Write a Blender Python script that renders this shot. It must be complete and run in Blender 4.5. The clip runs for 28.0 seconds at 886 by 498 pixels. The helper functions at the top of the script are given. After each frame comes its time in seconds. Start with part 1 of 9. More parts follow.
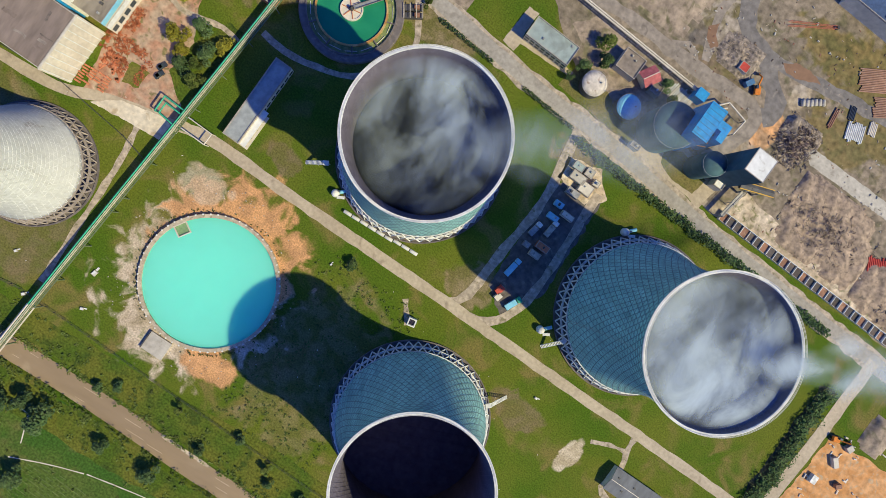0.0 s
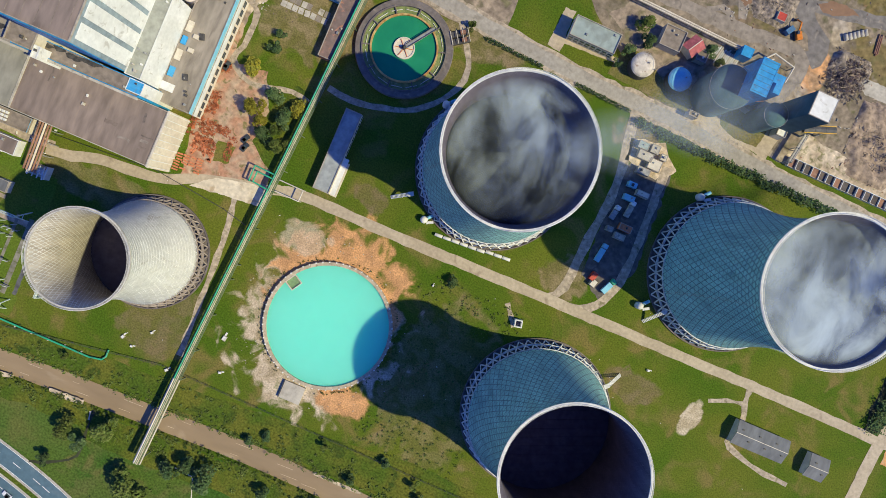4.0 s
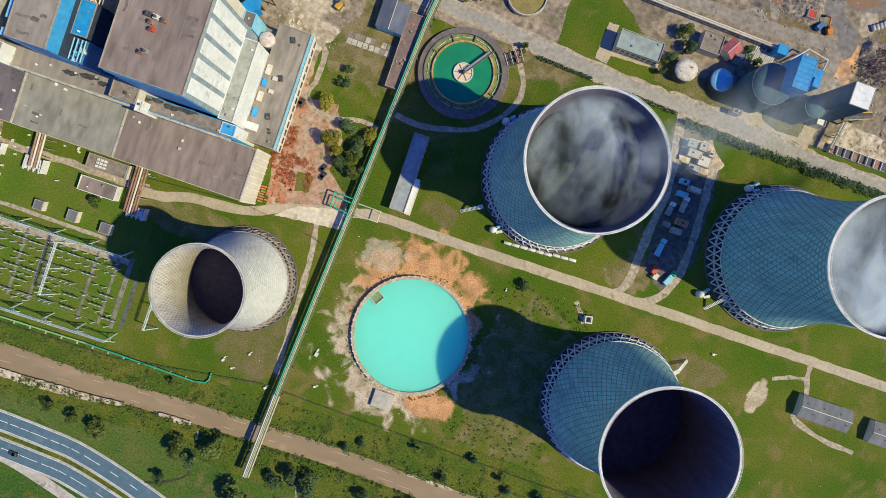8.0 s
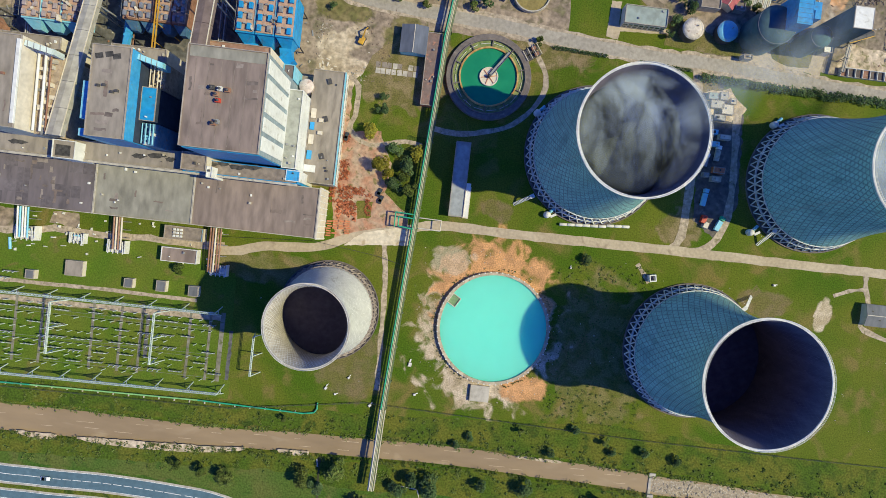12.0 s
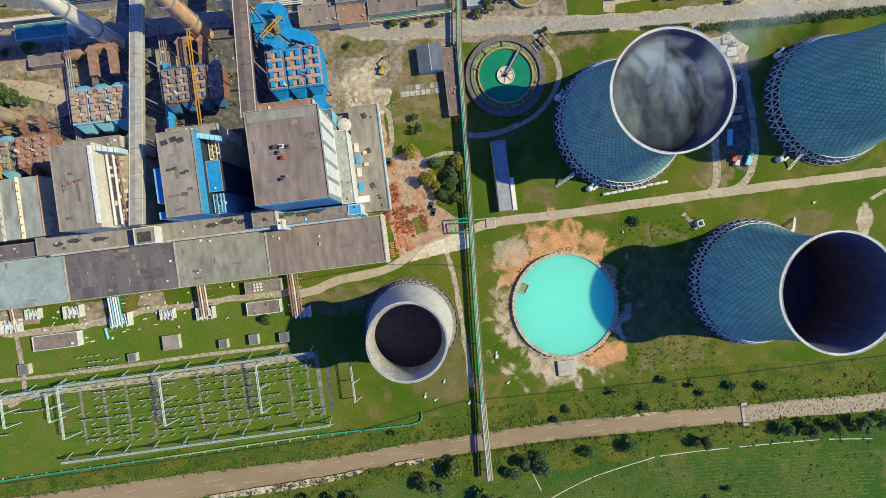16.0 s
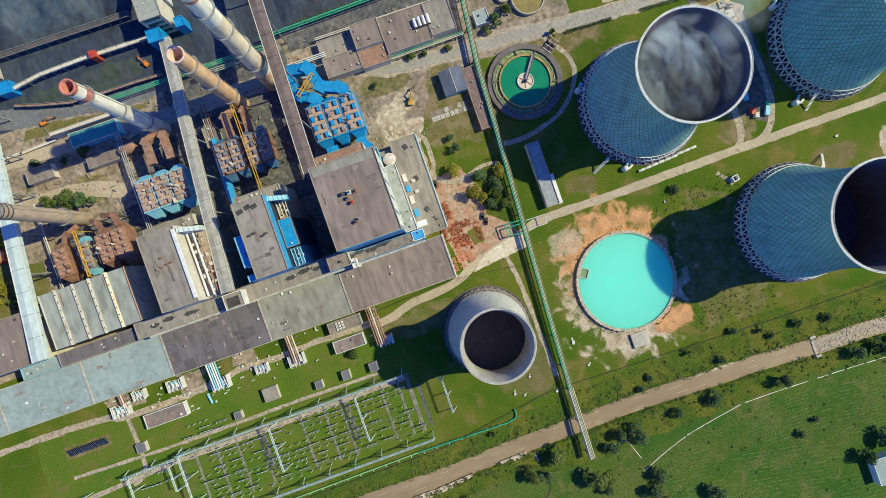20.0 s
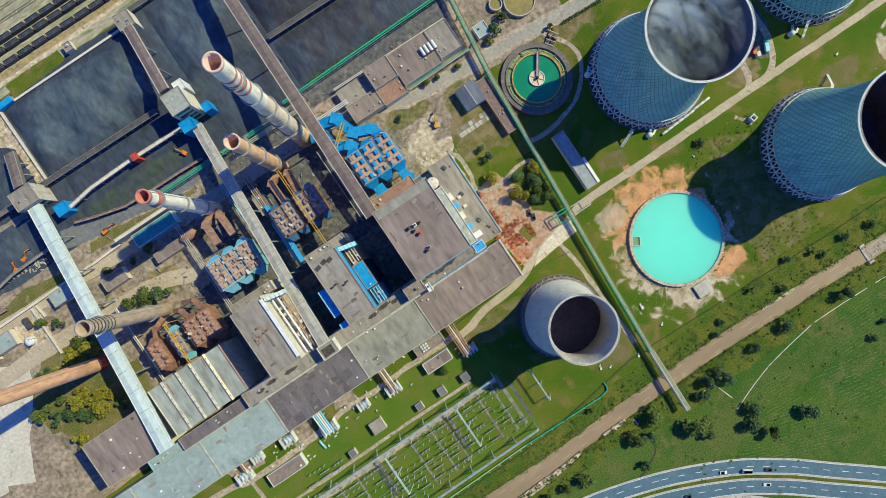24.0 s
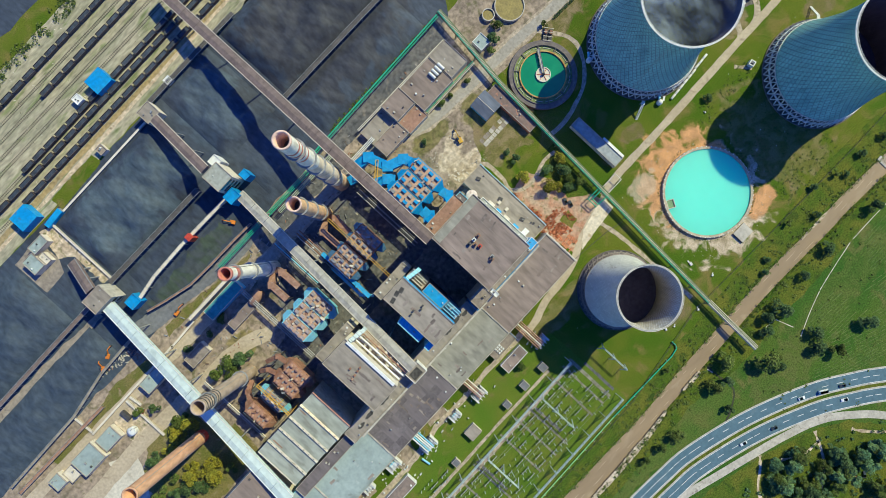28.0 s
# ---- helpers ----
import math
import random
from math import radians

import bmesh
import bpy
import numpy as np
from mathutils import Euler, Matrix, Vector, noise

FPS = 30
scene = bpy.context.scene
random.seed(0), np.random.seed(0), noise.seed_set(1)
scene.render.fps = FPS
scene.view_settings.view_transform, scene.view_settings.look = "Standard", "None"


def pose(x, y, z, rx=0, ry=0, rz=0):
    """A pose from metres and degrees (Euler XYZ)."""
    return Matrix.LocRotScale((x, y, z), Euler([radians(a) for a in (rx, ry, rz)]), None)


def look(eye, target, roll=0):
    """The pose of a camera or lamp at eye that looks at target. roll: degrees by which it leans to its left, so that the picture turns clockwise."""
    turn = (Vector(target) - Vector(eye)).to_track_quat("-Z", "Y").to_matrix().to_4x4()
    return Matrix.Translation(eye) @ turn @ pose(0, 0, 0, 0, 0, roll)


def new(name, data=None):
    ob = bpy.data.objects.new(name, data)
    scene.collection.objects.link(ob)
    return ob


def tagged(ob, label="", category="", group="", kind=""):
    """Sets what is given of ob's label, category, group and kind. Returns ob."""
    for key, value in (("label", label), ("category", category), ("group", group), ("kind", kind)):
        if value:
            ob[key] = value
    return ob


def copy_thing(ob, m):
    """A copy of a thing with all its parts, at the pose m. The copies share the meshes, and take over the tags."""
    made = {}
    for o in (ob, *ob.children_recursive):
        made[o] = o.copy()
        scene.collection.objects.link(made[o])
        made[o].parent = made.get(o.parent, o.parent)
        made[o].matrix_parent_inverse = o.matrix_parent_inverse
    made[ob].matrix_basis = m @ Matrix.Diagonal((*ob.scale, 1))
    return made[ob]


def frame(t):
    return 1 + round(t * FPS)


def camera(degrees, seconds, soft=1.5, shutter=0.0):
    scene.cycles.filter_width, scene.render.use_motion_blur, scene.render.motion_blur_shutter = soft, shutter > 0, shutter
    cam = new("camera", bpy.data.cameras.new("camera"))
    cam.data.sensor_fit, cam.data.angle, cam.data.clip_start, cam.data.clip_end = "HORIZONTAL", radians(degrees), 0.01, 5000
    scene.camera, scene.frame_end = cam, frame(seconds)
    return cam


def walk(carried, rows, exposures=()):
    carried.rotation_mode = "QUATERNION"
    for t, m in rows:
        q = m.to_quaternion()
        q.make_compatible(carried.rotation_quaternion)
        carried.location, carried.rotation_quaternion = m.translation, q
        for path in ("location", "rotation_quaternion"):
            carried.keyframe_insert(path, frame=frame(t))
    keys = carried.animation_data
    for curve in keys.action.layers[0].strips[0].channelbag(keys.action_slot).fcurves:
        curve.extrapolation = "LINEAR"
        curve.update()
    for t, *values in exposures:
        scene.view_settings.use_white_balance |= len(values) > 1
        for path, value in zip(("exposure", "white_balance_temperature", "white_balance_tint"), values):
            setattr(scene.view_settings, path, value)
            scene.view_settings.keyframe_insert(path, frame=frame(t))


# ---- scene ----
cam = camera(78.88, 28.0, 0.65)
PATH = [  # seconds, eye in metres, turn in degrees
    (0.0, 50.65, 68.12, 229.11, -3.01, -4.00, 35.56),
    (0.5, 47.04, 66.99, 230.28, -3.06, -3.94, 35.52),
    (1.0, 43.45, 65.78, 231.53, -3.10, -3.61, 35.43),
    (1.5, 39.86, 64.50, 232.86, -3.18, -3.03, 34.78),
    (2.0, 36.25, 63.16, 234.31, -3.02, -2.74, 31.01),
    (2.5, 32.62, 61.77, 235.88, -2.90, -2.43, 28.34),
    (3.0, 28.97, 60.36, 237.55, -2.79, -2.16, 26.49),
    (3.5, 25.33, 58.98, 239.34, -2.59, -2.08, 24.84),
    (5.5, 10.59, 54.01, 247.32, -1.93, -1.80, 21.01),
    (6.0, 6.89, 52.90, 249.36, -1.84, -1.69, 20.85),
    (6.5, 3.21, 51.82, 251.41, -1.73, -1.65, 20.10),
    (7.0, -0.48, 50.74, 253.46, -1.66, -1.60, 19.76),
    (7.5, -4.16, 49.68, 255.48, -1.60, -1.53, 19.38),
    (8.0, -7.85, 48.63, 257.49, -1.58, -1.52, 18.88),
    (8.5, -11.56, 47.64, 259.54, -1.52, -1.46, 18.21),
    (9.0, -15.28, 46.68, 261.60, -1.47, -1.44, 17.11),
    (9.5, -18.99, 45.78, 263.63, -1.42, -1.43, 15.57),
    (10.0, -22.69, 44.93, 265.61, -1.39, -1.48, 13.96),
    (10.5, -26.40, 44.16, 267.56, -1.35, -1.48, 12.19),
    (11.0, -30.13, 43.45, 269.50, -1.33, -1.56, 10.55),
    (11.5, -33.90, 42.79, 271.40, -1.27, -1.48, 8.54),
    (12.0, -37.71, 42.22, 273.30, -1.21, -1.50, 6.53),
    (12.5, -41.53, 41.69, 275.20, -1.14, -1.51, 4.47),
    (14.5, -56.95, 41.17, 283.15, -0.88, -1.50, -3.24),
    (15.0, -60.71, 41.63, 285.19, -0.84, -1.47, -4.90),
    (15.5, -64.45, 42.20, 287.23, -0.80, -1.45, -6.11),
    (16.0, -68.19, 42.88, 289.27, -0.76, -1.41, -7.16),
    (16.5, -71.93, 43.71, 291.31, -0.71, -1.34, -8.19),
    (17.0, -75.66, 44.65, 293.34, -0.59, -1.32, -9.18),
    (17.5, -79.36, 45.73, 295.36, -0.57, -1.28, -10.57),
    (18.0, -83.06, 46.95, 297.39, -0.46, -1.24, -12.19),
    (18.5, -86.71, 48.33, 299.44, -0.35, -1.18, -13.83),
    (19.0, -90.33, 49.89, 301.48, -0.21, -1.10, -15.67),
    (19.5, -93.91, 51.62, 303.52, -0.13, -1.08, -17.64),
    (20.0, -97.43, 53.50, 305.54, 0.01, -1.01, -19.37),
    (20.5, -100.94, 55.53, 307.54, 0.01, -0.94, -21.25),
    (21.0, -104.39, 57.71, 309.53, 0.08, -0.89, -23.01),
    (21.5, -107.80, 60.03, 311.50, 0.11, -0.83, -24.87),
    (23.5, -120.32, 72.62, 319.16, -0.10, -0.83, -32.14),
    (24.0, -123.05, 76.15, 321.15, -0.18, -0.85, -33.83),
    (24.5, -125.71, 79.73, 323.16, -0.25, -0.89, -35.67),
    (25.0, -128.27, 83.28, 325.18, -0.36, -0.84, -37.55),
    (25.5, -130.72, 86.78, 327.15, -0.40, -0.98, -39.18),
    (26.0, -133.11, 90.24, 329.11, -0.44, -1.03, -41.13),
    (26.5, -135.46, 93.68, 331.03, -0.47, -1.07, -42.89),
    (27.0, -137.76, 97.07, 332.88, -0.47, -1.10, -44.46),
    (27.5, -140.03, 100.43, 334.64, -0.46, -1.12, -46.06),
    (28.0, -142.26, 103.76, 336.34, -0.25, -1.10, -47.31),
]
walk(cam, [(t, pose(*row)) for t, *row in PATH], [(0.0, 0.0, 6750.0, -1.0), (24.0, 0.03, 6365.0, -9.5), (28.0, 0.09, 6300.0, -11.0)])

# ---- light ----
SUN_EL, SUN_AZ = 46.3, -1.0          # the sun stands over +x, a trace towards -y
world = bpy.data.worlds.new("sky")
scene.world = world
world.use_nodes = True
wn = world.node_tree.nodes
sky = wn.new("ShaderNodeTexSky")
sky.sky_type, sky.sun_disc = "NISHITA", False
sky.sun_elevation, sky.sun_rotation = radians(SUN_EL), radians(90 - SUN_AZ)
sky.air_density, sky.dust_density, sky.ozone_density = 1.0, 0.3, 3.5
wn["Background"].inputs["Strength"].default_value = 0.185
hue = wn.new("ShaderNodeHueSaturation")
hue.inputs["Saturation"].default_value = 1.4
hue.inputs["Hue"].default_value = 0.53
world.node_tree.links.new(sky.outputs["Color"], hue.inputs["Color"])
world.node_tree.links.new(hue.outputs["Color"], wn["Background"].inputs["Color"])
sun = new("sun", bpy.data.lights.new("sun", "SUN"))
sun.data.energy, sun.data.angle, sun.data.color = 4.8, radians(0.6), (1.0, 0.87, 0.565)
sun.matrix_world = look((math.cos(radians(SUN_AZ)) * 300, math.sin(radians(SUN_AZ)) * 300, 300 * math.tan(radians(SUN_EL))), (0, 0, 0))

# ---- materials ----
MATS = {}


def mat(name, c1, c2=None, c3=None, rough=0.8, metal=0.0, scale=0.15, fine=2.0, bump=0.0, mix3=0.0, grain=0.12, per_object=0.0, spec=0.3, streak=None, spots=()):
    """A weathered surface: two tones in large blotches, a third in stains, fine grain in brightness. Scales are in cycles per metre."""
    if name in MATS:
        return MATS[name]
    m = bpy.data.materials.new(name)
    MATS[name] = m
    m.use_nodes = True
    nt = m.node_tree
    n, l = nt.nodes, nt.links
    bs = n["Principled BSDF"]
    bs.inputs["Roughness"].default_value, bs.inputs["Metallic"].default_value = rough, metal
    bs.inputs["Specular IOR Level"].default_value = spec
    c2 = c2 or tuple(v * 0.8 for v in c1)
    geo = n.new("ShaderNodeNewGeometry")
    where = geo.outputs["Position"]
    if streak:
        sm = n.new("ShaderNodeMapping")
        sm.inputs["Scale"].default_value = streak
        l.new(where, sm.inputs["Vector"])
        where = sm.outputs["Vector"]

    def noisy(s, detail, dist=0.0):
        t = n.new("ShaderNodeTexNoise")
        t.inputs["Scale"].default_value, t.inputs["Detail"].default_value, t.inputs["Distortion"].default_value = s, detail, dist
        l.new(where, t.inputs["Vector"])
        return t.outputs["Fac"]

    def ramp(src, a, b):
        r = n.new("ShaderNodeMapRange")
        r.interpolation_type = "SMOOTHSTEP"
        r.inputs["From Min"].default_value, r.inputs["From Max"].default_value = a, b
        l.new(src, r.inputs["Value"])
        return r.outputs["Result"]

    def mixed(fac, a, b, kind="MIX"):
        x = n.new("ShaderNodeMix")
        x.data_type, x.blend_type = "RGBA", kind
        for s, v in ((x.inputs[0], fac), (x.inputs[6], a), (x.inputs[7], b)):
            if isinstance(v, (int, float)):
                s.default_value = v
            elif isinstance(v, tuple):
                s.default_value = (*v, 1)
            else:
                l.new(v, s)
        return x.outputs[2]

    col = mixed(ramp(noisy(scale, 5, 0.4), 0.35, 0.65), c1, c2)
    if c3:
        col = mixed(ramp(noisy(scale * 2.3, 6, 0.8), 0.62 - mix3 * 0.2, 0.72), col, c3)
    for cx, cy, rx, ry, amount, ca, cb in spots:
        sub, sc, le = (n.new("ShaderNodeVectorMath") for _ in range(3))
        sub.operation, sc.operation, le.operation = "SUBTRACT", "MULTIPLY", "LENGTH"
        sub.inputs[1].default_value, sc.inputs[1].default_value = (cx, cy, 0), (1 / rx, 1 / ry, 0)
        l.new(where, sub.inputs[0]), l.new(sub.outputs[0], sc.inputs[0]), l.new(sc.outputs[0], le.inputs[0])
        rag = n.new("ShaderNodeMath")
        rag.operation = "MULTIPLY_ADD"
        rag.inputs[1].default_value = 1.5
        l.new(noisy(0.11, 7, 0.6), rag.inputs[0]), l.new(le.outputs["Value"], rag.inputs[2])
        mr = n.new("ShaderNodeMapRange")
        mr.interpolation_type = "SMOOTHSTEP"
        mr.inputs["From Min"].default_value, mr.inputs["From Max"].default_value = 1.5, 1.74
        mr.inputs["To Min"].default_value, mr.inputs["To Max"].default_value = amount, 0.0
        l.new(rag.outputs[0], mr.inputs["Value"])
        col = mixed(mr.outputs["Result"], col, mixed(ramp(noisy(0.16, 5, 0.5), 0.38, 0.62), ca, cb))
    g = n.new("ShaderNodeMapRange")
    g.inputs["From Min"].default_value, g.inputs["From Max"].default_value = 0.25, 0.75
    g.inputs["To Min"].default_value, g.inputs["To Max"].default_value = 1 - grain * 2, 1 + grain * 2
    fn = noisy(fine * 0.4, 4)
    l.new(fn, g.inputs["Value"])
    bright = g.outputs["Result"]
    if per_object:
        oi = n.new("ShaderNodeObjectInfo")
        pr = n.new("ShaderNodeMapRange")
        pr.inputs["To Min"].default_value, pr.inputs["To Max"].default_value = 1 - per_object, 1 + per_object
        l.new(oi.outputs["Random"], pr.inputs["Value"])
        mu = n.new("ShaderNodeMath")
        mu.operation = "MULTIPLY"
        l.new(bright, mu.inputs[0]), l.new(pr.outputs["Result"], mu.inputs[1])
        bright = mu.outputs[0]
    hv = n.new("ShaderNodeHueSaturation")
    l.new(col, hv.inputs["Color"]), l.new(bright, hv.inputs["Value"])
    l.new(hv.outputs["Color"], bs.inputs["Base Color"])
    if bump:
        b = n.new("ShaderNodeBump")
        b.inputs["Strength"].default_value, b.inputs["Distance"].default_value = 0.8, bump
        l.new(fn, b.inputs["Height"]), l.new(b.outputs["Normal"], bs.inputs["Normal"])
    return m


PALE_A, PALE_B, ORANGE_A, ORANGE_B, BROWN_A, BROWN_B, OLIVE_A, OLIVE_B = (0.58, 0.48, 0.36), (0.43, 0.345, 0.235), (0.62, 0.33, 0.15), (0.46, 0.25, 0.12), (0.20, 0.145, 0.09), (0.27, 0.20, 0.12), (0.15, 0.125, 0.05), (0.11, 0.105, 0.04)
# bare and dry places in the grass: centre, half widths, cover, two tones
SPOTS = ((55, -8, 32, 42, 0.45, OLIVE_A, BROWN_B), (-3, -3, 39, 43, 1.0, PALE_A, PALE_B), (-4, 4, 34, 38, 0.5, BROWN_B, OLIVE_A), (-2, 15, 33, 33, 0.95, ORANGE_A, ORANGE_B), (-24, 32, 13, 8, 0.6, (0.50, 0.42, 0.32), PALE_B), (20, -29, 14, 9, 0.95, ORANGE_A, ORANGE_B),
         (-4, 60, 9, 6, 0.7, BROWN_A, OLIVE_A), (12, 143, 26, 9, 0.8, OLIVE_A, BROWN_B), (90, 62, 11, 13, 0.8, BROWN_B, OLIVE_A), (138, 28, 14, 9, 0.7, OLIVE_A, BROWN_A), (169.6, 25.6, 5, 9, 0.9, PALE_A, PALE_B), (95, 134, 12, 14, 0.8, BROWN_B, BROWN_A), (-58, 130, 26, 30, 0.75, BROWN_B, OLIVE_A),
         (-120, 18, 30, 9, 0.5, OLIVE_A, BROWN_B), (-70, -25, 18, 22, 0.6, OLIVE_A, BROWN_A))
M_GRASS = mat("grass", (0.066, 0.118, 0.010), (0.118, 0.138, 0.018), (0.175, 0.145, 0.045), scale=0.028, fine=3.6, bump=0.06, mix3=0.6, grain=0.2, rough=0.95, spec=0.1, spots=SPOTS)
M_FIELD = mat("meadow", (0.042, 0.104, 0.016), (0.078, 0.124, 0.022), (0.125, 0.13, 0.04), scale=0.03, fine=2.6, bump=0.1, mix3=0.5, grain=0.24, rough=0.95, spec=0.1, spots=((20, -105, 60, 12, 0.6, (0.098, 0.128, 0.03), (0.07, 0.11, 0.022)), (-50, -112, 34, 16, 0.6, (0.10, 0.128, 0.03), (0.125, 0.128, 0.042)), (90, -120, 50, 16, 0.5, (0.05, 0.095, 0.018), (0.09, 0.12, 0.028)), (10, -160, 50, 26, 0.6, (0.10, 0.13, 0.03), (0.06, 0.11, 0.02))))
M_OLIVE = mat("olive_meadow", (0.075, 0.125, 0.024), (0.112, 0.13, 0.034), (0.055, 0.108, 0.02), scale=0.05, fine=2.8, bump=0.08, mix3=0.5, grain=0.22, rough=0.95, spec=0.1)
M_ROUGHGRASS = mat("rough_grass", (0.066, 0.108, 0.014), (0.125, 0.13, 0.022), (0.045, 0.072, 0.014), scale=0.06, fine=2.6, bump=0.12, mix3=0.55, grain=0.26, rough=0.95, spec=0.1)
M_DRYGRASS = mat("dry_olive_grass", (0.185, 0.155, 0.062), (0.125, 0.13, 0.035), (0.24, 0.195, 0.11), scale=0.09, fine=3.0, bump=0.05, mix3=0.4, grain=0.2, rough=0.95, spec=0.1)
M_PARAPET = mat("roof_edge_flashing", (0.37, 0.325, 0.28), (0.31, 0.27, 0.235), scale=0.3, fine=2.0)
# small tower's legs: shade below the shell is put into the brown
M_LEGS = mat("shade_brown_legs", (0.36, 0.30, 0.255), (0.29, 0.245, 0.21), scale=0.3, fine=2)
M_ROAD = mat("old_concrete_road", (0.47, 0.39, 0.285), (0.41, 0.335, 0.24), (0.33, 0.265, 0.19), scale=0.06, fine=1.6, grain=0.09, mix3=0.15)
M_TRACK = mat("gravel_track", (0.44, 0.36, 0.275), (0.36, 0.295, 0.22), (0.22, 0.19, 0.11), scale=0.2, fine=1.5, mix3=0.4, grain=0.2, bump=0.05)
M_ASPHALT = mat("asphalt", (0.095, 0.16, 0.2), (0.083, 0.143, 0.18), (0.12, 0.18, 0.215), scale=0.05, fine=1.2, grain=0.08, mix3=0.2)
M_WHITELINE = mat("road_paint", (0.72, 0.73, 0.72), (0.6, 0.6, 0.6), fine=3)
LOTSPOTS = ((-95, 133, 10, 9, 0.9, (0.60, 0.50, 0.365), (0.38, 0.30, 0.20)), (-89, 121, 16, 8, 0.9, (0.60, 0.50, 0.365), (0.38, 0.30, 0.20)), (-84, 139, 8, 7, 0.8, (0.56, 0.46, 0.33), (0.38, 0.30, 0.20)), (-64, 125, 13, 5, 0.9, PALE_A, PALE_B), (-92, 151, 17, 7, 0.9, (0.185, 0.155, 0.062), (0.135, 0.13, 0.04)), (-62, 140, 12, 13, 0.9, (0.19, 0.155, 0.065), (0.13, 0.128, 0.038)), (-268, 149, 14, 9, 0.9, (0.23, 0.185, 0.075), (0.17, 0.15, 0.05)), (-90, 190, 50, 6, 0.8, (0.16, 0.125, 0.10), (0.11, 0.09, 0.078)))
M_DUST = mat("industrial_dirt", (0.345, 0.272, 0.205), (0.24, 0.19, 0.143), (0.15, 0.135, 0.075), scale=0.07, fine=1.0, mix3=0.55, grain=0.24, bump=0.06, rough=0.95, spots=LOTSPOTS)
M_SAND = mat("pale_sand", (0.60, 0.49, 0.35), (0.48, 0.37, 0.25), (0.28, 0.22, 0.12), scale=0.18, fine=1.1, mix3=0.4, grain=0.22, bump=0.1, rough=0.95)
M_PALE = mat("pale_rubble", (0.58, 0.48, 0.36), (0.42, 0.33, 0.23), (0.16, 0.16, 0.06), scale=0.14, fine=1.1, mix3=0.6, grain=0.24, bump=0.1, rough=0.95)
M_ORANGE = mat("orange_soil", (0.60, 0.33, 0.15), (0.52, 0.25, 0.09), (0.44, 0.34, 0.22), scale=0.16, fine=1.0, mix3=0.4, grain=0.16, bump=0.1, rough=0.95)
# the blue spot at -380, 108 is haze and sheen painted on the coal
M_COAL = mat("coal", (0.042, 0.054, 0.078), (0.06, 0.074, 0.10), (0.034, 0.04, 0.054), scale=0.025, fine=1.0, mix3=0.6, grain=0.15, bump=0.3, rough=0.7, streak=(1, 0.45, 1), spots=((-85, 112, 55, 24, 0.8, (0.036, 0.037, 0.045), (0.05, 0.05, 0.058)), (-380, 108, 75, 34, 0.9, (0.048, 0.066, 0.092), (0.064, 0.083, 0.108)), (-250, 116, 45, 13, 0.6, (0.075, 0.108, 0.135), (0.092, 0.122, 0.145)), (-170, 118, 24, 12, 0.5, (0.07, 0.10, 0.14), (0.085, 0.12, 0.155)), (-250, 92, 40, 3.5, 0.6, (0.06, 0.085, 0.035), (0.07, 0.08, 0.07))))
M_COALDUST = mat("coal_dust", (0.10, 0.10, 0.105), (0.14, 0.132, 0.125), (0.22, 0.19, 0.16), scale=0.08, fine=1.0, mix3=0.35, grain=0.25, bump=0.1, rough=0.95)
M_RAILBED = mat("rail_ballast", (0.40, 0.355, 0.25), (0.30, 0.28, 0.19), (0.19, 0.215, 0.095), scale=0.08, fine=1.5, grain=0.2, mix3=0.6, bump=0.08, rough=0.95, streak=(0.3, 1, 1))
M_CONC = mat("weathered_concrete", (0.50, 0.46, 0.39), (0.41, 0.375, 0.315), (0.28, 0.25, 0.205), scale=0.15, fine=1.4, grain=0.1, mix3=0.25, bump=0.02)
M_SHELL = mat("tower_cladding", (0.60, 0.59, 0.55), (0.53, 0.52, 0.48), (0.42, 0.39, 0.34), scale=0.07, fine=0.8, grain=0.06, mix3=0.15, streak=(1, 1, 0.25))
M_SHELLRIB = mat("tower_rib", (0.66, 0.65, 0.61), (0.56, 0.55, 0.51), scale=0.2, fine=1.5)
# pale shells whose blue sky-lit shade is put into cladding and rib colour
M_SHELLSHADE = mat("shade_blue_cladding", (0.29, 0.55, 0.55), (0.255, 0.5, 0.505), (0.2, 0.39, 0.41), scale=0.05, fine=0.8, grain=0.1, mix3=0.25, streak=(1, 1, 0.25))
M_SHELLSHADERIB = mat("shade_blue_rib", (0.16, 0.25, 0.29), (0.12, 0.20, 0.24), scale=0.2, fine=1.5)
M_SCRAPROAD = mat("trodden_dust", (0.30, 0.255, 0.21), (0.25, 0.212, 0.172), (0.19, 0.162, 0.135), scale=0.1, fine=1.0, mix3=0.35, grain=0.15)
M_GREYROAD = mat("oil_stained_road", (0.165, 0.15, 0.14), (0.20, 0.182, 0.165), (0.27, 0.235, 0.2), scale=0.09, fine=1.0, mix3=0.35, grain=0.16)
M_MUD = mat("red_brown_mud", (0.25, 0.145, 0.085), (0.215, 0.125, 0.075), scale=0.2, fine=1.0, grain=0.08, rough=0.6)
M_BRIDGE = mat("olive_green_steel", (0.11, 0.155, 0.075), (0.15, 0.17, 0.10), scale=0.3, fine=2, rough=0.6)
ASH_A, ASH_B, DARK_A, DARK_B = (0.40, 0.34, 0.27), (0.30, 0.25, 0.20), (0.13, 0.115, 0.10), (0.18, 0.15, 0.12)
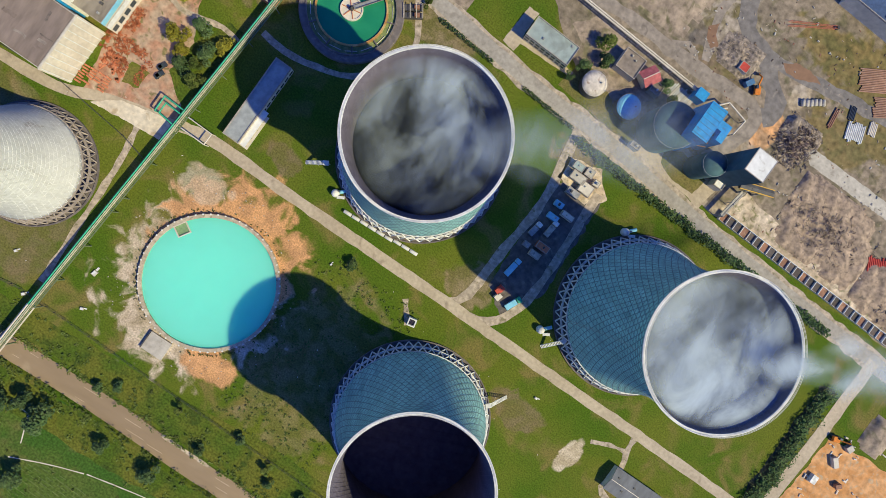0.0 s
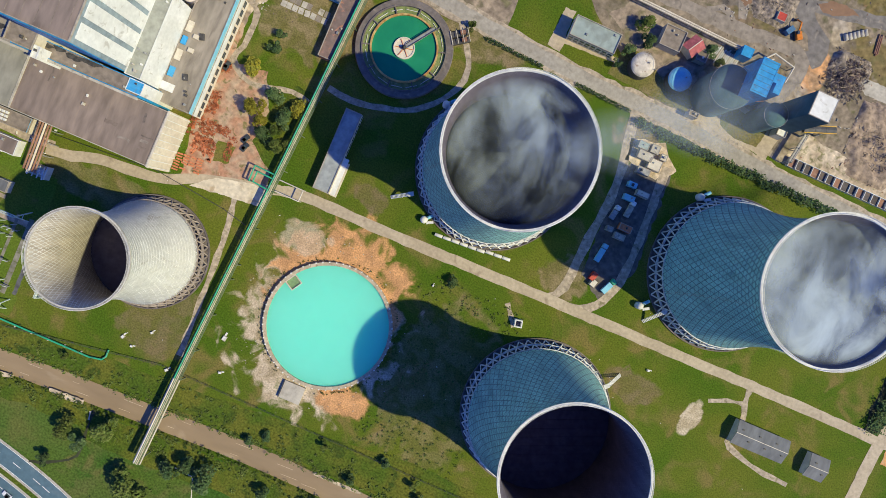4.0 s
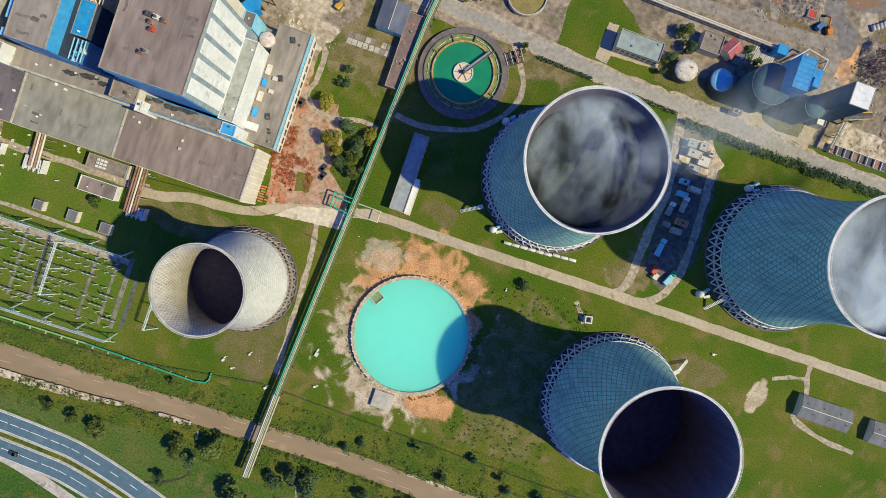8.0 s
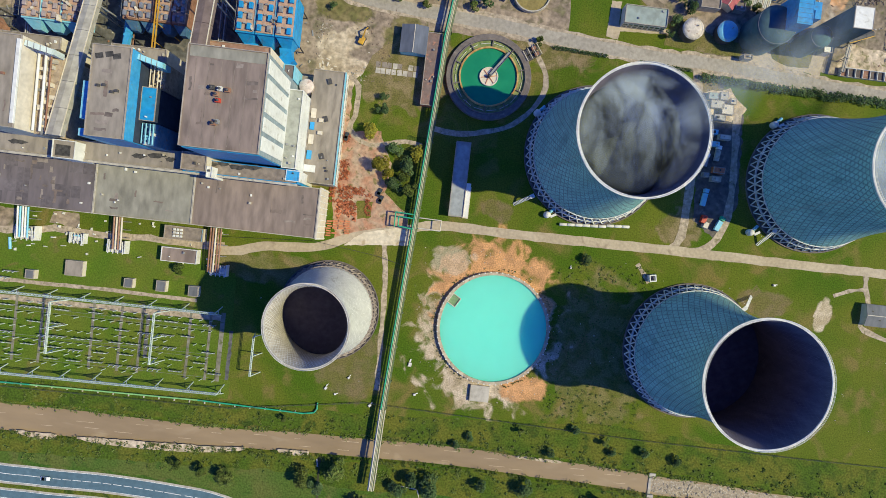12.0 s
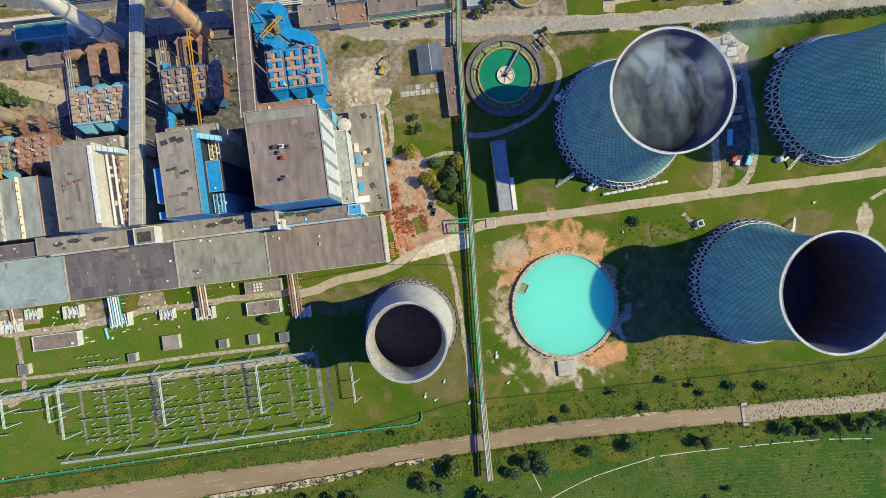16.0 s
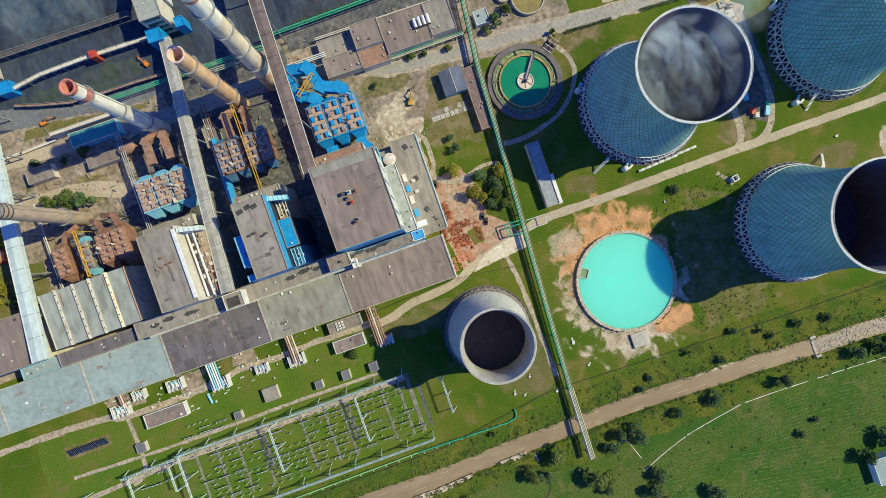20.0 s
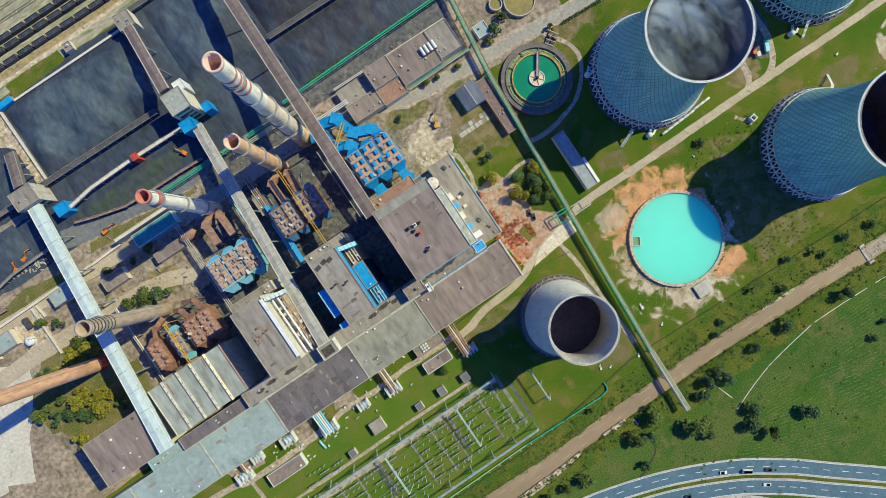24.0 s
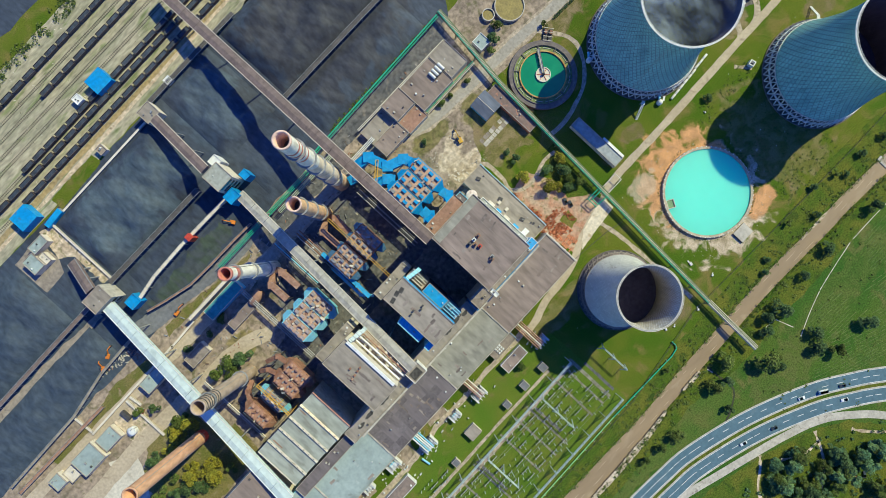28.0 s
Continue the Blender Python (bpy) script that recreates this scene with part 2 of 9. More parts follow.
YARDSPOTS = ((212, 234, 60, 26, 0.95, (0.185, 0.142, 0.055), (0.135, 0.118, 0.042)), (185, 208, 22, 10, 0.95, (0.20, 0.15, 0.062), (0.15, 0.128, 0.05)), (165, 239, 26, 12, 0.95, (0.21, 0.155, 0.06), (0.13, 0.115, 0.04)), (105, 226, 26, 16, 0.8, ASH_A, OLIVE_A), (156.5, 191.5, 6.5, 11, 1.0, ORANGE_A, (0.40, 0.25, 0.14)), (128, 211, 11, 9, 0.95, (0.47, 0.395, 0.29), (0.24, 0.20, 0.15)), (109, 205, 6, 7, 0.95, DARK_A, DARK_B), (122, 201, 20, 4, 0.85, OLIVE_A, BROWN_A), (160, 213, 5, 9, 0.9, ASH_A, PALE_B), (140, 180, 9, 10, 0.8, OLIVE_A, BROWN_A), (75, 215, 26, 18, 0.7, PALE_B, BROWN_B), (150, 178, 10, 8, 0.8, ASH_A, BROWN_B), (205, 150, 60, 5, 0.8, ASH_A, PALE_B))
M_YARD = mat("brown_yard_dirt", (0.275, 0.22, 0.16), (0.19, 0.155, 0.112), (0.125, 0.115, 0.06), scale=0.06, fine=1.0, mix3=0.6, grain=0.24, bump=0.08, rough=0.95, spots=YARDSPOTS)
M_RIM = mat("rim_paint", (0.74, 0.73, 0.68), (0.62, 0.60, 0.55), scale=0.2, fine=2, grain=0.06)
M_STRUT = mat("pale_steel", (0.70, 0.70, 0.67), (0.56, 0.56, 0.53), scale=0.3, fine=2, rough=0.6)
# navy-dark tone for deep insides; their shade is part of the colour
M_DARK = mat("shade_dark_inside", (0.145, 0.13, 0.165), (0.12, 0.108, 0.14), scale=0.2, fine=1.0, grain=0.12)
M_ROOFGREY = mat("bitumen_roof", (0.265, 0.22, 0.182), (0.222, 0.184, 0.152), (0.145, 0.118, 0.098), scale=0.07, fine=1.2, grain=0.16, mix3=0.5)
M_ROOFDARK = mat("dark_bitumen_roof", (0.175, 0.15, 0.155), (0.15, 0.128, 0.132), (0.11, 0.096, 0.1), scale=0.07, fine=1.0, grain=0.1, mix3=0.3, streak=(1, 0.25, 1))
M_ROOFTAN = mat("tan_bitumen_roof", (0.305, 0.266, 0.222), (0.265, 0.23, 0.19), (0.19, 0.163, 0.135), scale=0.06, fine=1.0, grain=0.14, mix3=0.35, streak=(1, 0.35, 1))
M_ROOFOLIVE = mat("grey_green_bitumen_roof", (0.30, 0.285, 0.235), (0.262, 0.25, 0.205), (0.205, 0.195, 0.16), scale=0.05, fine=1.0, grain=0.12, mix3=0.3, streak=(1, 0.4, 1))
M_ROOFBLUE = mat("blue_grey_roof", (0.33, 0.39, 0.37), (0.29, 0.345, 0.33), (0.24, 0.275, 0.255), scale=0.04, fine=0.9, grain=0.08, mix3=0.25)
M_ROOFBROWN = mat("brown_roof", (0.262, 0.205, 0.175), (0.222, 0.174, 0.148), (0.165, 0.13, 0.112), scale=0.05, fine=1.0, grain=0.14, mix3=0.35, streak=(1, 0.25, 1))
M_WHITE = mat("white_sheet", (0.74, 0.74, 0.72), (0.66, 0.66, 0.63), (0.5, 0.48, 0.44), scale=0.12, fine=1.5, grain=0.05, mix3=0.15, rough=0.5)
M_CREAM = mat("cream_sheet", (0.66, 0.60, 0.50), (0.58, 0.52, 0.43), scale=0.12, fine=1.5, grain=0.06)
M_BLUE = mat("bright_blue_sheet", (0.02, 0.25, 0.58), (0.03, 0.28, 0.56), (0.06, 0.19, 0.36), scale=0.12, fine=1.2, grain=0.1, rough=0.5, mix3=0.2)
M_CYAN = mat("light_blue_sheet", (0.20, 0.52, 0.68), (0.26, 0.55, 0.68), (0.4, 0.55, 0.6), scale=0.15, fine=1.5, grain=0.06, rough=0.5)
M_AZURE = mat("azure_sheet", (0.05, 0.32, 0.66), (0.07, 0.36, 0.66), (0.12, 0.3, 0.5), scale=0.2, fine=1.4, grain=0.08, rough=0.5, mix3=0.2)
M_GREEN = mat("green_pipe_paint", (0.04, 0.40, 0.22), (0.055, 0.34, 0.2), (0.12, 0.24, 0.15), scale=0.2, fine=2, rough=0.5, mix3=0.2)
M_PALEGREEN = mat("pale_green_steel", (0.36, 0.42, 0.29), (0.42, 0.42, 0.30), scale=0.3, fine=2, rough=0.6)
M_RUST = mat("rusty_sheet", (0.30, 0.155, 0.10), (0.24, 0.125, 0.085), (0.36, 0.24, 0.17), scale=0.2, fine=1.4, mix3=0.4, grain=0.16)
M_REDBROWN = mat("red_brown_roof", (0.33, 0.19, 0.135), (0.28, 0.165, 0.12), (0.38, 0.26, 0.2), scale=0.12, fine=1.3, mix3=0.3, grain=0.12)
M_BRICK = mat("brick", (0.56, 0.21, 0.11), (0.48, 0.175, 0.095), scale=0.2, fine=2)
M_STEEL = mat("grey_steel", (0.34, 0.34, 0.34), (0.26, 0.26, 0.26), scale=0.25, fine=2, rough=0.5, metal=0.2)
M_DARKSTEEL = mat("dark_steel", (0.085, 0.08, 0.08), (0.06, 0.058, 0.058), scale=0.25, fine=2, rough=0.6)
M_YELLOW = mat("yellow_paint", (0.62, 0.36, 0.04), (0.52, 0.30, 0.05), scale=0.4, fine=2, rough=0.5)
M_RED = mat("red_paint", (0.52, 0.07, 0.045), (0.44, 0.06, 0.04), scale=0.4, fine=2, rough=0.5)
M_CHIM = mat("chimney_concrete", (0.74, 0.62, 0.46), (0.66, 0.54, 0.40), (0.52, 0.40, 0.28), scale=0.12, fine=1.2, mix3=0.25, grain=0.08, streak=(1, 1, 0.4))
M_CHIMTAN = mat("tan_chimney_concrete", (0.70, 0.47, 0.28), (0.62, 0.38, 0.22), (0.52, 0.27, 0.15), scale=0.12, fine=1.2, mix3=0.2, streak=(1, 1, 0.4))
M_CHIMORANGE = mat("orange_chimney_brick", (0.60, 0.34, 0.21), (0.54, 0.30, 0.18), (0.56, 0.40, 0.28), scale=0.12, fine=1.2, mix3=0.2, streak=(1, 1, 0.4))
M_CHIMBROWN = mat("brown_chimney_concrete", (0.42, 0.32, 0.245), (0.36, 0.275, 0.21), (0.48, 0.38, 0.30), scale=0.12, fine=1.2, mix3=0.2, streak=(1, 1, 0.4))
M_BARREL = mat("foliage", (0.075, 0.112, 0.026), (0.105, 0.128, 0.034), scale=0.3, fine=1.5, grain=0.3, per_object=0.3, rough=0.9, spec=0.1)
M_LEAFDARK = mat("dark_foliage", (0.06, 0.105, 0.04), (0.082, 0.12, 0.046), scale=0.3, fine=1.5, grain=0.3, per_object=0.3, rough=0.9, spec=0.1)
M_LEAFBLUE = mat("blue_green_foliage", (0.105, 0.195, 0.095), (0.14, 0.205, 0.075), scale=0.2, fine=1.5, grain=0.3, per_object=0.35, rough=0.9, spec=0.1)
M_LEAFYELLOW = mat("autumn_foliage", (0.27, 0.235, 0.03), (0.18, 0.18, 0.03), scale=0.3, fine=1.5, grain=0.3, per_object=0.3, rough=0.9, spec=0.1)
M_BARK = mat("bark", (0.12, 0.09, 0.06), (0.08, 0.06, 0.045), scale=1, fine=4)
M_POOL = mat("turquoise_pool", (0.19, 0.8, 0.6), (0.18, 0.78, 0.59), scale=0.02, fine=0.3, grain=0.008, rough=0.25, spec=0.4)
M_CLARGREEN = mat("green_clarifier_water", (0.02, 0.21, 0.10), (0.025, 0.235, 0.11), scale=0.1, fine=0.4, grain=0.04, rough=0.15, spec=0.5)
M_RIVER = mat("muddy_river", (0.32, 0.235, 0.14), (0.285, 0.21, 0.127), (0.36, 0.275, 0.175), scale=0.05, fine=0.5, grain=0.05, rough=0.4, spec=0.25, mix3=0.2, streak=(0.3, 1, 1))
M_STONE = mat("river_stone", (0.36, 0.31, 0.24), (0.28, 0.24, 0.185), scale=0.3, fine=1.5, per_object=0.25)
M_GLASS = mat("dark_glass", (0.06, 0.08, 0.09), (0.05, 0.07, 0.08), rough=0.12, spec=0.6, grain=0.04)
M_PANEL = mat("solar_panel", (0.012, 0.016, 0.03), (0.015, 0.02, 0.035), rough=0.15, spec=0.6)
M_CARWHITE = mat("white_car_paint", (0.78, 0.79, 0.80), (0.76, 0.77, 0.78), rough=0.3, spec=0.5, grain=0.01)
M_CARDARK = mat("dark_car_paint", (0.04, 0.05, 0.06), (0.05, 0.055, 0.06), rough=0.3, spec=0.5, grain=0.01)
M_TYRE = mat("tyre_rubber", (0.02, 0.02, 0.02), (0.025, 0.025, 0.025))

from mathutils.geometry import tessellate_polygon

# ---- building helpers ----
MESHES = {}


def finish(name, bm, material, smooth=False):
    me = bpy.data.meshes.new(name)
    if smooth:
        for fa in bm.faces:
            fa.smooth = True
    bm.to_mesh(me)
    bm.free()
    me.materials.append(material)
    return me


def put(name, me, parent=None, m=None, label=""):
    ob = new(name, me)
    if parent is not None:
        ob.parent = parent
    if m is not None:
        ob.matrix_basis = m
    if label:
        ob["label"] = label
    return ob


def part(name, bm, material, parent, label="", smooth=False):
    return put(name, finish(name, bm, material, smooth), parent, None, label)


def thing(name, label, category, x=0, y=0, z=0, rz=0, group="", kind=""):
    ob = new(name)
    ob.empty_display_size = 0.2
    ob.matrix_basis = pose(x, y, z, 0, 0, rz)
    return tagged(ob, label, category, group, kind)


def structure(name, bm, material, label, category, smooth=False):
    return tagged(put(name, finish(name, bm, material, smooth)), label, category, kind="structure")


def solid(bm, x, y, z, sx, sy, sz, rz=0.0):
    """Adds a box with its base's centre at x, y, z."""
    c, s = math.cos(radians(rz)), math.sin(radians(rz))
    v = [bm.verts.new((x + c * a * sx / 2 - s * b * sy / 2, y + s * a * sx / 2 + c * b * sy / 2, z + d * sz)) for d in (0, 1) for a, b in ((-1, -1), (1, -1), (1, 1), (-1, 1))]
    for q in ((3, 2, 1, 0), (4, 5, 6, 7), (0, 1, 5, 4), (1, 2, 6, 5), (2, 3, 7, 6), (3, 0, 4, 7)):
        bm.faces.new([v[i] for i in q])


def unit_box(material):
    """A box of 1 m with chamfered upright edges, standing on its base; shared by all that use it scaled."""
    key = ("box", material.name)
    if key not in MESHES:
        bm = bmesh.new()
        solid(bm, 0, 0, 0, 1, 1, 1)
        MESHES[key] = finish("block", bm, material)
    return MESHES[key]


def unit_rod(material, sides=8):
    key = ("rod", material.name, sides)
    if key not in MESHES:
        bm = bmesh.new()
        bmesh.ops.create_cone(bm, cap_ends=True, segments=sides, radius1=0.5, radius2=0.5, depth=1, matrix=pose(0, 0, 0.5))
        MESHES[key] = finish("rod", bm, material, sides > 6)
    return MESHES[key]


def block(name, parent, material, x, y, z, sx, sy, sz, rz=0, label="", bev=0.0):
    """A box as one part; with bev its edges are rounded."""
    if bev:
        key = ("bev", material.name, round(sx, 2), round(sy, 2), round(sz, 2), bev)
        if key not in MESHES:
            bm = bmesh.new()
            solid(bm, 0, 0, 0, sx, sy, sz)
            bmesh.ops.bevel(bm, geom=bm.edges[:], offset=bev, segments=1, affect="EDGES")
            MESHES[key] = finish(name, bm, material)
        return put(name, MESHES[key], parent, pose(x, y, z, 0, 0, rz), label)
    return put(name, unit_box(material), parent, pose(x, y, z, 0, 0, rz) @ Matrix.Diagonal((sx, sy, sz, 1)), label)


def span(p, q, w, h=None):
    """The pose and scale that lay a unit box or rod from p to q."""
    p, q = Vector(p), Vector(q)
    d = q - p
    turn = d.to_track_quat("Z", "Y").to_matrix().to_4x4()
    return Matrix.Translation(p) @ turn @ Matrix.Diagonal((w, h or w, d.length, 1))


def bar(name, parent, material, p, q, w, h=None, label=""):
    return put(name, unit_box(material), parent, span(p, q, w, h), label)


def rod(name, parent, material, p, q, d, sides=8, label=""):
    return put(name, unit_rod(material, sides), parent, span(p, q, d), label)


def lathe(bm, profile, seg=48, close=False):
    """Turns a profile of (radius, height) round the z axis."""
    rings = [[bm.verts.new((r * math.cos(2 * math.pi * i / seg), r * math.sin(2 * math.pi * i / seg), z)) for i in range(seg)] for r, z in profile]
    pairs = list(zip(rings, rings[1:]))
    if close:
        pairs.append((rings[-1], rings[0]))
    for a, b in pairs:
        for i in range(seg):
            bm.faces.new((a[i], a[(i + 1) % seg], b[(i + 1) % seg], b[i]))
    return rings


def disc(bm, r, z, seg=48):
    bm.faces.new([bm.verts.new((r * math.cos(2 * math.pi * i / seg), r * math.sin(2 * math.pi * i / seg), z)) for i in range(seg)])


def ragged(points, step, wobble, seed=0):
    """A closed outline with its sides cut into steps and shifted by a noise field."""
    out = []
    w = max(wobble, 0.3)
    for (ax, ay), (bx, by) in zip(points, points[1:] + points[:1]):
        n = max(1, int(math.hypot(bx - ax, by - ay) / step))
        for i in range(n):
            x, y = ax + (bx - ax) * i / n, ay + (by - ay) * i / n
            v = noise.turbulence_vector((x * 0.16 / w, y * 0.16 / w, seed * 7.3), 3, True)
            out.append((x + (v.x - 0.35) * w * 1.5, y + (v.y - 0.35) * w * 1.5))
    return out


def patch(name, points, z, material, label, category="ground", step=3.0, wobble=0.0, seed=1):
    """A thin sheet of another surface lying on the ground."""
    if wobble and max(abs(v) for p in points for v in p) < 400:
        step = min(step, 1.2)
    pts = [Vector((*p, 0)) for p in (ragged(points, step, wobble, seed) if wobble else points)]
    bm = bmesh.new()
    vs = [bm.verts.new((p.x, p.y, z)) for p in pts]
    for tri in tessellate_polygon([pts]):
        if len(set(tri)) == 3:
            bm.faces.new([vs[i] for i in tri])
    bmesh.ops.recalc_face_normals(bm, faces=bm.faces[:])
    return structure(name, bm, material, label, category)


def smooth_line(pts, step=4.0):
    """A Catmull-Rom curve through points, cut into short steps."""
    p = [Vector((*q, 0)[:3]) for q in pts]
    p = [p[0] * 2 - p[1]] + p + [p[-1] * 2 - p[-2]]
    out = []
    for a, b, c, d in zip(p, p[1:], p[2:], p[3:]):
        n = max(2, int((c - b).length / step))
        for i in range(n):
            t = i / n
            out.append(0.5 * (2 * b + (c - a) * t + (2 * a - 5 * b + 4 * c - d) * t * t + (3 * b - a - 3 * c + d) * t * t * t))
    return out + [p[-2]]


def ribbon(bm, pts, width, z, off=0.0, wobble=0.0, seed=3):
    """A band along a line, off metres to its left."""
    rnd = random.Random(seed)
    prev = None
    for i, q in enumerate(pts):
        d = (pts[min(i + 1, len(pts) - 1)] - pts[max(i - 1, 0)]).normalized()
        s = Vector((-d.y, d.x, 0))
        w1, w2 = (width / 2 + wobble * (rnd.random() - 0.5) for _ in (0, 1))
        pair = [bm.verts.new((q.x + s.x * (off + w1), q.y + s.y * (off + w1), z)), bm.verts.new((q.x + s.x * (off - w2), q.y + s.y * (off - w2), z))]
        if prev:
            bm.faces.new((prev[1], pair[1], pair[0], prev[0]))
        prev = pair


def road(name, pts, width, z, material, label, category="road", wobble=0.0, seed=2, step=4.0):
    bm = bmesh.new()
    ribbon(bm, smooth_line(pts, step), width, z, 0, wobble, seed)
    return structure(name, bm, material, label, category)

# ---- ground, roads and water ----
RIVER = [(-4000, -66.5), (-1000, -66.5), (-420, -70.5), (-280, -71.4), (-208, -71.2), (-146, -71.0), (-82, -68.7), (-18, -67.9), (46, -69.9), (111, -72.8), (163, -75.4), (230, -77.5), (330, -80), (1000, -84), (4000, -84)]


def river_y(x):
    """The middle of the river at x."""
    for (ax, ay), (bx, by) in zip(RIVER, RIVER[1:]):
        if ax <= x <= bx:
            u = (x - ax) / (bx - ax)
            return ay + (by - ay) * u * u * (3 - 2 * u)
    return RIVER[-1][1]


def river_half(x):
    """Half the river's width: it spreads out to the west."""
    return 4.3 + 2.0 * max(0.0, min(1.0, (-120 - x) / 80))


bm = bmesh.new()
# the river's bed is cut into the sheet, with sloping banks
cut = [-4000, -1000, -420] + [-400 + 8 * k for k in range(92)] + [1000, 4000]
prev = None
for x in cut:
    c_, hw = river_y(x), river_half(x)
    wob = 0.7 * noise.noise((x * 0.05, 1.3, 0)) if -420 < x < 400 else 0
    col_ = [bm.verts.new(v) for v in ((x, -4000, 0), (x, c_ - 1.9 - hw + wob, 0), (x, c_ - hw, -1.5), (x, c_ + hw, -1.5), (x, c_ + 1.7 + hw + wob, 0), (x, 4000, 0))]
    if prev:
        for k in range(5):
            bm.faces.new((prev[k], col_[k], col_[k + 1], prev[k + 1]))
    prev = col_
structure("ground", bm, M_GRASS, "flat green mown grass with dry brown patches", "ground")
bm = bmesh.new()
prev = None
for x in range(-600, 500, 6):
    pair = [bm.verts.new((x, river_y(x) + q * (river_half(x) + 0.5 + 0.4 * noise.noise((x * 0.09, q, 0))), -1.0)) for q in (1, -1)]
    if prev:
        bm.faces.new((prev[1], pair[1], pair[0], prev[0]))
    prev = pair
structure("river", bm, M_RIVER, "muddy brown river flowing in a straight channel", "river")
EDGE = range(-690, 700, 10)
patch("meadow", [(x, river_y(x) - river_half(x) - 3.1) for x in EDGE] + [(700, -800), (-700, -800)], 0.02, M_FIELD, "bright green meadow south of the river", "meadow", 8, 1.2)
patch("bank_north", [(x, river_y(x) + river_half(x) + 2.6) for x in EDGE if -600 < x < 400] + [(400, -58), (200, -52), (60, -43), (20, -47), (-60, -51), (-600, -56)], 0.03, M_ROUGHGRASS, "rough tangled grass along the river bank", "grass", 5, 1.2)
patch("bank_south", [(x, river_y(x) - river_half(x) - 2.9) for x in EDGE if -600 < x < 400] + [(400, -94), (100, -87), (-60, -90), (-150, -87), (-600, -92)], 0.035, M_ROUGHGRASS, "rough tangled grass along the river bank", "grass", 5, 1.4)
patch("meadow", [(-83, -84), (-81, -97), (-91, -105.6), (-110, -103), (-128, -98.2), (-150, -95.2), (-185, -93), (-230, -92.5), (-230, -88), (-150, -86)], 0.037, M_OLIVE, "tired olive grass between river and highway", "meadow", 3, 1.5, 43)
# dark patch added below the hedge as the shade between its bushes
patch("ditch", [(247, 52), (256, 52), (255.5, 118), (248, 117)], 0.045, mat("shade_ditch_earth", (0.055, 0.06, 0.03), (0.04, 0.045, 0.022), scale=0.1, fine=1.0), "ditch beside the east road, dark with the bushes' painted shade", "ditch", 1.0, 2.0)
patch("plant_yard", [(-700, 62), (-58, 62), (-58, 66), (-62, 80), (-84, 110), (-76, 130), (-60, 145), (20, 147), (20, 196), (-700, 196)], 0.04, M_DUST, "dusty bare ground of the plant yard", "ground", 6, 1.5)
patch("coal_yard", [(-700, 194), (-30, 194), (0, 235), (0, 292), (-290, 290), (-700, 292)], 0.05, M_COAL, "black coal dust over the storage yard", "coal yard", 6, 1.5)
patch("rail_yard", [(-900, 291), (200, 291), (200, 372), (-900, 372)], 0.05, M_RAILBED, "pale stony ballast of the rail yard", "rail yard", 6, 1.0)
patch("coal_yard", [(-900, 385), (300, 385), (300, 700), (-900, 700)], 0.05, M_COAL, "black coal store beyond the tracks", "coal yard", 8, 2.0)
patch("scrap_yard", [(92, 150), (700, 144), (700, 700), (20, 700), (20, 200), (60, 172)], 0.04, M_YARD, "dusty brown bare ground of the scrap yard", "ground", 6, 2.0)
road("hall_track", [(-420, 26), (-313, 25.6), (-290, 21.5), (-243, 22.5), (-223, 25.7), (-198, 25.2), (-176, 25.9), (-150, 25.5), (-139, 26.6)], 3.4, 0.085, M_TRACK, "dusty track beside the long hall", "track", wobble=0.9)
patch("dirt_patch", [(-258, 34), (-241, 34), (-243, 21), (-256, 19.5)], 0.06, M_DUST, "bare trodden dirt beside the hall", "ground", 1.0, 2.5, 21)
patch("dirt_patch", [(-225, 34), (-212, 34), (-211, 26), (-226, 27.5)], 0.06, M_DUST, "bare trodden dirt beside the hall", "ground", 1.0, 2.0, 22)
patch("dirt_patch", [(-300, 34), (-276, 34), (-278, 26), (-298, 24)], 0.06, M_DUST, "bare trodden dirt beside the hall", "ground", 1.0, 2.0, 23)
# this dark patch holds coal dust and also the tall structures' shade
patch("coal_dust_ground", [(-296, 101), (-262, 101), (-232, 110), (-205, 104), (-143, 106), (-141, 192), (-213, 193), (-208, 166), (-232, 152), (-246, 134), (-296, 124)], 0.062, M_COALDUST, "ground dark with coal dust and painted shade under the conveyors", "ground", 1.2, 2.5, 24)
patch("coal_dust_ground", [(-138, 185.6), (-90, 186.6), (-44, 185.4), (-37, 190), (-36, 197), (-90, 197.6), (-138, 196.5)], 0.064, M_COALDUST, "ground blackened by coal dust along the green pipe", "ground", 1.2, 1.5, 26)
patch("concrete_strip", [(-300, 288), (-291.2, 284), (-291.2, 236.5), (-297, 238), (-296.5, 262), (-304, 268)], 0.066, M_PALE, "pale dusty concrete strip beside the coal heap", "pavement", 1.2, 0.8, 27)
road("dust_road", [(-137, 188), (-95, 187), (-41, 189)], 5.5, 0.09, M_COALDUST, "grey road dusted with coal", "road", wobble=1.2)
patch("flowerbed_ground", [(-85, 35), (-48, 44), (-52, 62), (-63, 80), (-70, 100), (-88, 108), (-89, 62)], 0.06, mat("red_earth", (0.42, 0.22, 0.14), (0.42, 0.31, 0.22), (0.17, 0.15, 0.06), scale=0.15, fine=1.2, mix3=0.4, grain=0.18), "reddish bare earth beside the hall", "ground", 3, 1.5)
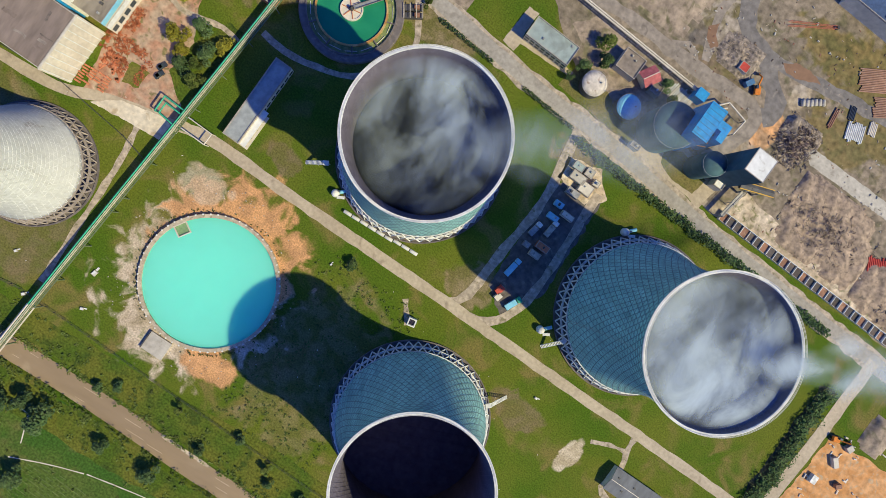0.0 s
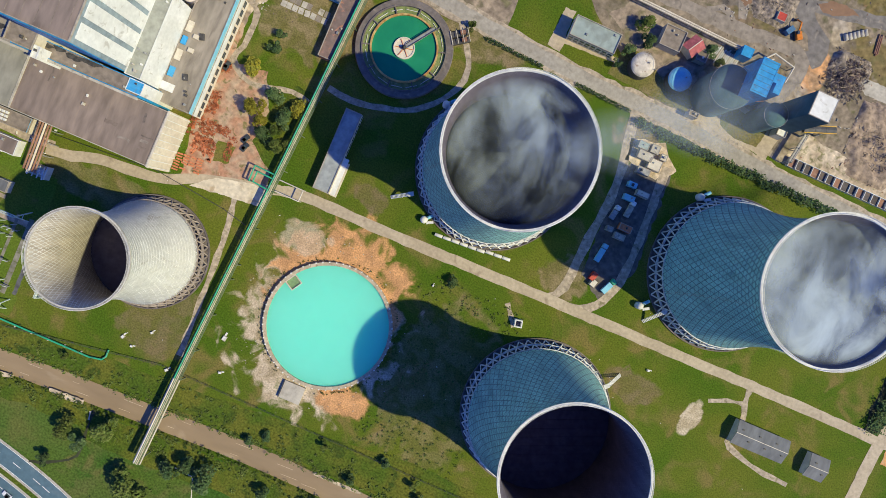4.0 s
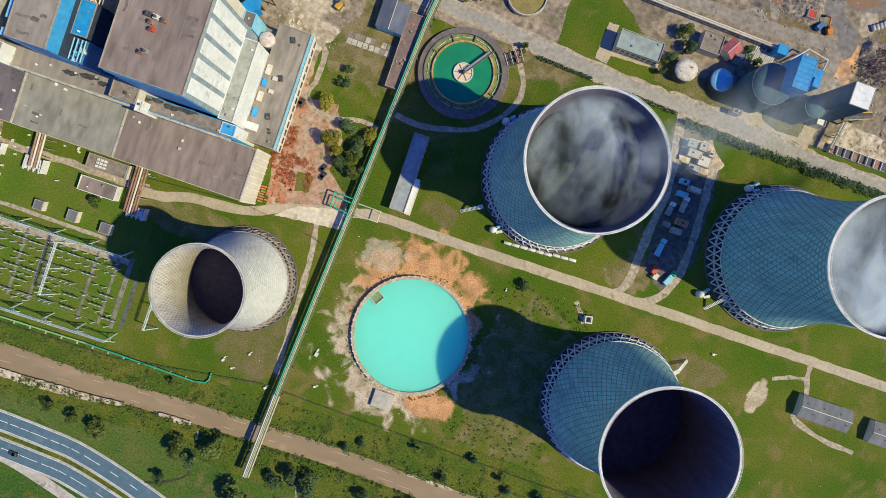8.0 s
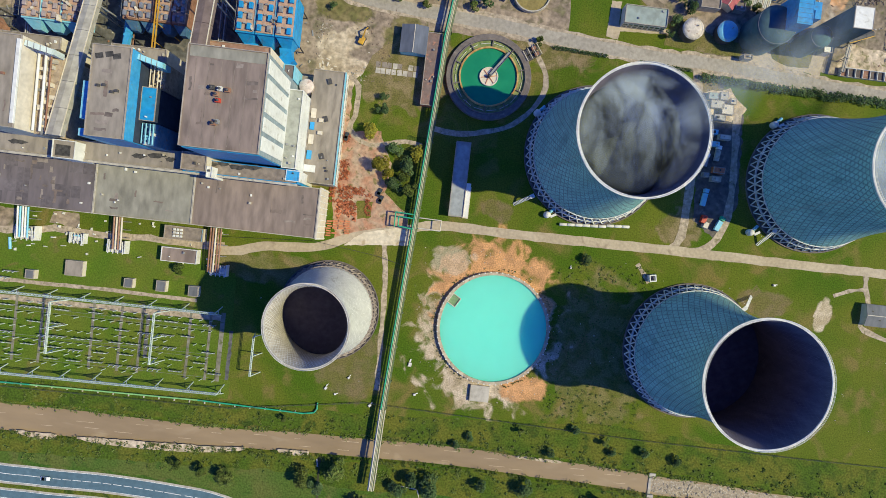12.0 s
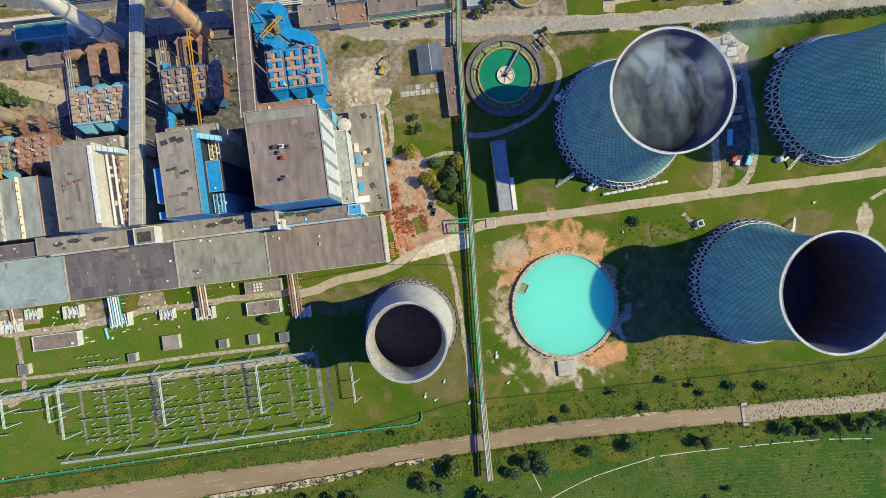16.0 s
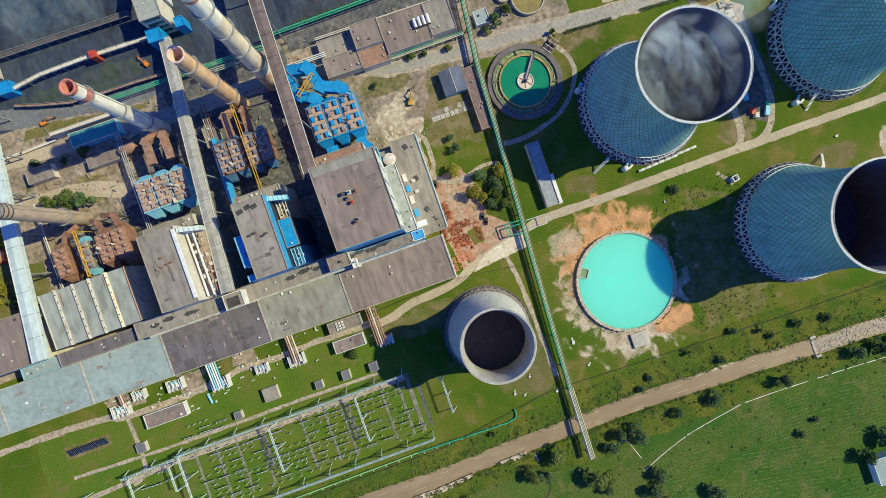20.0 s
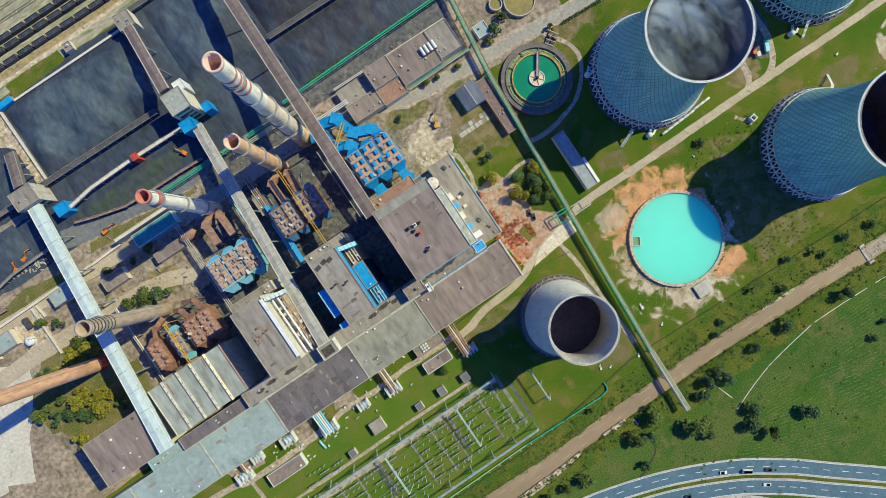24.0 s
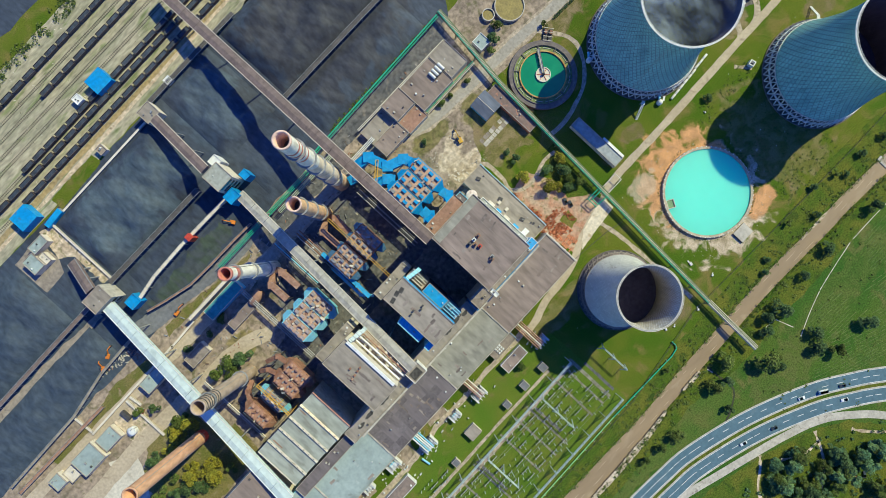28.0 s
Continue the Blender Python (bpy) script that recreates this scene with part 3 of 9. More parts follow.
# lot between the towers: their shade is put into the dirt's dark colour
patch("dirt_lot", [(96, 66), (108, 58), (118, 76), (115, 124), (108, 134), (98, 130), (93, 112)], 0.05, mat("shade_dark_dirt", (0.14, 0.122, 0.11), (0.105, 0.092, 0.085), (0.2, 0.175, 0.145), scale=0.12, fine=1.0, mix3=0.4, grain=0.2), "grey gravelled storage lot between the cooling towers", "ground", 3, 1.0)
patch("concrete_apron", [(-80, 33.5), (-62, 35.5), (-47, 37), (-47, 44), (-56, 45), (-71, 41)], 0.13, mat("fresh_concrete", (0.66, 0.58, 0.45), (0.58, 0.50, 0.38), (0.46, 0.36, 0.24), scale=0.12, fine=1.2, mix3=0.3), "pale concrete slab by the gate", "pavement", 1.2, 0.5)
patch("sand_lot", [(262, 40), (330, 40), (330, 105), (266, 100)], 0.06, M_ORANGE, "pale orange sand lot with site clutter", "ground", 3, 1.5)

road("main_road", [(-46, 46.5), (-30, 49), (10, 48.8), (70, 49.6), (130, 49.8), (213, 50.2), (262, 49.5)], 4.8, 0.11, M_ROAD, "worn pale concrete service road", wobble=0.5)
road("west_road", [(-142, 24), (-131, 25), (-120, 28.5), (-94, 31), (-75, 38.5), (-46, 45.5)], 4.6, 0.115, M_ROAD, "worn pale concrete service road curving round a tower", wobble=0.5)
road("road_verge", [(-240, 174), (-129, 172), (-85, 158), (-16, 153), (10, 150.5), (57, 147), (100, 146.5), (147, 143), (194, 141), (300, 139)], 9.4, 0.104, M_TRACK, "trodden dusty verge of the road", "verge", wobble=1.4, seed=8)
road("north_road", [(-240, 174), (-129, 172), (-85, 158), (-16, 153), (10, 150.5), (57, 147), (100, 146.5), (147, 143), (194, 141), (300, 139)], 6.2, 0.11, mat("grey_road_concrete", (0.37, 0.335, 0.285), (0.325, 0.295, 0.25), (0.27, 0.24, 0.2), scale=0.08, fine=1.5, mix3=0.3, grain=0.1), "grey dusty concrete road", wobble=0.5)
road("yard_road", [(-500, 180), (-330, 178), (-240, 174)], 7, 0.115, M_ROAD, "dusty yard road", wobble=1.0)
road("east_road", [(256, -60), (257, 35), (259, 55), (261, 90), (262, 140)], 6.0, 0.12, M_ROAD, "pale concrete road", wobble=0.6)
road("track", [(86, 50), (91, 58), (92, 79), (94, 109), (90, 135), (88, 144)], 4.2, 0.09, M_TRACK, "dirt track between two cooling towers", "track", wobble=0.9)
road("track", [(97, 50), (108, 56), (114, 76), (112, 126)], 3.8, 0.095, M_TRACK, "dirt track between two cooling towers", "track", wobble=0.9)
road("footpath", [(-60, 38), (-57.5, 20), (-56.5, 0), (-55.4, -38)], 2.6, 0.08, M_TRACK, "narrow pale footpath along the pipe bridge", "footpath", wobble=0.8)
road("track", [(190, 48), (190.5, 41), (193, 33), (190, 22), (205, 16), (225, 14)], 2.6, 0.08, M_TRACK, "dirt track to a low building", "track", wobble=0.8)
road("track", [(190, 41), (182, 39.5), (174, 36)], 1.8, 0.082, M_TRACK, "dirt track in the grass", "track", wobble=0.8)
road("footpath", [(-2, 152), (12, 130), (9, 116), (-2, 104), (-16, 98.5), (-30, 96), (-41, 97)], 2.6, 0.08, M_TRACK, "pale footpath round the clarifier", "footpath", wobble=0.5)
road("footpath", [(70, 41), (74, 36), (77, 32)], 2.2, 0.08, M_TRACK, "short worn concrete path", "footpath", wobble=0.6)
road("footpath", [(-86, 118), (-81.5, 114), (-81.5, 99), (-83.5, 92), (-73, 85.2), (-55, 89), (-46.5, 87.6)], 2.6, 0.09, M_TRACK, "narrow dirt path round the lawn", "footpath", wobble=0.8)

# highway: two carriageways with a green median, lane dashes and a slip road
HWY = [(-520, -60), (-380, -84), (-260, -103), (-220, -105.5), (-185, -105.5), (-150, -107.4), (-128, -110.2), (-88.5, -122), (-52, -138.5), (-30, -152.5), (-8, -169.5), (60, -229), (150, -335)]
line = smooth_line(HWY, 5)
for side, wd in ((1, 8.4), (-1, 8.4)):
    bm = bmesh.new()
    ribbon(bm, line, wd + 1.8, 0.10, side * 6.1)
    structure("road_shoulder", bm, M_CONC, "pale gravel shoulder of the highway", "road")
    bm = bmesh.new()
    ribbon(bm, line, wd, 0.14, side * 6.1)
    structure("highway", bm, M_ASPHALT, "blue-grey asphalt carriageway with two lanes", "highway")
bm = bmesh.new()
ribbon(bm, line, 2.0, 0.16, 0)
structure("median", bm, M_ROUGHGRASS, "narrow grass strip between the carriageways", "median")
for off in (2.15, 10.1, -2.15, -10.1):
    bm = bmesh.new()
    ribbon(bm, line, 0.28, 0.155, off)
    structure("edge_line", bm, M_WHITELINE, "white painted edge line of the highway", "road marking")
dashes = tagged(new("lane_markings"), "white dashed lane lines on the highway", "road marking", kind="structure")
acc = 0.0
for a, b in zip(line, line[1:]):
    acc += (b - a).length
    if acc >= 9.6 and -330 < a.x < 90:
        acc -= 9.6
        ang = math.degrees(math.atan2(b.y - a.y, b.x - a.x))
        nrm = Vector((-(b - a).y, (b - a).x, 0)).normalized()
        for off in (6.1, -6.1):
            q = a + nrm * off
            block("dash", dashes, M_WHITELINE, q.x, q.y, 0.145, 4.2, 0.32, 0.012, ang)
road("slip_road", [(-185, -112.8), (-160, -117), (-142, -121.8), (-126, -126.8), (-103.6, -133.6), (-80, -141.2), (-59.3, -149.8), (-43, -161.6), (-24, -184), (-12, -220)], 5.0, 0.12, M_CONC, "pale concrete slip road beside the highway")
patch("wood_floor", [(-150, -128), (-126, -131.5), (-104, -137.6), (-80, -146), (-59, -155), (-44, -166), (-28, -187), (-18, -215), (-60, -260), (-150, -230)], 0.045, M_ROUGHGRASS, "rough olive grass under the trees", "grass", 4, 1.5, 41)

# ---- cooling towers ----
# dark lining and its ribs: the shade inside the shell is painted in
M_LINING = mat("shade_dark_lining", (0.17, 0.15, 0.18), (0.14, 0.125, 0.15), (0.20, 0.18, 0.20), scale=0.1, fine=1.0, mix3=0.2, streak=(1, 1, 0.25))
M_LININGRIB = mat("shade_dark_lining_rib", (0.19, 0.17, 0.195), (0.16, 0.14, 0.165), scale=0.2, fine=1.5)
M_LININGPALE = mat("dry_shell_lining", (0.50, 0.45, 0.37), (0.43, 0.385, 0.31), (0.33, 0.29, 0.23), scale=0.1, fine=1.0, mix3=0.2, streak=(1, 1, 0.25))
M_CLAROUT = mat("clarifier_concrete", (0.175, 0.15, 0.14), (0.14, 0.12, 0.115), (0.24, 0.2, 0.17), scale=0.2, fine=1.3, mix3=0.3)
def tower_radius(z, h, r0, rt, throat, zt):
    """A hyperbola's waist through the base's and the rim's radius."""
    if z < zt:
        b = zt / math.sqrt((r0 / throat) ** 2 - 1)
    else:
        b = (h - zt) / math.sqrt((rt / throat) ** 2 - 1)
    return throat * math.sqrt(1 + ((z - zt) / b) ** 2)


def cooling_tower(x, y, h, r0, rt, throat, legs, turns, label, rz=0.0, shell=M_SHELL, lining=M_LINING, inner_rib=M_LININGRIB, leg=M_STRUT, rim_paint=M_RIM):
    tw = thing("cooling_tower", label, "cooling tower", x, y, 0, rz, "cooling towers")
    z0, zt = h * 0.13, h * 0.80

    def rad(z):
        return tower_radius(z, h, r0, rt, throat, zt)

    zs = [z0 + (h - z0) * i / 26 for i in range(27)]
    bm = bmesh.new()
    lathe(bm, [(rad(z0) - 0.3, z0)] + [(rad(z), z) for z in zs] + [(rad(h) - 0.3, h)], 96)
    part("shell", bm, shell, tw, "", True)
    bm = bmesh.new()
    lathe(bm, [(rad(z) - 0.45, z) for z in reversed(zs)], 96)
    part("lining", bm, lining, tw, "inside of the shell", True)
    # raised seams: two families of spirals on the outside and the inside
    for name, off, w, up in (("outer_ribs", 0.10, 0.34, 1), ("inner_ribs", -0.58, 0.22, -1)):
        bm = bmesh.new()
        n = turns if up > 0 else int(turns * 1.6)
        for k in range(n):
            for sgn in (1, -1):
                prev = None
                for z in zs:
                    a = 2 * math.pi * k / n + sgn * (z - z0) / (h - z0) * 1.15
                    r = rad(z) + off
                    wv = w / 2 / r
                    pair = [bm.verts.new((r * math.cos(a - wv), r * math.sin(a - wv), z)), bm.verts.new((r * math.cos(a + wv), r * math.sin(a + wv), z))]
                    if prev:
                        bm.faces.new((prev[0], prev[1], pair[1], pair[0]) if up > 0 else (prev[1], prev[0], pair[0], pair[1]))
                    prev = pair
        part(name, bm, (M_SHELLRIB if shell is M_SHELL else M_SHELLSHADERIB) if up > 0 else inner_rib, tw)
    bm = bmesh.new()
    for z in zs[1:-1]:
        r = rad(z)
        lathe(bm, [(r + 0.02, z - 0.10), (r + 0.09, z), (r + 0.02, z + 0.10)], 96)
    part("ring_seams", bm, M_SHELLRIB if shell is M_SHELL else M_SHELLSHADERIB, tw)
    # rim walkway with its rails
    bm = bmesh.new()
    lathe(bm, [(rt - 0.5, h - 0.15), (rt + 0.4, h - 0.15), (rt + 0.4, h + 0.25), (rt - 0.5, h + 0.25)], 96, close=True)
    bmesh.ops.recalc_face_normals(bm, faces=bm.faces[:])
    rim = part("rim", bm, rim_paint, tw, "pale rim walkway")
    bm = bmesh.new()
    for rr in (rt + 0.36, rt - 0.42):
        for zz in (h + 0.7, h + 1.15):
            lathe(bm, [(rr - 0.04, zz), (rr + 0.04, zz), (rr + 0.04, zz + 0.06), (rr - 0.04, zz + 0.06)], 96, close=True)
    part("railing", bm, M_RIM, rim)
    for z in (z0, z0 * 0.52):
        bm = bmesh.new()
        r = rad(z)
        lathe(bm, [(r - 0.5, z - 0.25), (r + 0.35, z - 0.25), (r + 0.35, z + 0.25), (r - 0.5, z + 0.25)], 96, close=True)
        bmesh.ops.recalc_face_normals(bm, faces=bm.faces[:])
        part("ring_beam", bm, leg, tw)
    # two tiers of crossed struts
    for za, zb in ((0.3, z0 * 0.52), (z0 * 0.52, z0)):
        ra, rb = rad(za), rad(zb)
        for k in range(legs):
            for sgn in (1, -1):
                a = 2 * math.pi * (k + (0.5 if za > 1 else 0)) / legs
                b = a + sgn * math.pi / legs
                bar("strut", tw, leg, (ra * math.cos(a), ra * math.sin(a), za), (rb * math.cos(b), rb * math.sin(b), zb), 0.46)
    bm = bmesh.new()
    r = r0 + 0.7
    lathe(bm, [(r0 - 4, 0.0), (r0 - 4, 0.35), (r0 + 0.2, 0.35), (r0 + 0.2, 0.9), (r, 0.9), (r, 0.0)], 96)
    part("basin_wall", bm, M_CLAROUT, tw)
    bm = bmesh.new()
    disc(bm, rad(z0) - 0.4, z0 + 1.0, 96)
    part("fill_pack", bm, M_DARK, tw, "wet fill with shade in its dark colour")
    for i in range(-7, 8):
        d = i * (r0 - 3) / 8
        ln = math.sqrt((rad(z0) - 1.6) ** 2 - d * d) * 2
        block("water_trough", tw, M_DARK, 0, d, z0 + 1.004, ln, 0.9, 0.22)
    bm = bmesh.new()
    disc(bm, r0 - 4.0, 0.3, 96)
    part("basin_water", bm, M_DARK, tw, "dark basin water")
    # access ladder and cage from the ring beam to the rim
    bm = bmesh.new()
    for i in range(len(zs) - 1):
        a = radians(205)
        for dx in (-0.012, 0.012):
            p, q = ((rad(z) + 0.35, z) for z in (zs[i], zs[i + 1]))
            v = [bm.verts.new((r_ * math.cos(a + dx + e), r_ * math.sin(a + dx + e), z_)) for r_, z_ in (p, q) for e in (-0.002, 0.002)]
            bm.faces.new((v[0], v[1], v[3], v[2]))
    part("ladder", bm, M_STEEL, tw)
    return tw


cooling_tower(41.0, 93.1, 64.5, 35.0, 26.3, 24.6, 52, 66, "large steaming cooling tower with diamond-ribbed shell on lattice legs", 0.0, M_SHELLSHADE)
cooling_tower(156.1, 92.2, 68.5, 35.0, 26.2, 24.5, 52, 66, "large steaming cooling tower with pale ribbed shell beside a hedge", 11, M_SHELLSHADE)
cooling_tower(102.1, -0.3, 65.2, 34.0, 26.2, 24.4, 52, 62, "cooling tower without steam, casting its shadow over the round pond", 23, M_SHELLSHADE)
cooling_tower(-83.7, 0.1, 51.0, 24.6, 17.7, 16.2, 40, 48, "smaller pale cooling tower standing beside the pipe bridge", 37, M_SHELL, M_LININGPALE, M_SHELLRIB, M_LEGS, M_CONC)

# ---- round pond ----
R_POND = 28.3
pond = thing("round_pond", "round concrete pond full of milky turquoise water", "pond")
bm = bmesh.new()
disc(bm, R_POND - 1.1, 0.9, 96)
part("water", bm, M_POOL, pond, "milky turquoise water")
milk = M_POOL.node_tree.nodes["Principled BSDF"]      # light spreads sideways in the cloudy water
milk.subsurface_method = "BURLEY"
milk.inputs["Subsurface Weight"].default_value = 0.42
milk.inputs["Subsurface Scale"].default_value = 1.0
milk.inputs["Subsurface Radius"].default_value = (10, 44, 36)
M_PONDWALL = mat("pond_wall", (0.50, 0.42, 0.31), (0.42, 0.35, 0.25), (0.28, 0.22, 0.15), scale=0.3, fine=1.5, mix3=0.4, per_object=0.12)
bm = bmesh.new()
n = 60
seg = []
for i in range(4):
    a0, a1 = -math.pi / n, math.pi / n
    a = a0 + (a1 - a0) * (i + 0.03) / 3.06
    seg.append([bm.verts.new((r_ * math.cos(a), r_ * math.sin(a), z_)) for r_, z_ in ((R_POND - 1.15, 0), (R_POND - 1.15, 1.75), (R_POND + 0.35, 1.85), (R_POND + 0.45, 0))])
for p, q in zip(seg, seg[1:]):
    for i in range(4):
        bm.faces.new((p[i], p[(i + 1) % 4], q[(i + 1) % 4], q[i]))
bm.faces.new(seg[0]), bm.faces.new(seg[-1][::-1])
bmesh.ops.recalc_face_normals(bm, faces=bm.faces[:])
wall_me = finish("wall_block", bm, M_PONDWALL)
for k in range(n):
    put("wall_block", wall_me, pond, pose(0, 0, 0, 0, 0, 360 * k / n))
    a = 2 * math.pi * (k + 0.5) / n
    block("post", pond, M_RIM, (R_POND + 0.3) * math.cos(a), (R_POND + 0.3) * math.sin(a), 1.2, 0.6, 0.6, 0.8, math.degrees(a))
intake = thing("intake_box", "small square intake chamber with green water in the pond", "intake chamber", -21.4, 12.2, 0.3, -31)
for i in range(4):
    block("side_wall", intake, M_CREAM, *((2.3, 0), (0, 2.6), (-2.3, 0), (0, -2.6))[i], 0, *((0.35, 5.5), (4.3, 0.35), (0.35, 5.5), (4.3, 0.35))[i], 1.5)
block("water", intake, mat("green_chamber_water", (0.22, 0.34, 0.16), (0.2, 0.3, 0.15), rough=0.3), 0, 0, 0.5, 4.3, 4.9, 0.3)
pad = thing("concrete_pad", "pale square concrete slab at the pond's edge", "slab", -3.1, -33.9, 0, 0)
block("slab", pad, M_CONC, 0, 0, 0, 9.8, 8.2, 0.9, bev=0.08)
block("side_rail", pad, M_DARKSTEEL, -5.1, 0, 0, 0.25, 8.2, 1.3)

# ---- clarifier ----
clar = thing("clarifier", "round clarifier with green water and a rotating scraper bridge", "clarifier", -17, 125.8)
for nm, prof, m_ in (("outer_ring", [(18.6, 0), (18.6, 2.0), (21.3, 2.0), (21.6, 1.5), (21.6, 0)], M_CLAROUT),
                     ("launder", [(14.9, 0.5), (14.9, 1.5), (18.5, 1.5), (18.5, 0.5)], mat("mossy_launder", (0.215, 0.255, 0.10), (0.15, 0.2, 0.075), (0.33, 0.31, 0.15), scale=0.35, fine=1.5, mix3=0.45)),
                     ("inner_wall", [(14.2, 0), (14.2, 2.6), (14.95, 2.6), (14.95, 0)], mat("ochre_wall", (0.42, 0.22, 0.07), (0.5, 0.36, 0.15), scale=0.3, fine=1.5)),
                     ("outer_wall", [(18.2, 0), (18.2, 2.6), (18.7, 2.6), (18.7, 0)], M_CLAROUT)):
    bm = bmesh.new()
    lathe(bm, prof, 80)
    part(nm, bm, m_, clar)
bm = bmesh.new()
disc(bm, 14.3, 1.7, 72)
part("water", bm, M_CLARGREEN, clar, "opaque green water")
bm = bmesh.new()
lathe(bm, [(4.2, 1.5), (4.2, 2.7), (4.7, 2.7), (4.7, 1.5)], 40)
disc(bm, 4.3, 2.3, 40)
part("centre_well", bm, M_CREAM, clar)
for k in range(6):
    a = radians(60 * k + 12)
    bar("spoke", clar, M_BRICK, (0, 0, 2.5), (4.2 * math.cos(a), 4.2 * math.sin(a), 2.5), 0.3)
rod("centre_drive", clar, M_DARKSTEEL, (0, 0, 1), (0, 0, 4.2), 1.7, 12)
for off in (-0.75, 0.75):
    rod("bridge_rail", clar, M_DARKSTEEL, (1 - off * 0.82, 1.4 + off * 0.57, 3.6), (9.2 - off * 0.82, 13.1 + off * 0.57, 3.6), 0.28, 6)
bar("bridge_deck", clar, M_STEEL, (0.6, 0.8, 3.0), (9.0, 12.9, 3.0), 1.7, 0.25)
for k in range(10):
    a = 2 * math.pi * k / 10 + 0.3
    bar("launder_bracket", clar, M_CLAROUT, (14.9 * math.cos(a), 14.9 * math.sin(a), 2.2), (18.3 * math.cos(a), 18.3 * math.sin(a), 2.2), 0.45)
for k in range(16):
    a0, a1 = 2 * math.pi * (k + 0.12) / 16, 2 * math.pi * (k + 0.88) / 16
    bar("weir_plate", clar, M_RIM, (16.9 * math.cos(a0), 16.9 * math.sin(a0), 1.7), (16.9 * math.cos(a1), 16.9 * math.sin(a1), 1.7), 0.16, 0.4)
pump = thing("pump_station", "open brown steel pump frame beside the clarifier", "pump station", 3.5, 140.5, 0, -55)
for i in range(2):
    block("skid", pump, M_DARKSTEEL, -1.6 + 3.2 * i, 0, 0, 2.4, 7.5, 1.4)
    block("motor", pump, M_RUST, -1.6 + 3.2 * i, 1.5, 1.4, 1.5, 2.2, 1.2)
for i in range(4):
    bar("frame_bar", pump, M_CREAM, (-3, -4 + 2.6 * i, 2.6), (3, -4 + 2.6 * i, 2.6), 0.22)

# ---- pipe bridge ----
PB = [(-33.5, 199, 5.6), (-40.2, 142, 5.2), (-43.0, 90, 4.8), (-45.6, 45.5, 4.6), (-48.3, 3, 4.4), (-51.0, -46, 4.8), (-52.4, -86.5, 6.2)]
M_PIPECREAM = mat("dusty_lagging", (0.46, 0.42, 0.29), (0.38, 0.36, 0.23), (0.27, 0.28, 0.17), scale=0.2, fine=2, mix3=0.35)
pb = thing("pipe_bridge", "long pale-green steel pipe bridge carrying green pipes over road and river", "pipe bridge")
for k, (a, b) in enumerate(zip(PB, PB[1:])):
    river_span = k == len(PB) - 2
    a, b = Vector(a), Vector(b)
    d = (b - a).normalized()
    s = Vector((-d.y, d.x, 0))
    for off in (-1.5, 1.5):
        bar("girder", pb, M_CREAM if river_span else M_BRIDGE, a + s * off, b + s * off, 0.35, 0.6)
    for off, dia, m_ in ((-0.95, 0.62, M_GREEN), (-0.2, 0.5, M_PALEGREEN), (0.45, 0.6, M_PIPECREAM), (1.05, 0.42, M_BRIDGE)):
        rod("pipe", pb, M_CREAM if river_span and m_ is M_GREEN else m_, a + s * off + Vector((0, 0, 0.7)), b + s * off + Vector((0, 0, 0.7)), dia)
    m = max(2, int((b - a).length / 3.4))
    for i in range(m):
        q = a + (b - a) * (i / m)
        bar("cross_beam", pb, M_BRIDGE, q - s * 1.6 - Vector((0, 0, 0.2)), q + s * 1.6 - Vector((0, 0, 0.2)), 0.3)
        if i % 2 == 0:
            bar("brace", pb, M_GREEN, q - s * 1.5, q + d * 3.4 + s * 1.5, 0.14)
    for i in range(0, m, 5):
        q = a + (b - a) * (i / m)
        for off in (-1.5, 1.5):
            bar("trestle_leg", pb, M_BRIDGE, (q.x + s.x * off * 1.3, q.y + s.y * off * 1.3, 0), q + s * off, 0.4)
        bar("trestle_brace", pb, M_GREEN, (q.x - s.x * 1.9, q.y - s.y * 1.9, 0.3), q + s * 1.5, 0.22)
# side branch along the coal yard and pipe loops at the gate
pr = thing("coal_yard_pipe", "green pipe run on low supports along the coal yard", "pipe run")
rod("pipe", pr, M_GREEN, (-36, 198.5, 5), (-150, 196.2, 5), 1.0)
rod("pipe", pr, M_GREEN, (-36, 197.2, 5), (-150, 194.9, 5), 0.6)
for i in range(14):
    bar("support", pr, M_STEEL, (-38 - 8.4 * i, 197.4 - 0.17 * i, 0), (-38 - 8.4 * i, 197.4 - 0.17 * i, 5), 0.4)
loop = thing("pipe_loop", "bright green pipe loop over the gate road", "pipe loop", -49.5, 49.5, 0, 0)
P1 = [(-6, -3.5), (-6, 3.6), (3.5, 3.2), (3.5, 1.2), (-4.2, 1.6), (-4.2, -3.2)]
for a, b in zip(P1, P1[1:]):
    rod("pipe", loop, M_GREEN, (*a, 5), (*b, 5), 0.65)
    rod("riser", loop, M_GREEN, (*a, 0), (*a, 5), 0.5)
rod("pipe", loop, M_GREEN, (-4.2, -3.2, 5), (4.5, -4.2, 5), 0.65)
gate = thing("pipe_gate", "cream steel pipe frame spanning the road", "pipe frame", -38.5, 48.8, 0, -1)
for a, b in (((-5, -2.6), (6, -2.6)), ((6, -2.6), (6, 2.6)), ((6, 2.6), (-5, 2.6))):
    rod("pipe", gate, M_CREAM, (*a, 5), (*b, 5), 0.5)
    rod("leg", gate, M_CREAM, (*b, 0), (*b, 5), 0.4)
gp = thing("green_pipeline", "green pipe on low sleepers along the substation fence", "pipeline")
M_LIME = mat("yellow_green_pipe_paint", (0.30, 0.56, 0.20), (0.22, 0.48, 0.2), (0.1, 0.4, 0.24), scale=0.03, fine=2, rough=0.5, mix3=0.4)
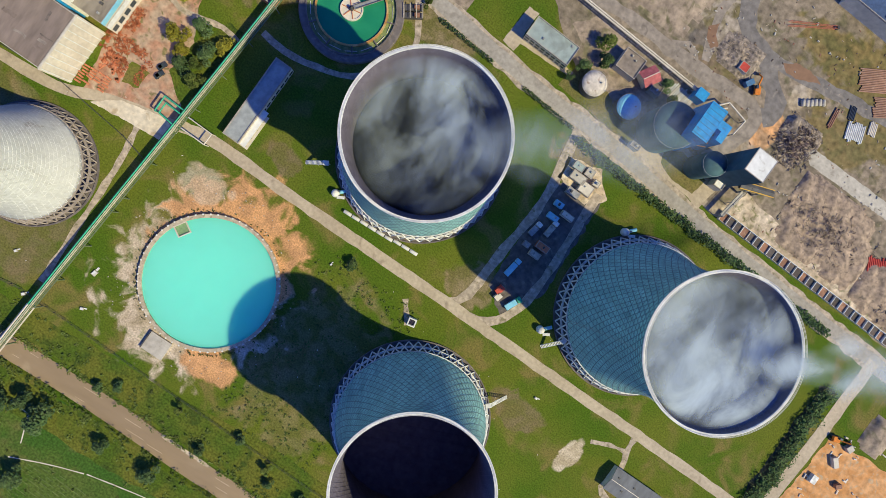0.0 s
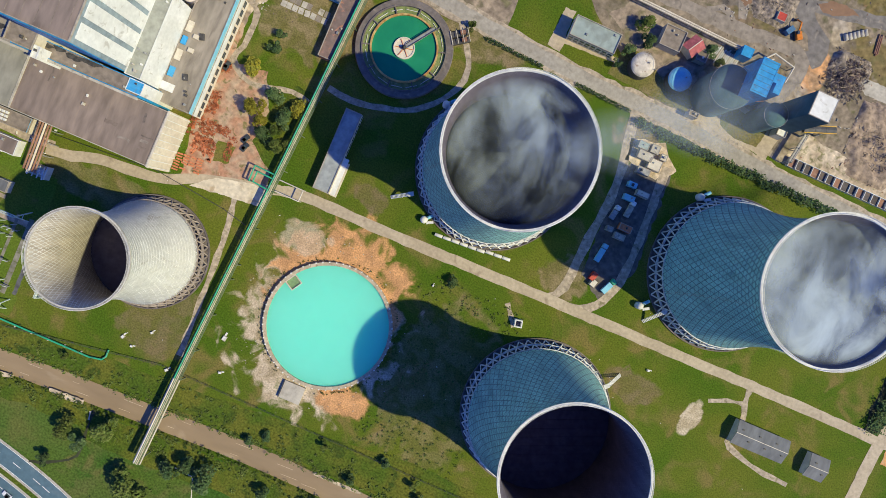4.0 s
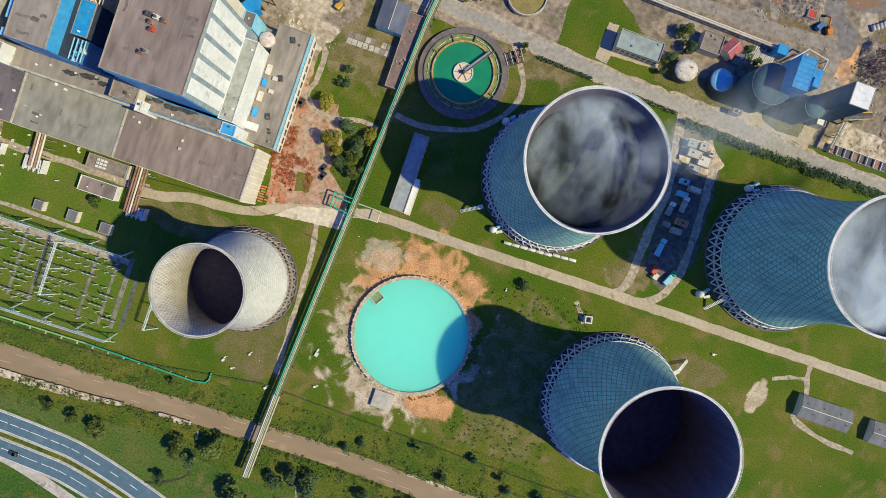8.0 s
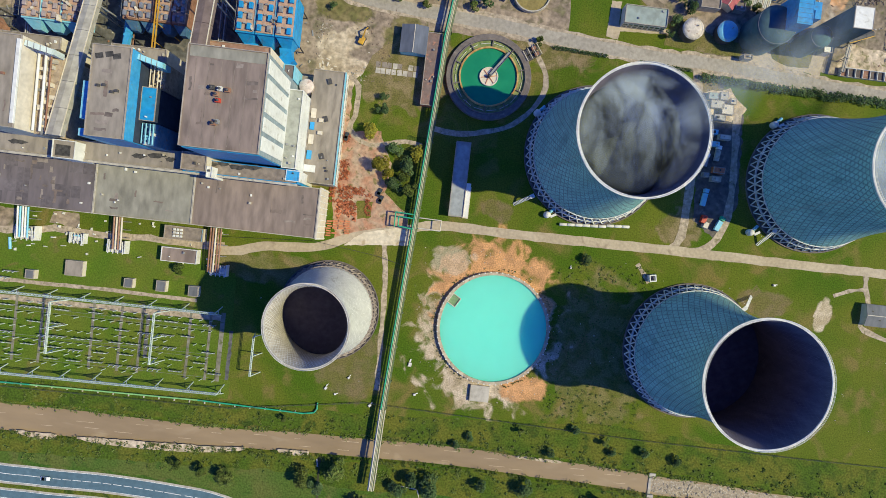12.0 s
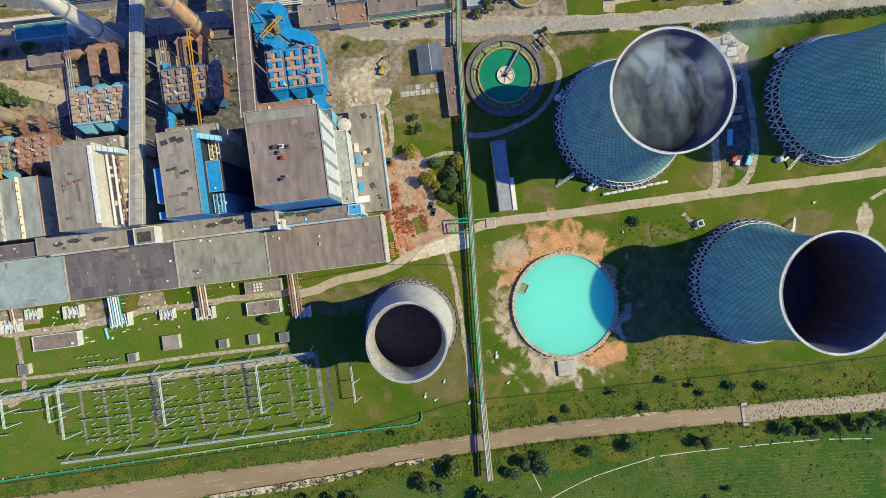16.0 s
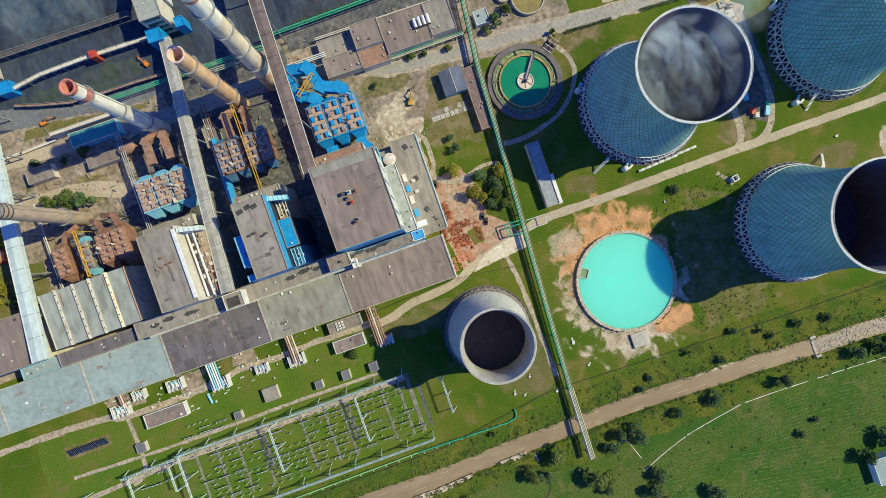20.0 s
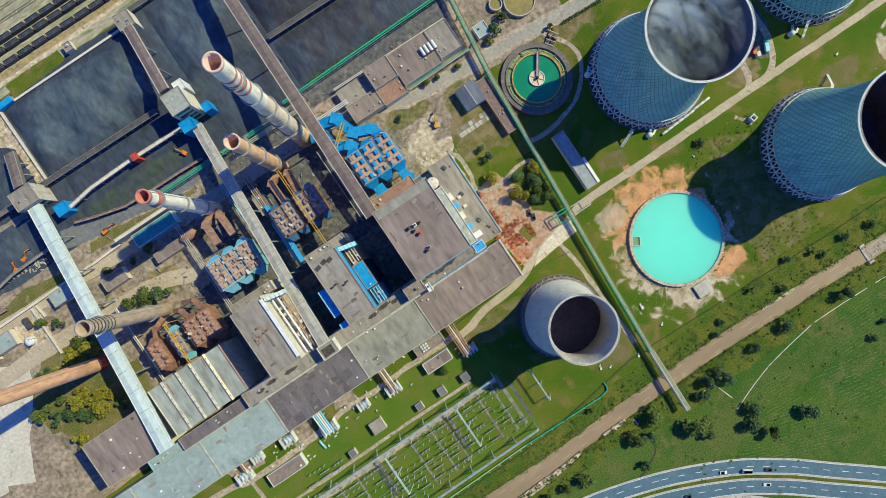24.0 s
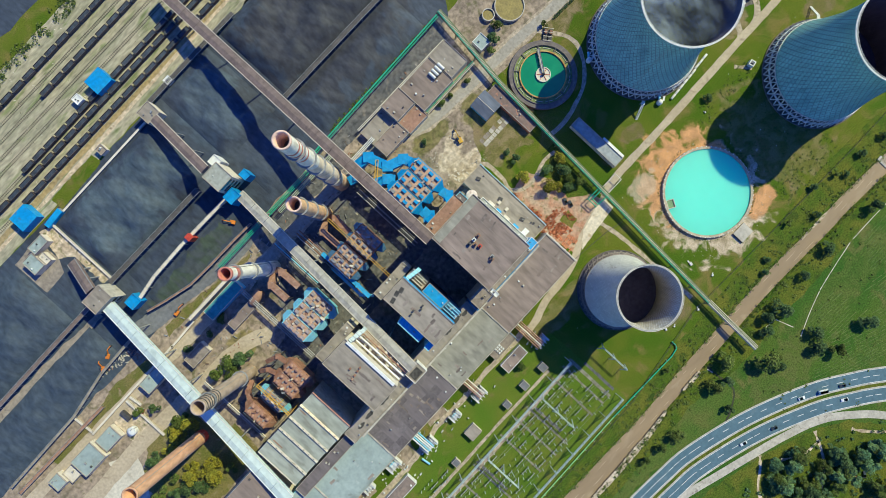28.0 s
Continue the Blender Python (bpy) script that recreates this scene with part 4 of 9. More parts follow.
GP = [(-420, -55.5, 0.9), (-227, -53.2, 0.9), (-144, -52.2, 0.9), (-91, -53.4, 0.9), (-85.5, -52.4, 0.9), (-84.2, -50.4, 0.9), (-84.2, -47.2, 0.9)]
for i, (a, b) in enumerate(zip(GP, GP[1:])):
    rod("pipe", gp, M_GREEN if i != 1 else M_LIME, a, b, 0.8)
for i in range(40):
    block("sleeper", gp, M_CONC, -95 - 7.6 * i, -53.1 - (0.02 * i), 0, 0.5, 1.4, 0.6)

# ---- flat-roofed buildings ----
RND = random.Random(11)


def building(name, label, x0, x1, y0, y1, z, wall, roof, base=0.0, parapet=0.5, vents=0, windows=(), category="building", trim=None, wallparts=()):
    """A flat-roofed block: walls, roof sheet, parapet, vents and rows of windows (side, count, rows, low, high)."""
    b = thing(name, label, category, (x0 + x1) / 2, (y0 + y1) / 2, base)
    sx, sy, h = x1 - x0, y1 - y0, z - base
    block("wall", b, wall, 0, 0, 0, sx, sy, h - 0.3, bev=0.06)
    block("roof", b, roof, 0, 0, h - 0.3, sx - 0.5, sy - 0.5, 0.3)
    for dx, dy, lx, ly in ((0, sy / 2 - 0.15, sx, 0.3), (0, -sy / 2 + 0.15, sx, 0.3), (sx / 2 - 0.15, 0, 0.3, sy - 0.6), (-sx / 2 + 0.15, 0, 0.3, sy - 0.6)):
        block("parapet", b, trim or (wall if wall in (M_BLUE, M_WHITE, M_CYAN, M_RED) else M_PARAPET), dx, dy, h - 0.28, lx, ly, 0.28 + parapet)
    for _ in range(vents):
        vx, vy = (RND.random() - 0.5) * (sx - 3), (RND.random() - 0.5) * (sy - 3)
        w = 0.4 + RND.random() * 0.6
        block("roof_vent", b, RND.choice((M_WHITE, M_STEEL, M_DARKSTEEL, M_CONC)), vx, vy, h - 0.02, w, w * (0.8 + RND.random() * 0.8), 0.5 + RND.random() * 0.7, bev=0.05)
    for side, count, rows, lo, hi in windows:
        ln = sx if side in "ns" else sy
        for r in range(rows):
            zz = lo + (hi - lo) * r / rows
            hh = (hi - lo) / rows * 0.6
            for i in range(count):
                p = (i + 0.5) / count * ln - ln / 2
                w = ln / count * 0.72
                if side in "ns":
                    win = block("window", b, M_GLASS, p, (sy / 2 if side == "n" else -sy / 2), zz, w, 0.12, hh)
                else:
                    win = block("window", b, M_GLASS, (sx / 2 if side == "e" else -sx / 2), p, zz, 0.12, w, hh)
    return b


def roof_patches(b, sx, sy, z, count, felts, seed):
    """Patches, seams and mended spots of roofing felt."""
    rn = random.Random(seed)
    for i in range(count):
        w, d = (0.5 + rn.random() * 1.2, 2 + rn.random() * 6) if rn.random() < 0.5 else (1.5 + rn.random() * 5, 0.4 + rn.random() * 1.4)
        x, y = (rn.random() - 0.5) * (sx - w - 2), (rn.random() - 0.5) * (sy - d - 2)
        bm = bmesh.new()
        pts = ragged([(-w / 2, -d / 2), (w / 2, -d / 2), (w / 2, d / 2), (-w / 2, d / 2)], 0.5, 0.5, i + seed)
        bm.faces.new([bm.verts.new((px_, py_, 0)) for px_, py_ in pts])
        bmesh.ops.recalc_face_normals(bm, faces=bm.faces[:])
        put("felt_patch", finish("felt_patch", bm, felts[i % len(felts)]), b, pose(x, y, z + 0.02 + 0.004 * (i % 7)))


M_FELTDARK = mat("dark_felt_sheet", (0.15, 0.13, 0.135), (0.125, 0.108, 0.112), scale=0.3, fine=1.5, per_object=0.16)
M_ROOFGREEN = mat("pale_felt", (0.37, 0.42, 0.40), (0.34, 0.39, 0.37), fine=1.0)
M_FELT = [mat("felt_black", (0.15, 0.122, 0.108), (0.18, 0.147, 0.13), fine=1.5, grain=0.15), mat("felt_grey", (0.3, 0.255, 0.22), (0.26, 0.218, 0.19), fine=1.5, grain=0.12), mat("felt_brown", (0.215, 0.168, 0.143), (0.185, 0.143, 0.122), fine=1.5, grain=0.12)]


# the long turbine hall in its sections, roofs in different felts
SECT = [(-91, -149.2, M_ROOFBROWN), (-149.2, -194.5, M_ROOFOLIVE), (-194.5, -249, M_ROOFDARK), (-249, -293.3, M_ROOFBLUE), (-293.3, -340, M_ROOFBLUE), (-340, -430, M_ROOFBLUE)]
SECTNAME = ["brown", "tan", "dark grey patched", "blue-grey", "blue-grey", "blue-grey"]
for (xa, xb, rf), nm in zip(SECT, SECTNAME):
    hb = building("turbine_hall", f"long low turbine hall section with {nm} felt roof", xb + 0.05, xa - 0.05, 35.6, 59.4, 18, M_CREAM, rf, vents=5, windows=[("s", int((xa - xb) / 6), 2, 3, 16)], category="hall", trim=M_CONC)
    roof_patches(hb, xa - xb, 23.8, 18, 18 if rf is M_ROOFDARK else 7, M_FELT if rf is not M_ROOFBLUE else [M_ROOFGREEN, M_FELT[1]], int(-xa))
    if rf is M_ROOFDARK:
        slab = random.Random(4)
        for i in range(9):
            for j in range(4):
                if slab.random() < 0.4:
                    block("felt_sheet", hb, M_FELTDARK, -23.5 + 5.9 * i, -8.7 + 5.8 * j, 17.985 + 0.004 * ((i + j) % 3), 5.7, 5.6, 0.03)
    for i in range(1, int((xa - xb) / 11)):
        block("roof_seam", hb, rf, (xa - xb) / 2 - 11 * i, 0, 18 - 0.01, 0.25, 23, 0.05)
endwall = thing("gable_wall", "cream ribbed end wall of the turbine hall", "wall", -90.6, 47.5)
block("panel", endwall, M_CREAM, 0, 0, 0, 0.7, 24.6, 18.7)
for i in range(9):
    block("rib", endwall, M_WHITE, 0.5, -11.6 + 2.9 * i, 0, 0.4, 0.35, 18.2)
building("bunker_bay", "grey flat-roofed bunker bay between hall and boiler houses", -256, -152, 59.6, 68.2, 25.5, M_CONC, M_ROOFTAN, vents=14, category="building")
building("bunker_bay", "grey flat-roofed bunker bay behind the big boiler house", -151.8, -100, 59.6, 65.8, 25.5, M_BLUE, M_ROOFGREY, vents=8, category="building")
building("bunker_bay", "low bunker bay with a dark stained roof", -300, -256.2, 59.6, 66.8, 22, M_CONC, M_ROOFDARK, vents=5)
pw = thing("parapet_walkway", "pale concrete walkway along the bunker bay's edge", "walkway", -175, 59.0, 25.4)
block("deck", pw, M_CONC, 0, 0, 0, 150, 1.0, 0.7)
for i in range(30):
    rod("rail_post", pw, M_STEEL, (-74 + 5 * i, -0.4, 0.7), (-74 + 5 * i, -0.4, 1.7), 0.1, 6)
soot = mat("soot_stain", (0.05, 0.047, 0.045), (0.08, 0.075, 0.07), scale=0.6, fine=2, grain=0.2)
for i, x in enumerate((-246, -238, -226, -206, -172, -164, -158, -147, -141, -134, -128, -121)):
    bm = bmesh.new()
    pts = ragged([(2.9 * math.cos(a) * (1 + (i % 3) * 0.3), 1.2 * math.sin(a)) for a in (0, 1, 2, 3, 4, 5)], 0.5, 0.5, i)
    bm.faces.new([bm.verts.new((*p, 0)) for p in pts])
    tagged(put("soot_stain", finish("soot_stain", bm, soot), None, pose(x, 64 + (i % 2) * 0.8, 25.53)), "black soot stain on the bunker bay's roof", "stain", kind="structure")

# big boiler house
bb = building("boiler_house", "tall boiler house with grey felt roof and white panelled wall", -139.4, -108.0, 67, 107, 59, mat("blue_grey_wall", (0.27, 0.33, 0.36), (0.23, 0.28, 0.31), scale=0.15, fine=1.2), M_ROOFBROWN, vents=0, category="boiler house")
roof_patches(bb, 30, 33, 59, 10, M_FELT, 5)
block("roof_band", bb, M_ROOFOLIVE, 0, 17.4, 59.0, 29.6, 4.2, 0.12, label="pale grey roof edge")
for i in range(5):
    block("wall_panel", bb, M_WHITE, 15.85, -15.2 + 7.6 * i, 26.5, 0.35, 5.7, 31, label="white wall panel", bev=0.05)
block("south_wall_sheet", bb, M_BLUE, 0, -20.15, 26, 30.5, 0.3, 31, label="bright blue wall sheet")
# added dark sheet stands for the shade on the blue-grey west wall
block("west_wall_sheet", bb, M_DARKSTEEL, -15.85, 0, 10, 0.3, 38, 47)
for dx, dy, m_ in ((-1.5, 2.6, M_WHITE), (1.5, 2.4, M_RUST), (-2.8, 0.4, M_RUST), (-1.8, -2, M_RED), (-2.8, -11, M_RUST), (-1.5, -10.2, M_STEEL), (-4.6, 2.8, M_DARKSTEEL)):
    fan = put("roof_fan", unit_box(m_), bb, pose(dx, dy + 1, 59) @ Matrix.Diagonal((1.9, 1.7, 1.5, 1)))
    rod("fan_cap", fan, M_DARKSTEEL, (0, 0, 0.9), (0, 0, 1.5), 0.6, 10)
for i in range(6):
    block("roof_seam", bb, M_ROOFGREY, -12 + 5 * i, -2, 58.99, 0.2, 33, 0.06)
building("annex", "stepped annex with grey-green roof beside the boiler house", -108, -101.5, 66.2, 102, 26, M_WHITE, mat("grey_green_roof", (0.36, 0.37, 0.33), (0.32, 0.33, 0.29), (0.26, 0.26, 0.22), scale=0.08, fine=1.0, mix3=0.2), vents=6)
ax = building("annex", "low annex with dusty grey roof and a light-blue edge", -101.3, -86.3, 62, 116.5, 11.5, M_CREAM, M_ROOFTAN, vents=7, windows=[("e", 14, 2, 2, 10)])
block("edge_trim", ax, M_CYAN, 7.65, 0, 9.8, 0.35, 54.5, 2.3, label="light-blue edge sheet")
block("edge_trim", ax, M_WHITE, 8.0, 0, 6.5, 0.3, 54.5, 2.4)
for dy in (22, 4, -14):
    block("roof_hatch", ax, M_DARKSTEEL, 0.5, dy, 11.5, 1.8, 2.6, 0.9, 20)
building("annex", "small azure-roofed corner block at the hall", -105.6, -99.2, 60.6, 65.6, 26, M_WHITE, M_AZURE, vents=0, parapet=0.1)
for dy, w_, l_, m_ in ((-22, 5.5, 3.4, M_WHITE), (-15.5, 2.2, 4.2, M_AZURE), (-8, 2.4, 4.6, M_CREAM), (-1.6, 2.0, 3.6, M_AZURE), (4.5, 2.4, 4.6, M_CREAM)):
    block("skylight", ax, m_, -6.2 + w_ / 4, dy + 1.5, 11.5, w_, l_, 0.9, bev=0.06)
for dy in (-3, 3):
    block("roof_box", ax, M_CREAM, -1.6, dy, 11.5, 2.2, 1.8, 1.1, bev=0.06)
building("annex", "rust-red roofed annex north of the boiler house", -139, -113, 107.3, 114.5, 42, M_CREAM, M_REDBROWN, vents=4)
building("annex", "small block beside the roof tank", -112.8, -107.8, 107.3, 114, 22, M_CYAN, M_ROOFDARK, vents=2)
building("annex", "low tank deck between boiler house and annex", -107.6, -101.4, 102.4, 113.5, 8, M_CREAM, M_ROOFGREY, vents=0, parapet=0.2)
rt = thing("roof_tank", "pinkish white round tank standing on the annex roof", "tank", -103.9, 107.3, 8)
bm = bmesh.new()
lathe(bm, [(3.5, 0), (3.5, 5.2), (3.6, 5.3), (3.2, 5.6), (1.6, 6.1), (0.4, 6.3), (0.02, 6.3)], 32)
part("shell", bm, mat("pink_white_sheet", (0.66, 0.56, 0.50), (0.6, 0.5, 0.44), (0.5, 0.36, 0.3), scale=0.3, fine=1.5, mix3=0.3), rt, "", True)
for k in range(6):
    a = radians(60 * k)
    bar("roof_rib", rt, M_STEEL, (0.3 * math.cos(a), 0.3 * math.sin(a), 6.3), (3.5 * math.cos(a), 3.5 * math.sin(a), 5.35), 0.12)
building("stair_tower", "dark stair tower at the corner of the boiler house", -150.5, -139.4, 60, 68, 31, M_CREAM, M_ROOFGREY, vents=2)
building("white_shaft", "white ventilation shaft on the hall's edge", -139, -136.4, 57.6, 62.5, 31, M_WHITE, M_WHITE, vents=1)

# middle and west boiler houses
mb = building("boiler_house", "narrow boiler house with tan felt roof and blue sides", -180.2, -164.6, 67.4, 104.4, 52, M_BLUE, M_ROOFTAN, vents=0, category="boiler house", trim=M_PARAPET)
roof_patches(mb, 16, 34, 52, 7, M_FELT, 6)
for dx, dy in ((-4, 2), (-1.6, 2.4), (1.8, 0), (3.6, 0.6)):
    block("roof_fan", mb, M_DARKSTEEL, dx, dy, 52, 1.3, 1.0, 1.1, bev=0.05)
for dx, dy, r in ((-5, 14, 0.4), (-1, 15, 0.6), (2, 14.4, 0.5)):
    block("roof_stain", mb, soot, dx, dy, 51.99, 3.2, 2.2, 0.03, 14)
M_DECKTAN = mat("tan_lagging", (0.45, 0.36, 0.27), (0.36, 0.28, 0.2), (0.24, 0.19, 0.15), scale=0.3, fine=1.5, mix3=0.4)
M_STEELBLUE = mat("faded_blue_sheet", (0.06, 0.16, 0.30), (0.09, 0.19, 0.32), (0.2, 0.17, 0.16), scale=0.3, fine=1.4, mix3=0.35)
M_CONVWHITE = mat("pale_blue_conveyor_roof", (0.54, 0.62, 0.60), (0.50, 0.575, 0.56), (0.42, 0.485, 0.475), scale=0.05, fine=0.9, grain=0.06)
# blue walls in the gap between boiler houses, darkened by painted shade
M_SHADEBLUE = mat("shade_blue_wall", (0.03, 0.045, 0.08), (0.04, 0.055, 0.09), scale=0.2, fine=1.2)
block("east_wall_sheet", mb, M_SHADEBLUE, 7.95, 0, 4, 0.3, 36.4, 42.4)
block("east_wall_band", mb, M_AZURE, 8.0, 0, 45.5, 0.3, 36.4, 6.0, label="azure wall sheet under the roof edge")
building("boiler_annex", "bright blue sheet-clad annex of the boiler house", -164.2, -157.8, 77.4, 91.6, 43, M_SHADEBLUE, M_BLUE, vents=2, parapet=0.1)
deck_rnd = random.Random(61)
for label, y0, y1, z, floor, ducts, pipe in (("open deck of pale blue pipes beside the boiler house", 67.6, 77.0, 39, M_STEELBLUE, (M_CYAN, M_RIM, M_STEELBLUE), M_CYAN), ("open deck of dusty pipes beside the boiler house", 92.0, 103.6, 37, M_DECKTAN, (M_CREAM, M_CHIM, M_DECKTAN, M_STEEL), M_CREAM)):
    dk = thing("pipe_deck", label, "pipe deck", -161.0, (y0 + y1) / 2, z)
    block("deck", dk, floor, 0, 0, -z, 6.2, y1 - y0, z)
    for i in range(9):
        block("duct", dk, deck_rnd.choice(ducts), (deck_rnd.random() - 0.5) * 4.4, (i - 4) * (y1 - y0) / 9.6, 0, 0.7 + deck_rnd.random() * 1.6, 0.6 + deck_rnd.random() * 0.7, 0.8 + deck_rnd.random() * 2.0)
    for dx in (-2.2, -0.6, 1.1, 2.5):
        rod("pipe", dk, pipe, (dx, (y0 - y1) / 2 + 0.4, 2.4), (dx, (y1 - y0) / 2 - 0.4, 2.6), 0.55)
for label, x0, x1, y, z, pipe in (("light-blue duct bending off the boiler house roof", -164.6, -156.4, 101.6, 44, M_CYAN), ("pale duct bending off the west boiler house roof", -209.4, -200.6, 101.4, 45, M_CONVWHITE)):
    dc = thing("gas_duct", label, "duct")
    bar("duct", dc, pipe, (x0, y + 0.8, z + 3.5), (x1, y - 0.8, z), 2.2, 2.2)
    bar("bend", dc, pipe, (x1 - 0.4, y - 0.8, z + 0.6), (x1 - 0.4, y - 0.8, z - 6), 2.3, 2.3)
    for k in range(4):
        f_ = 0.15 + 0.23 * k
        block("flange", dc, M_STEEL, x0 + (x1 - x0) * f_, y + 0.8 - 1.6 * f_, z + 3.5 * (1 - f_) - 1.2, 0.25, 2.5, 2.5)
building("boiler_annex", "blue lean-to on the boiler house wall", -185.2, -180.4, 74.6, 90, 48, M_CYAN, mat("faded_azure_sheet", (0.16, 0.40, 0.62), (0.19, 0.42, 0.6), (0.28, 0.42, 0.52), scale=0.2, fine=1.4, mix3=0.3), vents=1, parapet=0.1)
building("boiler_annex", "small blue lean-to on the boiler house wall", -185.2, -180.4, 67.5, 70.6, 48, M_CYAN, MATS["faded_azure_sheet"], vents=0, parapet=0.1)
building("boiler_annex", "pale dusty annex with long vents", -184, -160, 104.7, 110.5, 34, M_CREAM, M_ROOFTAN, vents=6)
wb = building("boiler_house", "west boiler house with tan felt roof and white edge", -227.6, -209.6, 67.2, 104.8, 50, M_CREAM, M_ROOFTAN, vents=0, category="boiler house")
for dx, dy in ((-4.2, 1.5), (-1.8, 1.8), (0.8, 2.3), (3, 2.6), (-1, 6)):
    block("roof_fan", wb, M_RUST, dx, dy, 50, 1.2, 1.0, 1.0, bev=0.05)
roof_patches(wb, 16, 34, 50, 7, M_FELT, 7)
block("edge_duct", wb, M_WHITE, 8.4, 0, 50, 1.6, 34, 1.1, label="white roof edge duct", bev=0.1)
wa = thing("pipe_deck", "open deck crowded with dusty pipes and ducts", "pipe deck", -205.4, 84, 39)
block("deck", wa, M_DECKTAN, 0, 0, -39, 8.0, 34, 39)
for i in range(26):
    m_ = RND.choice((M_CREAM, M_CHIM, M_STEEL, M_DECKTAN, M_CREAM, M_CONC))
    block("duct", wa, m_, (RND.random() - 0.5) * 6, -16 + 1.25 * i, 0, 0.8 + RND.random() * 2.4, 0.7 + RND.random() * 1.2, 0.8 + RND.random() * 2.2, RND.choice((0, 0, 90)))
for dx in (-2.5, 0.4, 2.6):
    rod("pipe", wa, M_WHITE if dx < 2 else M_RUST, (dx, -16, 3), (dx, 16, 3.4), 1.1 if dx < 2 else 0.7)
block("end_tank", wa, M_WHITE, -1.5, 17.5, -4, 6.5, 2.4, 5.5, bev=0.2)
building("boiler_annex", "pale dusty annex with rows of roof slots", -232, -206, 105.1, 110.6, 33, M_CREAM, M_ROOFTAN, vents=4)
ch = building("conveyor_house", "conveyor head house with a soot-stained roof and white side", -206, -196, 58.5, 66.5, 32, M_WHITE, M_ROOFTAN, vents=0)
block("roof_soot", ch, soot, -0.5, -0.5, 31.99, 6.5, 4.8, 0.04)

# saw-tooth hall further west
sh = thing("sawtooth_hall", "workshop hall with grey-green roof and four long skylight ridges", "hall", -273.1, 83.2)
block("wall", sh, M_CONC, 0, 0, 0, 46.4, 29, 26.3, bev=0.06)
block("roof", sh, mat("grey_sheet_roof", (0.34, 0.36, 0.315), (0.295, 0.31, 0.27), (0.215, 0.215, 0.18), scale=0.06, fine=1.0, mix3=0.4, grain=0.12, streak=(1, 0.35, 1)), 0, 0, 26.3, 46.4, 29, 0.3)
block("edge_wall", sh, M_CHIMORANGE, 23.0, 0, 26.3, 0.5, 29, 1.2, label="orange-tan brick parapet")
block("edge_wall", sh, M_CREAM, -23.0, 0, 26.3, 0.4, 29, 0.8)
for i, x in enumerate((-14.6, -5.1, 3.5, 12.7)):
    bm = bmesh.new()
    v = [bm.verts.new(p) for p in ((x - 0.9, -14.8, 26.6), (x + 0.9, -14.8, 26.6), (x, -14.8, 27.9), (x - 0.9, 14.8, 26.6), (x + 0.9, 14.8, 26.6), (x, 14.8, 27.9))]
    for q in ((0, 1, 2), (5, 4, 3), (1, 4, 5, 2), (3, 0, 2, 5), (0, 3, 4, 1)):
        bm.faces.new([v[k] for k in q])
    ridge = part("skylight_ridge", bm, M_CONC if i < 3 else M_CHIM, sh)
    for k in range(7):
        block("pane", ridge, M_GLASS, x + 0.3, -12 + 4 * k, 27.35, 0.5, 0.6, 0.35)
block("roof_stain", sh, M_RUST, -12.4, 9, 26.6, 0.7, 7, 0.02)
block("roof_stain", sh, M_RUST, 10.6, 11, 26.6, 0.5, 5, 0.02)
building("service_hall", "flat hall with brown felt roof by the white conveyor", -343, -306, 66, 93, 26, M_CREAM, M_ROOFBROWN, vents=8, category="hall")
building("service_link", "light-blue roofed link building at the hall", -322, -300.2, 59.6, 65.8, 20, M_CYAN, M_ROOFBLUE, vents=5)

# ---- chimneys ----
def chimney(x, y, h, rb, rt_, shaft, bands, label, collars=4, mouth=None):
    c = thing("chimney", label, "chimney", x, y, 0, 0, "tall chimneys")
    def rr(z):
        return rb + (rt_ - rb) * z / h
    edges = [0.0] + sorted({v for a, b, _ in bands for v in (a, b)}) + [h]
    for a, b in zip(edges, edges[1:]):
        if b - a < 0.05:
            continue
        m_ = next((bm_ for p, q, bm_ in bands if p <= (a + b) / 2 <= q), shaft)
        bm = bmesh.new()
        k = max(2, int((b - a) / 8))
        lathe(bm, [(rr(a + (b - a) * i / k), a + (b - a) * i / k) for i in range(k + 1)], 36)
        part("shaft", bm, m_, c, "", True)
    bm = bmesh.new()
    lathe(bm, [(rt_, h - 1.0), (rt_ + 0.25, h - 0.9), (rt_ + 0.3, h), (rt_ - 0.55, h), (rt_ - 0.6, h - 14)], 36)
    part("mouth", bm, mouth or M_CHWHITE, c, "", True)
    bm = bmesh.new()
    disc(bm, rt_ - 0.6, h - 13.9, 36)
    part("flue_dark", bm, M_DARK, c)
    for i in range(collars):
        z = h * (0.25 + 0.6 * i / max(collars - 1, 1)) if collars > 1 else h * 0.6
        bm = bmesh.new()
        r = rr(z)
        lathe(bm, [(r - 0.05, z - 0.2), (r + 0.9, z - 0.2), (r + 0.9, z + 0.1), (r - 0.05, z + 0.1)], 36, close=True)
        gal = part("gallery", bm, M_STEEL, c)
        bm = bmesh.new()
        lathe(bm, [(r + 0.85, z + 1.0), (r + 0.92, z + 1.0), (r + 0.92, z + 1.1), (r + 0.85, z + 1.1)], 36, close=True)
        part("rail", bm, M_STEEL, gal)
    if collars == 2:
        for i in range(7):
            z = h - 3 - 2.6 * i
            bm = bmesh.new()
            r = rr(z)
            lathe(bm, [(r - 0.05, z - 0.3), (r + 0.22, z - 0.3), (r + 0.22, z + 0.3), (r - 0.05, z + 0.3)], 36, close=True)
            part("hoop", bm, M_DARKSTEEL, c)
    bar("ladder", c, M_STEEL, (rb + 0.1, 0.4, 2), (rt_ + 0.1, 0.4, h), 0.25)
    return c


